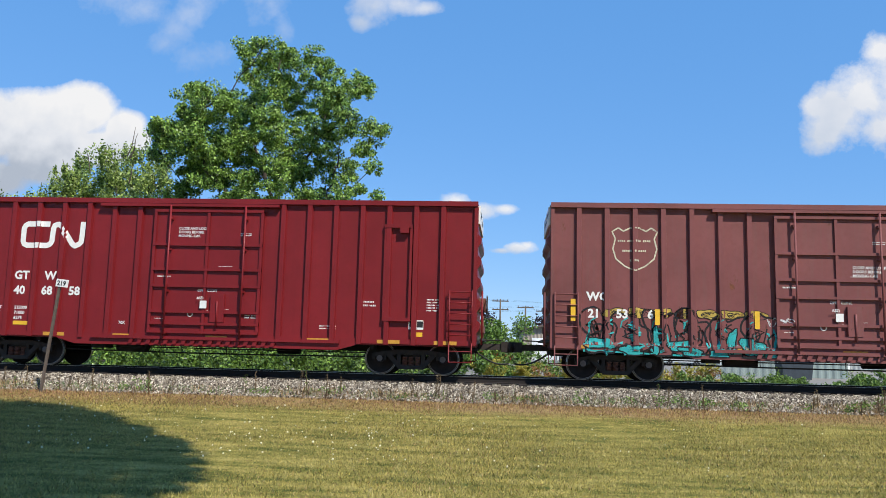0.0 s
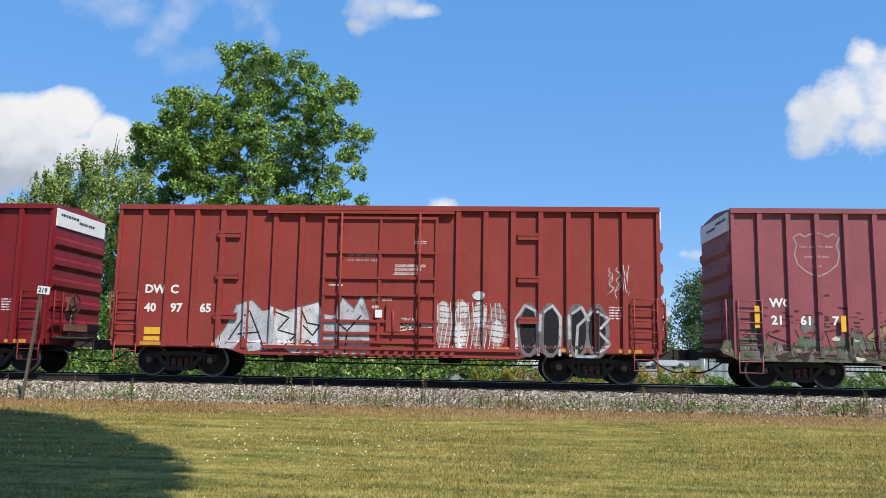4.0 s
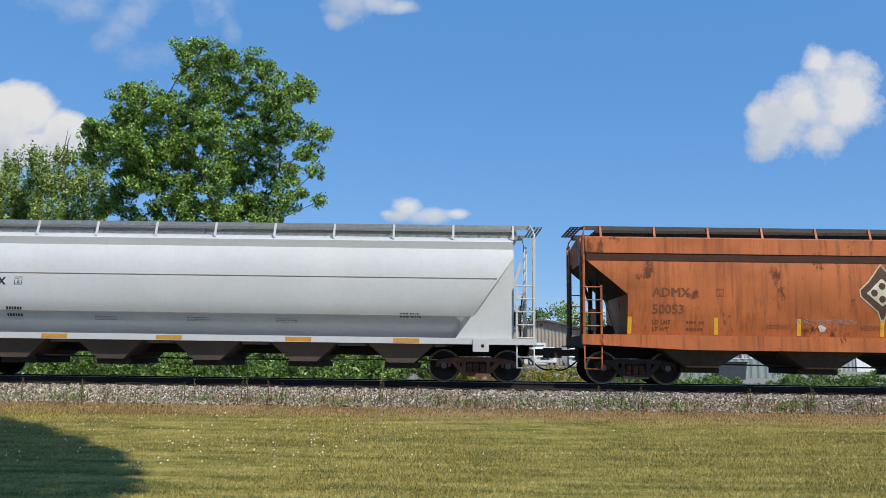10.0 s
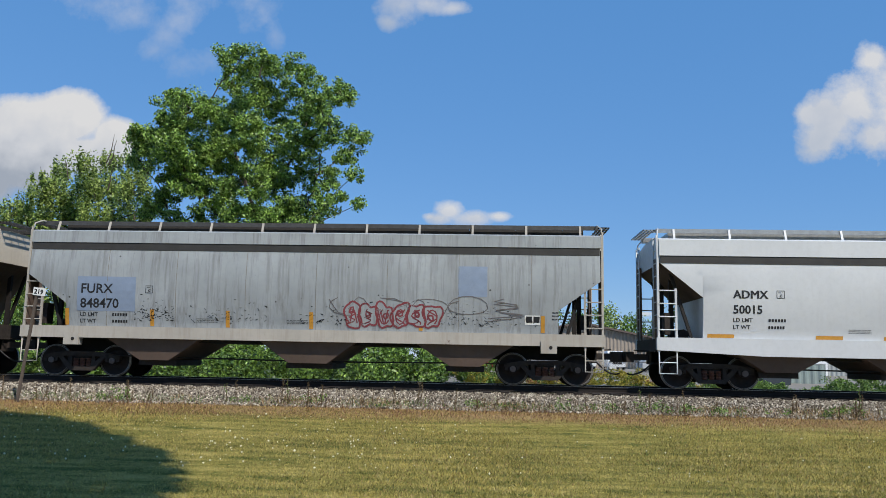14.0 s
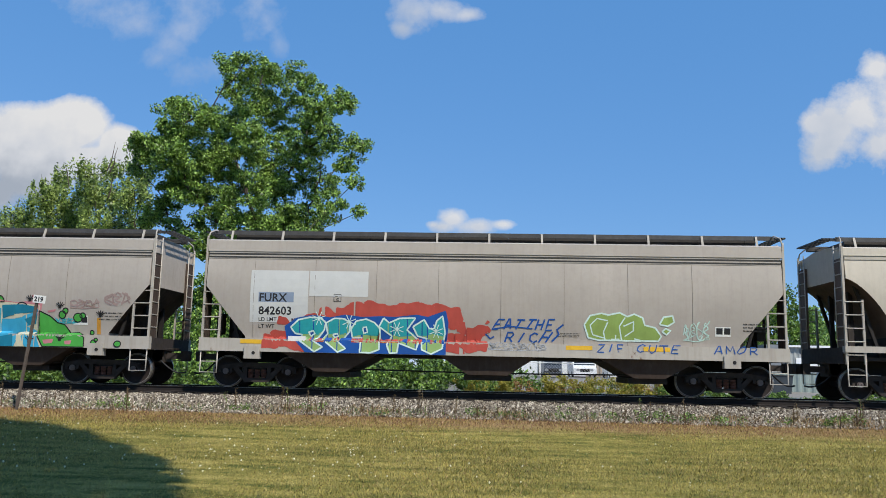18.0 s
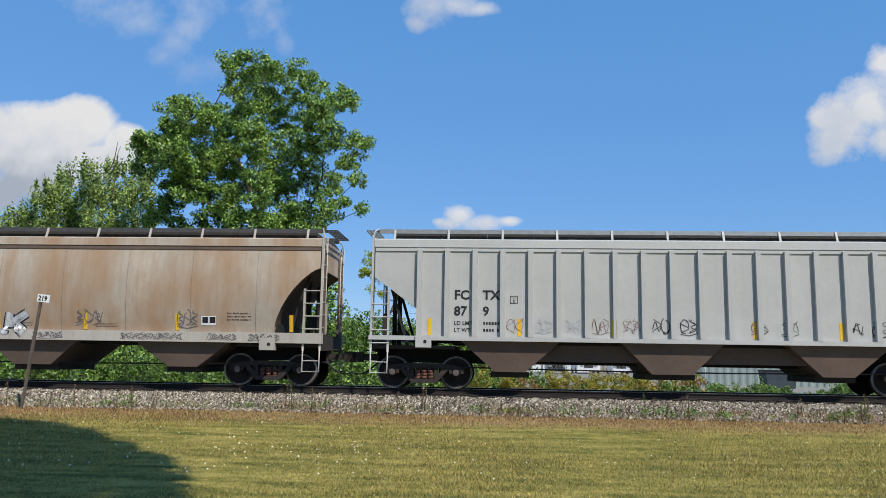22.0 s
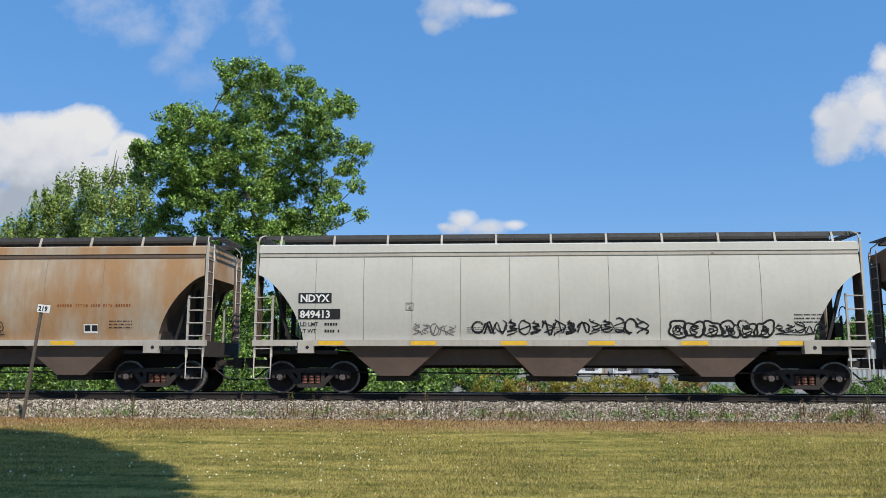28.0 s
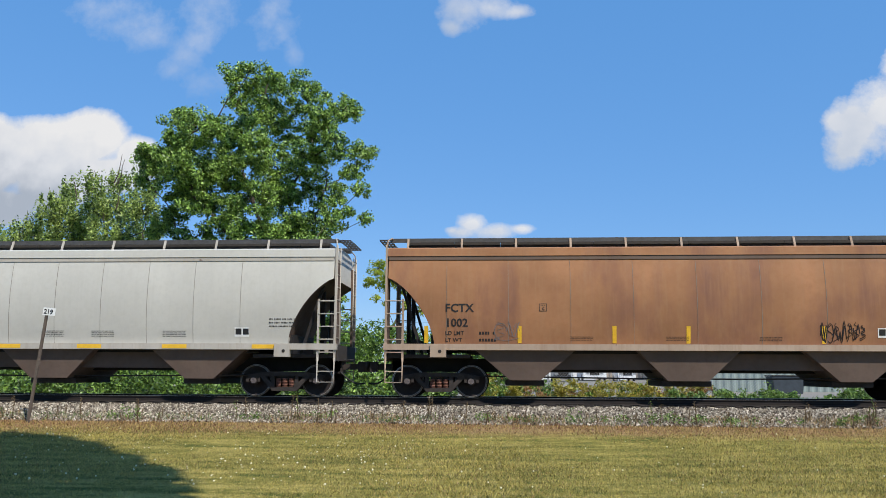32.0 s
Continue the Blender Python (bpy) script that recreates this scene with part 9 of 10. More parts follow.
shrub_band("low_shrubs", "low green brambles along the foot of the embankment", [(x + rr.uniform(-0.4, 0.4), rr.uniform(30.5, 33.5), rr.uniform(1.2, 2.0), 0.9) for x in np.arange(-32, 1.6, 0.55)], 430, 0.078, M_LEAF_LOW, 32)
shrub_band("dark_brambles", "shaded dark green brambles", [(x + rr.uniform(-0.6, 0.6), rr.uniform(34.5, 38), rr.uniform(1.6, 2.6), 1.3) for x in np.arange(-38, -2, 1.5)], 420, 0.075, M_LEAF, 33)
shrub_band("yellow_weeds", "yellow flowering weeds beyond the track", [(x + rr.uniform(-0.3, 0.3), rr.uniform(30, 33), rr.uniform(0.8, 1.5), 0.5) for x in np.arange(-0.6, 8.0, 0.30)], 2400, 0.045, M_WEED_Y, 34, "weeds")
shrub_band("green_weeds", "green weeds among the yellow ones", [(x + rr.uniform(-0.4, 0.4), rr.uniform(29.5, 33), rr.uniform(0.7, 1.3), 0.5) for x in list(np.arange(0.2, 6, 0.6)) + [8.6, 9.1, 9.4, 9.8, 10.2, 13.2, 13.8, 16.2] + list(np.arange(17.5, 30, 0.8))] + [(x + rr.uniform(-0.3, 0.3), rr.uniform(29.5, 31.5), rr.uniform(0.35, 0.6), 0.5) for x in np.arange(7.5, 30, 0.5)], 1000, 0.042, M_LEAF_MID, 35, "weeds")
shrub_band("russet_weeds", "russet dried weeds beyond the track", [(x + rr.uniform(-0.4, 0.4), rr.uniform(30, 33), rr.uniform(0.7, 1.2), 0.42) for x in (1.2, 1.7, 2.2, 2.9, 3.4, 6.2, 6.6, 7.2, 7.7)], 1600, 0.04, M_WEED_R, 36, "weeds")


# ---- lawn grass, as one body of blades
def grass(name, count, hmin, hmax, width, y0, y1, material, seed, label, keep=None):
    r = np.random.RandomState(seed)
    y = y0 + (y1 - y0) * r.uniform(0, 1, count) ** 0.8
    x = r.uniform(-1, 1, count) * (0.60 * y + 1.8) - 0.06 * y
    if keep is not None:
        m = keep(x, y, r)
        x, y = x[m], y[m]
    n = len(x)
    z = np.interp(y, [p[0] for p in PROFILE], [p[1] for p in PROFILE]) - 0.012
    b = np.stack([x, y, z], 1)
    hgt = r.uniform(hmin, hmax, (n, 1))
    a = r.uniform(0, 6.28, n)
    s = np.stack([np.cos(a), np.sin(a), 0 * a], 1) * width * r.uniform(0.7, 1.3, (n, 1))
    lean = np.stack([r.normal(0, 0.5, n), r.normal(0, 0.5, n), np.ones(n)], 1) * hgt
    q = np.stack([b - s, b + s, b + lean + s * 0.25, b + lean - s * 0.25], 1)
    return tagged(mesh_part(name, quads_mesh(name, q), material), label, "grass", kind="stuff")


M_GRASS = leaf_mat("grass_blade", (0.030, 0.046, 0.008), (0.68, 0.55, 0.16), 0.35, (0.5, 2.4, 1))
M_STRAW = leaf_mat("dry_grass_blade", (0.10, 0.046, 0.020), (0.60, 0.40, 0.17), 0.3)
grass("lawn_grass", 230000, 0.018, 0.050, 0.007, 7.0, 20.0, M_GRASS, 61, "short mown grass, patchy green and straw yellow")


def dry_keep(x, y, r):
    return r.uniform(0, 1, len(x)) < np.interp(y, [17.0, 18.2, 19.4, 20.2, 20.9], [0.06, 0.22, 0.75, 1.0, 0.8])


grass("dry_grass", 80000, 0.02, 0.075, 0.008, 17.0, 20.95, M_STRAW, 62, "dry straw-coloured grass along the ballast", dry_keep)
grass("straw_bits", 30000, 0.012, 0.04, 0.007, 7.0, 17.0, M_STRAW, 63, "short dry straw bits in the mown lawn")
M_SORREL = leaf_mat("sorrel_blade", (0.10, 0.030, 0.018), (0.46, 0.24, 0.125), 0.3, (0.8, 1.6, 1))


def sorrel_keep(x, y, r):
    drift = np.sin(x * 1.3 + 2.0 * np.sin(y * 1.9)) + np.sin(x * 0.43 + y)
    return (r.uniform(0, 1, len(x)) < np.interp(y, [18.0, 18.8, 19.6, 20.7, 20.95], [0.0, 0.35, 1.0, 0.9, 0.2])) & (drift > r.uniform(-1.6, 0.9, len(x)))


grass("sorrel", 13000, 0.03, 0.10, 0.009, 18.0, 20.95, M_SORREL, 66, "reddish dry sorrel between the lawn and the ballast", sorrel_keep)


def foot_keep(x, y, r):
    drift = np.sin(x * 0.9 + 1.7 * np.sin(x * 0.37)) + 0.8 * np.sin(x * 2.3 + 1.0)
    return drift > r.uniform(-0.6, 1.6, len(x))


grass("foot_grass", 9000, 0.06, 0.22, 0.007, 20.0, 20.95, M_STRAW, 67, "ragged dry grass at the foot of the ballast", foot_keep)
grass("foot_greens", 5000, 0.05, 0.17, 0.008, 20.0, 20.9, M_LEAF_LOW, 68, "ragged green grass at the foot of the ballast", lambda x, y, r: ~foot_keep(x + 1.6, y, r))
# clover heads
r_ = np.random.RandomState(64)
n_fl = 560
fy = 9 + 10 * r_.uniform(0, 1, n_fl)
fx = r_.uniform(-0.62, 0.5, n_fl) * fy
keep_ = (r_.uniform(0, 1, n_fl) < np.where(fx < -1, 0.95, 0.25)) & (fy < 18.6) & (fy > 10.8)
fx, fy = fx[keep_], fy[keep_]


def flower_area(r, n):
    return np.stack([fx, fy, np.interp(fy, [p[0] for p in PROFILE], [p[1] for p in PROFILE]) + 0.075], 1)


M_CLOVER = simple("clover_white", (0.78, 0.74, 0.52), 0.8, 0, 0.08, 20)
tagged(mesh_part("clover_flowers", stones("clover_flowers", len(fx), flower_area, 0.018, 65), M_CLOVER), "white clover heads scattered in the grass", "flowers", kind="stuff")


# ---- dock stalks and tufts along the ballast
def stalk(x, y, hgt, seed, green=False):
    rg = random.Random(seed)
    ob = new("dock_stalk")
    ob.matrix_basis = pose(x, y, ground_z(y) - 0.03)
    tagged(ob, "green leafy weed stalk in the ballast" if green else "thin brown dried weed stalk in the ballast", "weed", "weed stalks along the ballast")
    bm = bmesh.new()
    top = Vector((rg.uniform(-0.06, 0.06), rg.uniform(-0.05, 0.05), hgt))
    limb(bm, (0, 0, 0), top, 0.013, 0.007, rg, 3, 0.2)
    part("stem", bm, M_STALK, ob)
    r = np.random.RandomState(seed)
    n = int(60 * hgt / 0.7)
    u = r.uniform(0.12, 1, n)
    p = np.stack([top.x * u + r.normal(0, 0.022, n), top.y * u + r.normal(0, 0.022, n), top.z * u], 1)
    tagged(mesh_part("seed_head", quads_mesh("seed_head", leaf_quads(r, p, 0.020)), M_LEAF_MID if green else M_SEED, ob), kind="stuff")


M_STALK = simple("dry_stalk", (0.11, 0.072, 0.036), 0.9)
M_SEED = leaf_mat("dry_seed", (0.065, 0.042, 0.02), (0.24, 0.165, 0.07), 0.2)
rg = random.Random(77)
for i in range(150):
    x = rg.uniform(-14, 14) if i % 3 else rg.choice((-9.0, -5.2, -0.6, 3.6, 9.4)) + rg.gauss(0, 0.6)
    tall = i % 5 == 0
    stalk(x, rg.uniform(19.95, 20.8), rg.uniform(0.48, 0.72) if tall else rg.uniform(0.16, 0.36), 300 + i, rg.random() < 0.12)
shrub_band("ballast_tufts", "small green weeds at the foot of the ballast", [(1.75, 20.25, 0.42, 0.2), (1.95, 20.3, 0.34, 0.2), (3.9, 20.2, 0.30, 0.3), (4.3, 20.25, 0.25, 0.3), (-9.8, 20.25, 0.4, 0.35), (-9.3, 20.3, 0.3, 0.3), (-2.7, 20.2, 0.2, 0.2), (9.0, 20.25, 0.3, 0.4), (8.2, 20.25, 0.25, 0.3), (6.0, 20.25, 0.2, 0.4), (5.1, 20.4, 0.22, 0.35), (7.2, 20.35, 0.26, 0.3), (-6.4, 20.3, 0.2, 0.35), (-4.4, 20.35, 0.24, 0.3), (-0.4, 20.4, 0.2, 0.3), (0.6, 20.3, 0.18, 0.3), (2.9, 20.35, 0.2, 0.3)], 1500, 0.03, M_LEAF_MID, 79, "weeds")

# ---- mile post
M_POST = simple("weathered_post", (0.105, 0.080, 0.062), 0.85, 0, 0.35, 5)
post = new("mile_post")
post.matrix_basis = pose(-11.9, 19.7, 0.10, 0, 5.6, 0)
tagged(post, "leaning thin wooden mile post with a white number plate", "sign post")
bm = bmesh.new()
box(bm, -0.033, 0.033, -0.025, 0.025, -0.3, 3.12)
part("post", bm, M_POST, post)
bm = bmesh.new()
box(bm, -0.09, 0.24, -0.045, -0.032, 2.92, 3.12)
plate = part("number_plate", bm, M_WHITE, post, "white plate with black digits")
pts, fcs = letter_mesh("219", 0.17, 0.006)
sheet("number", [(-0.06 + p[0] * 0.95, -0.049, 2.96 + p[1]) for p in pts], fcs, M_BLACKLET, plate)


# ---------------------------------------------------------------- beyond the track
def corrugated(name, x0, x1, y, z0, ztop, material, parent, step=0.5, depth=0.07):
    """An upright ribbed metal wall facing the viewer; ztop gives the height at x."""
    bm = bmesh.new()
    n = max(2, int((x1 - x0) / step))
    prev = None
    for i in range(n * 4 + 1):
        x = x0 + (x1 - x0) * i / (n * 4)
        d = depth if i % 4 in (1, 2) else 0.0
        a, b = bm.verts.new((x, y - d, z0)), bm.verts.new((x, y - d, ztop(x)))
        if prev:
            bm.faces.new((prev[0], a, b, prev[1]))
        prev = (a, b)
    return part(name, bm, material, parent)


M_TANWALL = simple("tan_ribbed_metal", (0.33, 0.28, 0.23), 0.6, 0.1, 0.12, 2)
M_ENDBAY = simple("plain_grey_metal", (0.20, 0.215, 0.23), 0.6, 0.1, 0.12, 2)
M_GREYWALL = simple("pale_ribbed_metal", (0.34, 0.36, 0.35), 0.55, 0.1, 0.12, 2)
M_ROOFEDGE = simple("roof_trim", (0.12, 0.09, 0.075), 0.6, 0, 0.2)
M_WHITETRIM = simple("white_trim", (0.74, 0.75, 0.75), 0.5, 0, 0.08)
M_ASPHALT = simple("lot_gravel", (0.22, 0.20, 0.17), 0.95, 0, 0.25, 3)
M_GLASS = simple("dark_glass", (0.02, 0.025, 0.03), 0.1, 0, 0.1, 3, 0.6)
M_GALV = simple("fence_steel", (0.42, 0.43, 0.43), 0.45, 0.6, 0.15, 6)

bm = bmesh.new()
hexa(bm, [(-3, 41, -0.2), (60, 41, -0.2), (60, 94, -0.2), (-3, 94, -0.2), (-3, 41, 0.22), (60, 41, 0.22), (60, 94, 0.85), (-3, 94, 0.85)])
tagged(part("gravel_lot", bm, M_ASPHALT), "pale gravel yard behind the track", "yard", kind="structure")

wh = new("warehouse")
wh.matrix_basis = pose(0, 95, 0.2)
tagged(wh, "tan ribbed-metal warehouse with a low gable roof", "building")
gable = lambda x: 4.05 + 1.75 * (1 - abs(x - 10.9) / 9.1)
corrugated("front_wall", 1.9, 19.8, 0, 0, gable, M_TANWALL, wh, 0.42)
bm = bmesh.new()
prism(bm, [(1.9, 0), (19.8, 0), (19.8, gable(19.8) - 0.02), (10.9, gable(10.9) - 0.02), (1.9, gable(1.9) - 0.02)], "y", 0.1, 30)
part("wall", bm, M_TANWALL, wh)
for a, b in ((1.5, 10.9), (10.9, 20.2)):
    bm = bmesh.new()
    za, zb = gable(a) + 0.02, gable(b) + 0.02
    hexa(bm, [(a, -0.6, za), (b, -0.6, zb), (b, 30.3, zb), (a, 30.3, za), (a, -0.6, za + 0.22), (b, -0.6, zb + 0.22), (b, 30.3, zb + 0.22), (a, 30.3, za + 0.22)])
    part("roof", bm, M_ROOFEDGE, wh)
bm = bmesh.new()
box(bm, 10.7, 11.1, -0.12, -0.08, 5.15, 5.4)
part("gable_vent", bm, M_ROOFEDGE, wh)
bm = bmesh.new()
box(bm, 11.9, 12.6, 5, 6, 5.7, 6.3)
part("roof_vent", bm, M_WHITETRIM, wh)
bm = bmesh.new()
tube(bm, (5.9, -0.15, 0), (5.9, -0.15, 5.6), 0.09, 8)
tube(bm, (18.8, 1.0, 4.0), (18.8, 1.0, 5.3), 0.09, 8)
part("stack_pipe", bm, M_GALV, wh)
for x, w, hh in ((3.0, 3.2, 3.2), (8.2, 3.2, 3.2), (14.0, 1.0, 2.1)):
    bm = bmesh.new()
    box(bm, x, x + w, -0.14, -0.09, 0, hh)
    part("door", bm, M_WHITETRIM, wh)

lb = new("low_building")
lb.matrix_basis = pose(0, 80, 0.2)
tagged(lb, "long low pale grey metal building with white roof edge", "building")
corrugated("front_wall", 29.3, 64, 0, 0, lambda x: 4.0, M_GREYWALL, lb, 0.45)
bm = bmesh.new()
box(bm, 27.1, 29.25, -0.25, 18.2, 0, 4.25)
part("end_bay", bm, M_ENDBAY, lb, "plain grey end bay")
bm = bmesh.new()
tube(bm, (29.1, -0.35, 0), (29.1, -0.35, 4.9), 0.14, 8)
part("stack_pipe", bm, M_WHITETRIM, lb)
bm = bmesh.new()
box(bm, 29.26, 64.2, 0.1, 18, 0, 3.95)
part("wall", bm, M_GREYWALL, lb)
bm = bmesh.new()
box(bm, 29.27, 64.5, -0.4, 18.4, 4.02, 4.22)
part("roof", bm, M_WHITETRIM, lb)
for x in (30, 40.5):
    bm = bmesh.new()
    box(bm, x, x + 3.0, -0.14, -0.09, 0, 3.0)
    part("door", bm, M_WHITETRIM, lb)

# ribbed yard wall and chain fence nearer the track
yw = new("yard_wall")
yw.matrix_basis = pose(0, 56, 0.2)
tagged(yw, "pale blue-grey ribbed metal yard wall", "wall", kind="structure")
corrugated("panel", 14.3, 23.0, 0, 0, lambda x: 1.50, simple("blue_grey_metal", (0.25, 0.30, 0.28), 0.55, 0.1, 0.12, 2), yw, 0.5, 0.06)
bm = bmesh.new()
box(bm, 14.3, 23.0, 0.03, 0.09, 0, 1.45)
part("backing", bm, M_GREYWALL, yw)
bm = bmesh.new()
tube(bm, (14.3, 0, 1.53), (23.0, 0, 1.53), 0.04, 6)
part("top_rail", bm, M_GALV, yw)

fence = new("chain_fence")
fence.matrix_basis = pose(0, 46, 0.15)
tagged(fence, "galvanised chain-link fence along the yard", "fence")
x = -1.0
while x < 14:
    bm = bmesh.new()
    tube(bm, (x, 0, 0), (x, 0, 1.85), 0.035, 6)
    part("post", bm, M_GALV, fence)
    x += 2.6
bm = bmesh.new()
tube(bm, (-1, 0, 1.8), (14, 0, 1.8), 0.025, 5)
part("top_rail", bm, M_GALV, fence)
bm = bmesh.new()
u = -1.0
while u < 14:
    for s in (-1, 1):
        a, b = u, u + s * 1.7
        hexa(bm, [(a, 0, 0.05), (a + 0.008, 0, 0.05), (a + 0.008, 0.008, 0.05), (a, 0.008, 0.05), (b, 0, 1.75), (b + 0.008, 0, 1.75), (b + 0.008, 0.008, 1.75), (b, 0.008, 1.75)])
    u += 0.16
part("mesh", bm, M_GALV, fence)


def vehicle(kind, label, x, y, rz, body, size):
    """A parked vehicle from its outline: length along x before the turn."""
    L, W, H = size
    v = new(kind)
    v.matrix_basis = pose(x, y, 0.215 + 0.0119 * (y - 41), 0, 0, rz)
    tagged(v, label, "vehicle", "vehicles in the yard")
    m = simple(kind + "_paint", body, 0.35, 0, 0.06, 2, 0.5)
    bm = bmesh.new()
    if kind == "car":
        prism(bm, [(-L / 2, 0.3), (L / 2, 0.3), (L / 2, 0.75), (L * 0.22, 0.85), (L * 0.08, H), (-L * 0.3, H), (-L * 0.46, 0.9), (-L / 2, 0.85)], "y", -W / 2, W / 2)
    else:
        prism(bm, [(-L / 2, 0.3), (L / 2, 0.3), (L / 2, 0.95), (L / 2 - 0.35, 1.15), (L / 2 - 0.95, H - 0.15), (L / 2 - 1.3, H), (-L / 2, H)], "y", -W / 2, W / 2)
    bmesh.ops.bevel(bm, geom=bm.edges[:], offset=0.06, segments=2, affect="EDGES")
    part("body", bm, m, v)
    bm = bmesh.new()
    if kind == "car":
        prism(bm, [(-L * 0.40, 0.92), (L * 0.17, 0.92), (L * 0.06, H - 0.08), (-L * 0.28, H - 0.08)], "y", -W / 2 - 0.01, W / 2 + 0.01)
    else:
        hexa(bm, [(L / 2 - 0.40, -W / 2 + 0.12, 1.20), (L / 2 - 0.40, W / 2 - 0.12, 1.20), (L / 2 - 0.50, W / 2 - 0.12, 1.20), (L / 2 - 0.50, -W / 2 + 0.12, 1.20), (L / 2 - 0.87, -W / 2 + 0.2, H - 0.2), (L / 2 - 0.87, W / 2 - 0.2, H - 0.2), (L / 2 - 0.97, W / 2 - 0.2, H - 0.2), (L / 2 - 0.97, -W / 2 + 0.2, H - 0.2)])
    part("windscreen", bm, M_GLASS, v)
    if kind != "car":
        bm = bmesh.new()
        box(bm, L / 2 - 0.02, L / 2 + 0.03, -0.5, 0.5, 0.6, 0.9)
        part("grille", bm, M_BLACK, v)
        for s in (-1, 1):
            bm = bmesh.new()
            box(bm, L / 2 - 0.02, L / 2 + 0.035, s * 0.72 - 0.16, s * 0.72 + 0.16, 0.7, 0.92)
            part("headlight", bm, M_STEEL, v)
    for a in (-L * 0.31, L * 0.31):
        for s in (-1, 1):
            bm = bmesh.new()
            lathe(bm, [(0.15, s * 0.10), (0.30, s * 0.11), (0.33, s * 0.07), (0.33, -s * 0.09), (0.15, -s * 0.1)], 16, 0, (a, s * (W / 2 - 0.08), 0.33))
            part("wheel", bm, M_HOSE, v)
    return v


vehicle("van", "white delivery van parked facing the track", 13.6, 88, -90, (0.78, 0.78, 0.78), (5.4, 1.75, 2.0))
vehicle("box_truck", "white box truck parked in the yard", 10.3, 89.5, -90, (0.76, 0.76, 0.75), (6.5, 2.5, 2.0))
vehicle("pickup_van", "dark van parked beside the white truck", 6.6, 84, -90, (0.05, 0.055, 0.065), (4.8, 1.9, 2.0))
vehicle("car", "silver saloon car parked in the yard", 17.4, 82, 10, (0.42, 0.43, 0.44), (4.5, 1.8, 1.45))
vehicle("car", "dark grey saloon car parked in the yard", 21.3, 85, -15, (0.20, 0.21, 0.22), (4.5, 1.8, 1.45))
vehicle("car", "red parked car among the weeds", -0.6, 76, 5, (0.42, 0.035, 0.025), (4.4, 1.75, 1.4))

bin_ = new("dumpster")
bin_.matrix_basis = pose(18.6, 53.5, 0.22)
tagged(bin_, "dark steel dumpster beside the yard wall", "dumpster")
bm = bmesh.new()
prism(bm, [(-0.85, 0.12), (0.85, 0.12), (1.0, 1.25), (-1.0, 1.25)], "y", -0.7, 0.7)
part("bin", bm, simple("bin_dark", (0.035, 0.045, 0.055), 0.6, 0, 0.3, 3), bin_)
bm = bmesh.new()
box(bm, -1.03, 1.03, -0.74, 0.74, 1.25, 1.31)
part("lid", bm, M_BLACK, bin_)


def utility_pole(x, y, hgt, arms):
    p = new("utility_pole")
    p.matrix_basis = pose(x, y, 0.1)
    tagged(p, "wooden utility pole with cross arms", "utility pole", "utility poles")
    bm = bmesh.new()
    tube(bm, (0, 0, -0.5), (0, 0, hgt), 0.17, 8, 0.11)
    part("pole", bm, M_POST, p)
    for z in arms:
        bm = bmesh.new()
        box(bm, -1.25, 1.25, -0.08, 0.04, hgt - z - 0.08, hgt - z + 0.08)
        for a in (-1.1, -0.4, 0.4, 1.1):
            tube(bm, (a, -0.02, hgt - z + 0.08), (a, -0.02, hgt - z + 0.28), 0.05, 6)
        part("cross_arm", bm, M_POST, p)
    bm = bmesh.new()
    for a in (-1.1, 1.1):
        for dx in (-20, 20):
            pts = []
            for i in range(9):
                q = i / 8
                pts.append((a + dx * q, 0, hgt - arms[0] + 0.25 - 1.4 * 4 * q * (1 - q) * 0.35))
            pipe(bm, pts, 0.008, 4)
    part("wire", bm, M_BLACK, p)
    return p


utility_pole(-1.0, 120, 9.5, (0.3, 1.6))
utility_pole(2.85, 122, 8.7, (0.3,))
utility_pole(5.75, 124, 8.8, (0.8,))


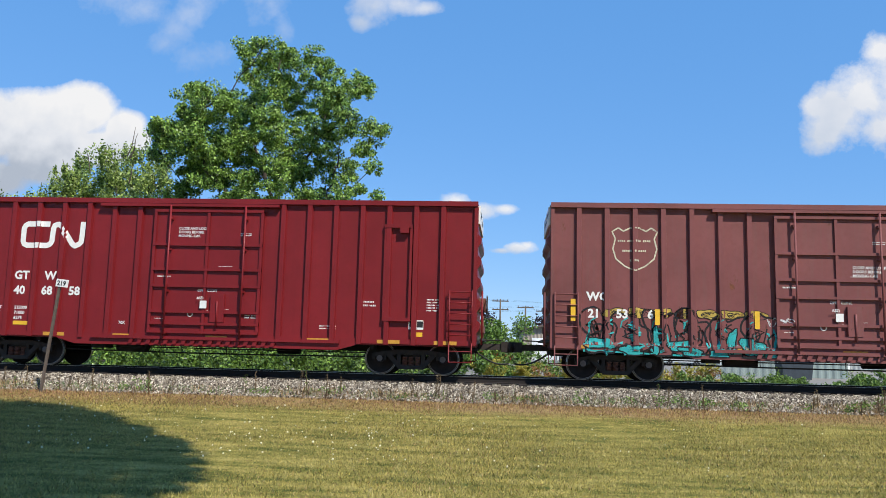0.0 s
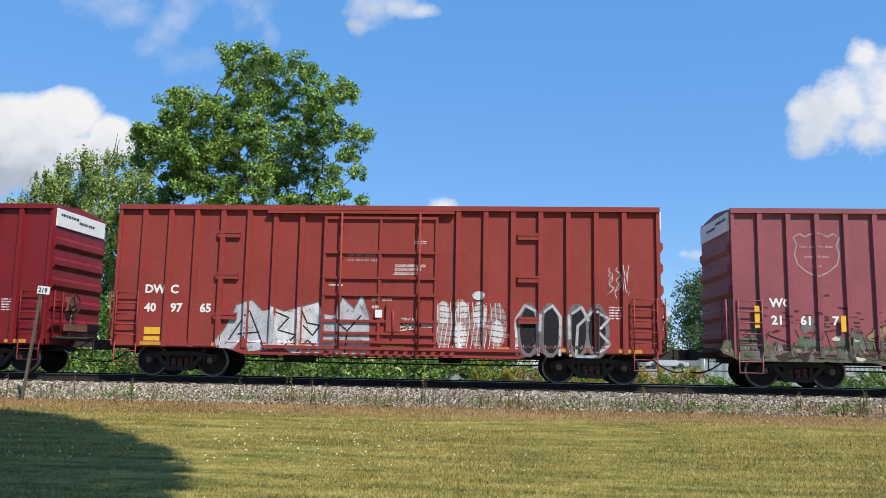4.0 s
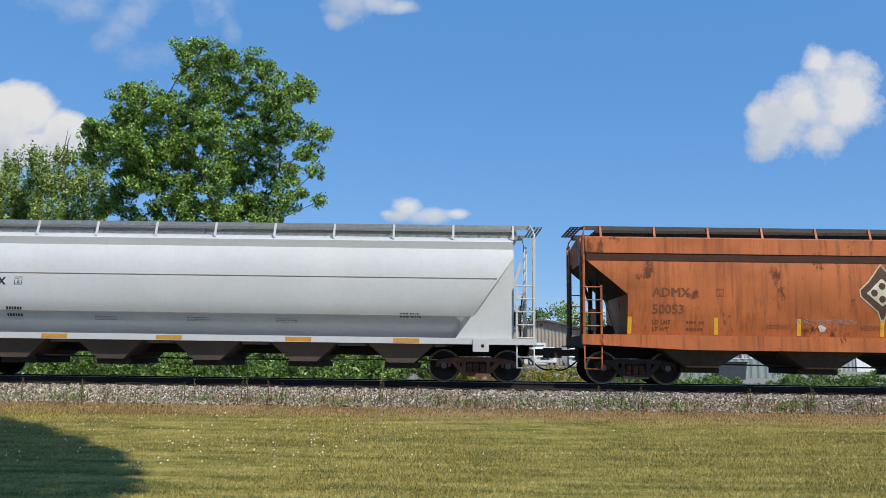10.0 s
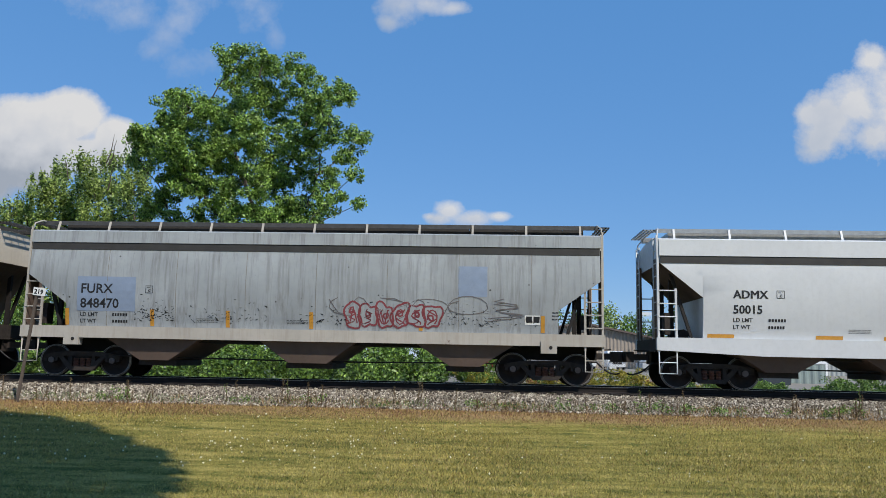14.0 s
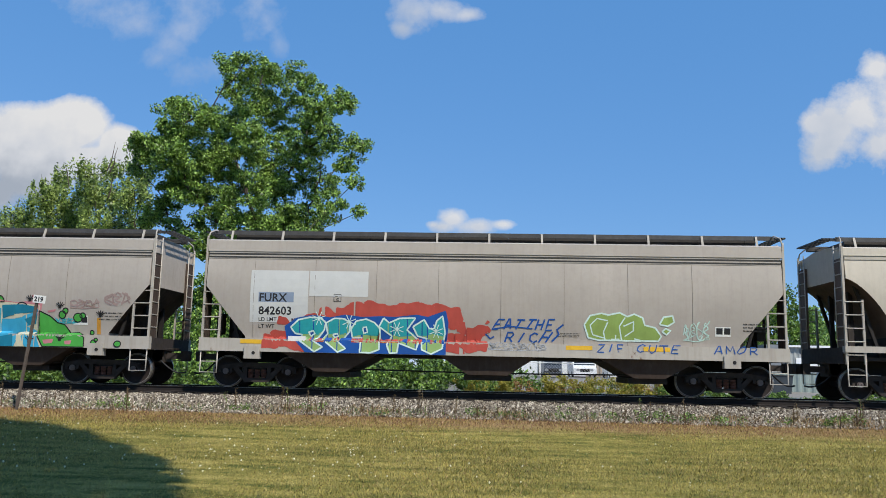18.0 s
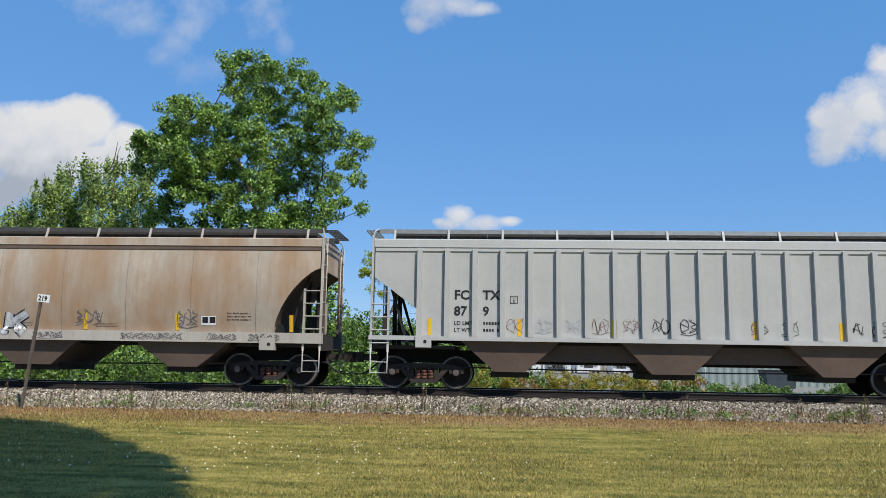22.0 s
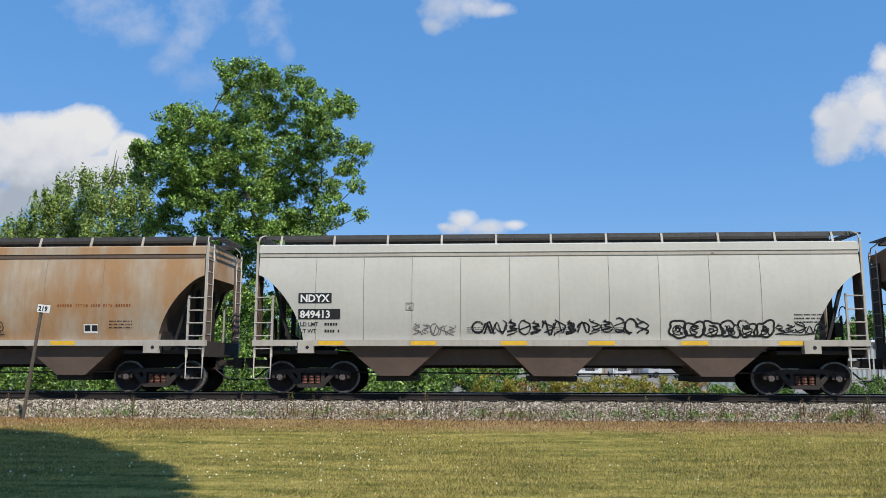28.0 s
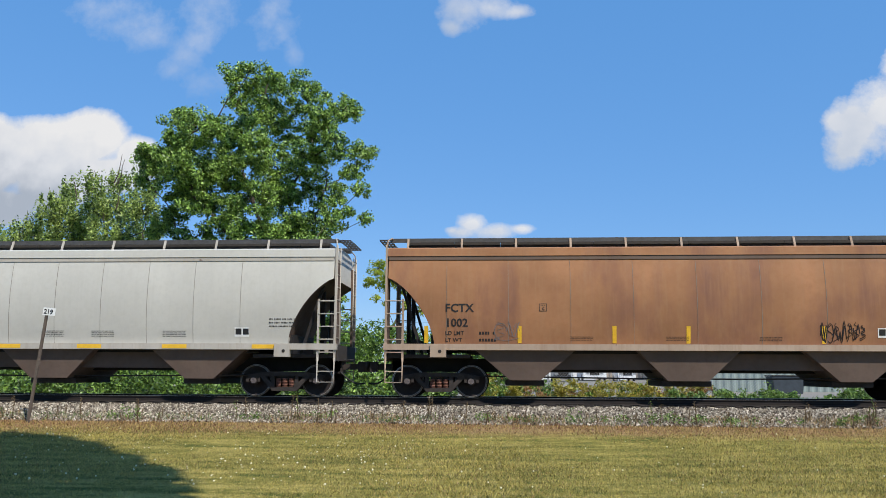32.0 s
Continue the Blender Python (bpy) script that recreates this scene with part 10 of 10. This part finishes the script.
# ---------------------------------------------------------------- clouds, far off
def cloud_mat(name, seed, lobes, half, soft, thin, shade, grain, amp):
    """White vapour heaped up from rounded lobes (x, y, half width, half height), with uneven edges."""
    n = Nodes(name)
    n.t.nodes.remove(n.b)
    tc = n.t.nodes.new("ShaderNodeTexCoord")
    mp = n.t.nodes.new("ShaderNodeMapping")
    mp.inputs["Location"].default_value = (seed * 371, seed * 190, seed * 53)
    n.link(tc.outputs["Object"], mp.inputs["Vector"])
    big = n.noise(mp.outputs[0], 1 / grain, 9, 0.62)
    puff = n.noise(mp.outputs[0], 1.1 / grain, 4, 0.5)
    heap = None
    for x, y, a, b in lobes:
        sc = n.t.nodes.new("ShaderNodeMapping")
        sc.vector_type = "TEXTURE"
        sc.inputs["Location"].default_value = (x, y, 0)
        sc.inputs["Scale"].default_value = (a, b, 1)
        n.link(tc.outputs["Object"], sc.inputs["Vector"])
        ln = n.t.nodes.new("ShaderNodeVectorMath")
        ln.operation = "LENGTH"
        n.link(sc.outputs[0], ln.inputs[0])
        d = n.math("SUBTRACT", 1.0, ln.outputs["Value"])
        if heap is None:
            heap = d
        else:
            sm = n.t.nodes.new("ShaderNodeMath")
            sm.operation = "SMOOTH_MAX"
            n.link(heap, sm.inputs[0])
            n.link(d, sm.inputs[1])
            sm.inputs[2].default_value = 0.25
            heap = sm.outputs[0]
    d = n.math("ADD", heap, n.math("MULTIPLY", n.math("SUBTRACT", big, 0.5), amp))
    if soft > 1:
        d, soft = n.math("MULTIPLY", d, 1 / soft), 1.0
    alpha = n.math("MULTIPLY", n.ramp(d, [(0.0, 0.0), (soft * 0.5, 0.62), (soft, 1.0)]), thin)
    sep = n.t.nodes.new("ShaderNodeSeparateXYZ")
    n.link(tc.outputs["Object"], sep.inputs[0])
    high = n.math("MULTIPLY", sep.outputs["Y"], 0.55 / half[1])
    side = n.math("MULTIPLY", sep.outputs["X"], 0.22 / half[0])
    lit = n.math("ADD", n.math("ADD", high, side), n.math("ADD", n.math("MULTIPLY", puff, 0.5), 0.34))
    col = n.ramp(lit, [(0.25, shade), (0.55, (0.80, 0.83, 0.89)), (0.8, (0.95, 0.95, 0.96))])
    em = n.t.nodes.new("ShaderNodeEmission")
    n.link(col, em.inputs["Color"])
    em.inputs["Strength"].default_value = 0.82
    tr = n.t.nodes.new("ShaderNodeBsdfTransparent")
    mx = n.t.nodes.new("ShaderNodeMixShader")
    n.link(alpha, mx.inputs[0])
    n.link(tr.outputs[0], mx.inputs[1])
    n.link(em.outputs[0], mx.inputs[2])
    n.link(mx.outputs[0], n.out.inputs["Surface"])
    return n.m


CLOUD_PATHS = []
GREY, PALE = (0.47, 0.53, 0.63), (0.62, 0.69, 0.80)
# x and height at 2500 m, half width and height, drift over the clip, softness, density, underside, grain, unevenness, lobes
CLOUDS = [
    (-1512, 702, 498, 274, 86, 0.30, 1.0, GREY, 90, 0.5, [(75, 78, 150, 112), (-6, 47, 150, 125), (235, 9, 89, 83), (-114, 27, 148, 148), (-273, 17, 185, 166), (151, -50, 166, 74), (-41, -100, 166, 83), (-214, -160, 148, 74), (296, -24, 41, 41)]),
    (-1143, 1080, 470, 290, 80, 2.4, 0.5, PALE, 120, 3.0, [(-260, 160, 166, 82), (-190, 110, 140, 69), (-100, 62, 105, 56), (105, 165, 108, 99), (82, 105, 91, 86), (52, 45, 77, 76), (20, -15, 70, 66), (-18, -68, 80, 53), (95, -108, 105, 59), (318, 130, 88, 99), (345, 80, 46, 66), (395, -8, 42, 53)]),
    (-340, 1165, 233, 199, 355, 1.0, 0.72, PALE, 90, 1.6, [(-44, -5, 92, 83), (-89, -65, 52, 41), (42, 4, 92, 52), (128, -17, 65, 30), (-37, 85, 130, 74)]),
    (1099, 791, 343, 299, 120, 0.62, 0.93, PALE, 110, 1.5, [(-38, -11, 111, 111), (-94, -85, 83, 74), (33, 44, 102, 111), (88, -66, 83, 83), (93, 194, 65, 65), (173, 81, 130, 166), (-107, 7, 52, 56)]),
    (-125, 457, 221, 94, 90, 0.75, 0.9, PALE, 80, 1.3, [(-26, 17, 59, 37), (-62, -8, 56, 26), (47, -7, 83, 31), (129, 2, 52, 20), (-89, -2, 30, 17)]),
    (38, 336, 100, 30, 90, 0.7, 0.9, PALE, 60, 1.5, [(16, -2, 64, 21), (-41, -11, 39, 12), (43, 7, 32, 16)]),
    (647, 329, 75, 28, 80, 0.9, 0.5, PALE, 40, 0.9, [(6, 0, 54, 21), (-38, 5, 21, 14)]),
    (184, 196, 66, 17, 80, 0.9, 0.45, PALE, 30, 0.8, [(-28, 1, 25, 12), (31, -3, 21, 11)]),
    (515, 145, 85, 22, 60, 0.7, 0.8, PALE, 30, 0.8, [(23, -3, 45, 14), (-39, 8, 29, 9)])]
for i, (x, z, a, b, drift, soft, thin, shade, grain, amp, lobes) in enumerate(CLOUDS):
    me = bpy.data.meshes.new("cloud")
    w, q = a * 1.15, b * 1.15
    me.from_pydata([(-w, -q, 0), (w, -q, 0), (w, q, 0), (-w, q, 0)], [], [(0, 1, 2, 3)])
    me.materials.append(cloud_mat("cloud_vapour", i + 3, lobes, (a, b), soft, thin, shade, grain, amp))
    c = new("cloud", me)
    tagged(c, "white fair-weather cloud drifting in a blue sky" if thin > 0.6 else "thin wispy white cloud in a blue sky", "cloud", "clouds", "structure")
    rise = 60 if i == 2 else 0
    CLOUD_PATHS.append((c, [(t, pose(x + drift * (t - 6.7) / 32, 2500 + 3 * i, z + rise * (t - 6.7) / 32, 90, 0, 0)) for t in (0, 8, 16, 24, 32)]))


# ---------------------------------------------------------------- what moves
def along(t):
    for (a, x), (b, y) in zip(TRAIN_ROWS, TRAIN_ROWS[1:]):
        if t <= b:
            return x + (y - x) * (t - a) / (b - a)
    return TRAIN_ROWS[-1][1]


def motions():
    for car, *_ in CARS.values():
        x0 = car["start"]
        walk(car, [(t, pose(x0 + s, TRACK_Y, RAIL)) for t, s in TRAIN_ROWS])
    # wheels roll while their car is near; out there they keep still
    for w, car, xw in WHEELSETS:
        x0 = car["start"] + xw
        base = w.matrix_basis.translation.copy()
        times = [k / FPS for k in range(0, 32 * FPS + 1) if -19 < x0 + along(k / FPS) < 19]
        if not times:
            walk(w, [(0.0, pose(*base)), (32.0, pose(*base))])
            continue
        a0 = along(times[0])
        rows = [(t, pose(*base, 0, math.degrees((along(t) - a0) / WHEEL_R) % 360, 0)) for t in times]
        if times[0] > 0.05:
            rows.insert(0, (0.0, rows[0][1]))
        if times[-1] < 31.95:
            rows.append((32.0, rows[-1][1]))
        walk(w, rows)
    for c, path in CLOUD_PATHS:
        walk(c, path)


motions()
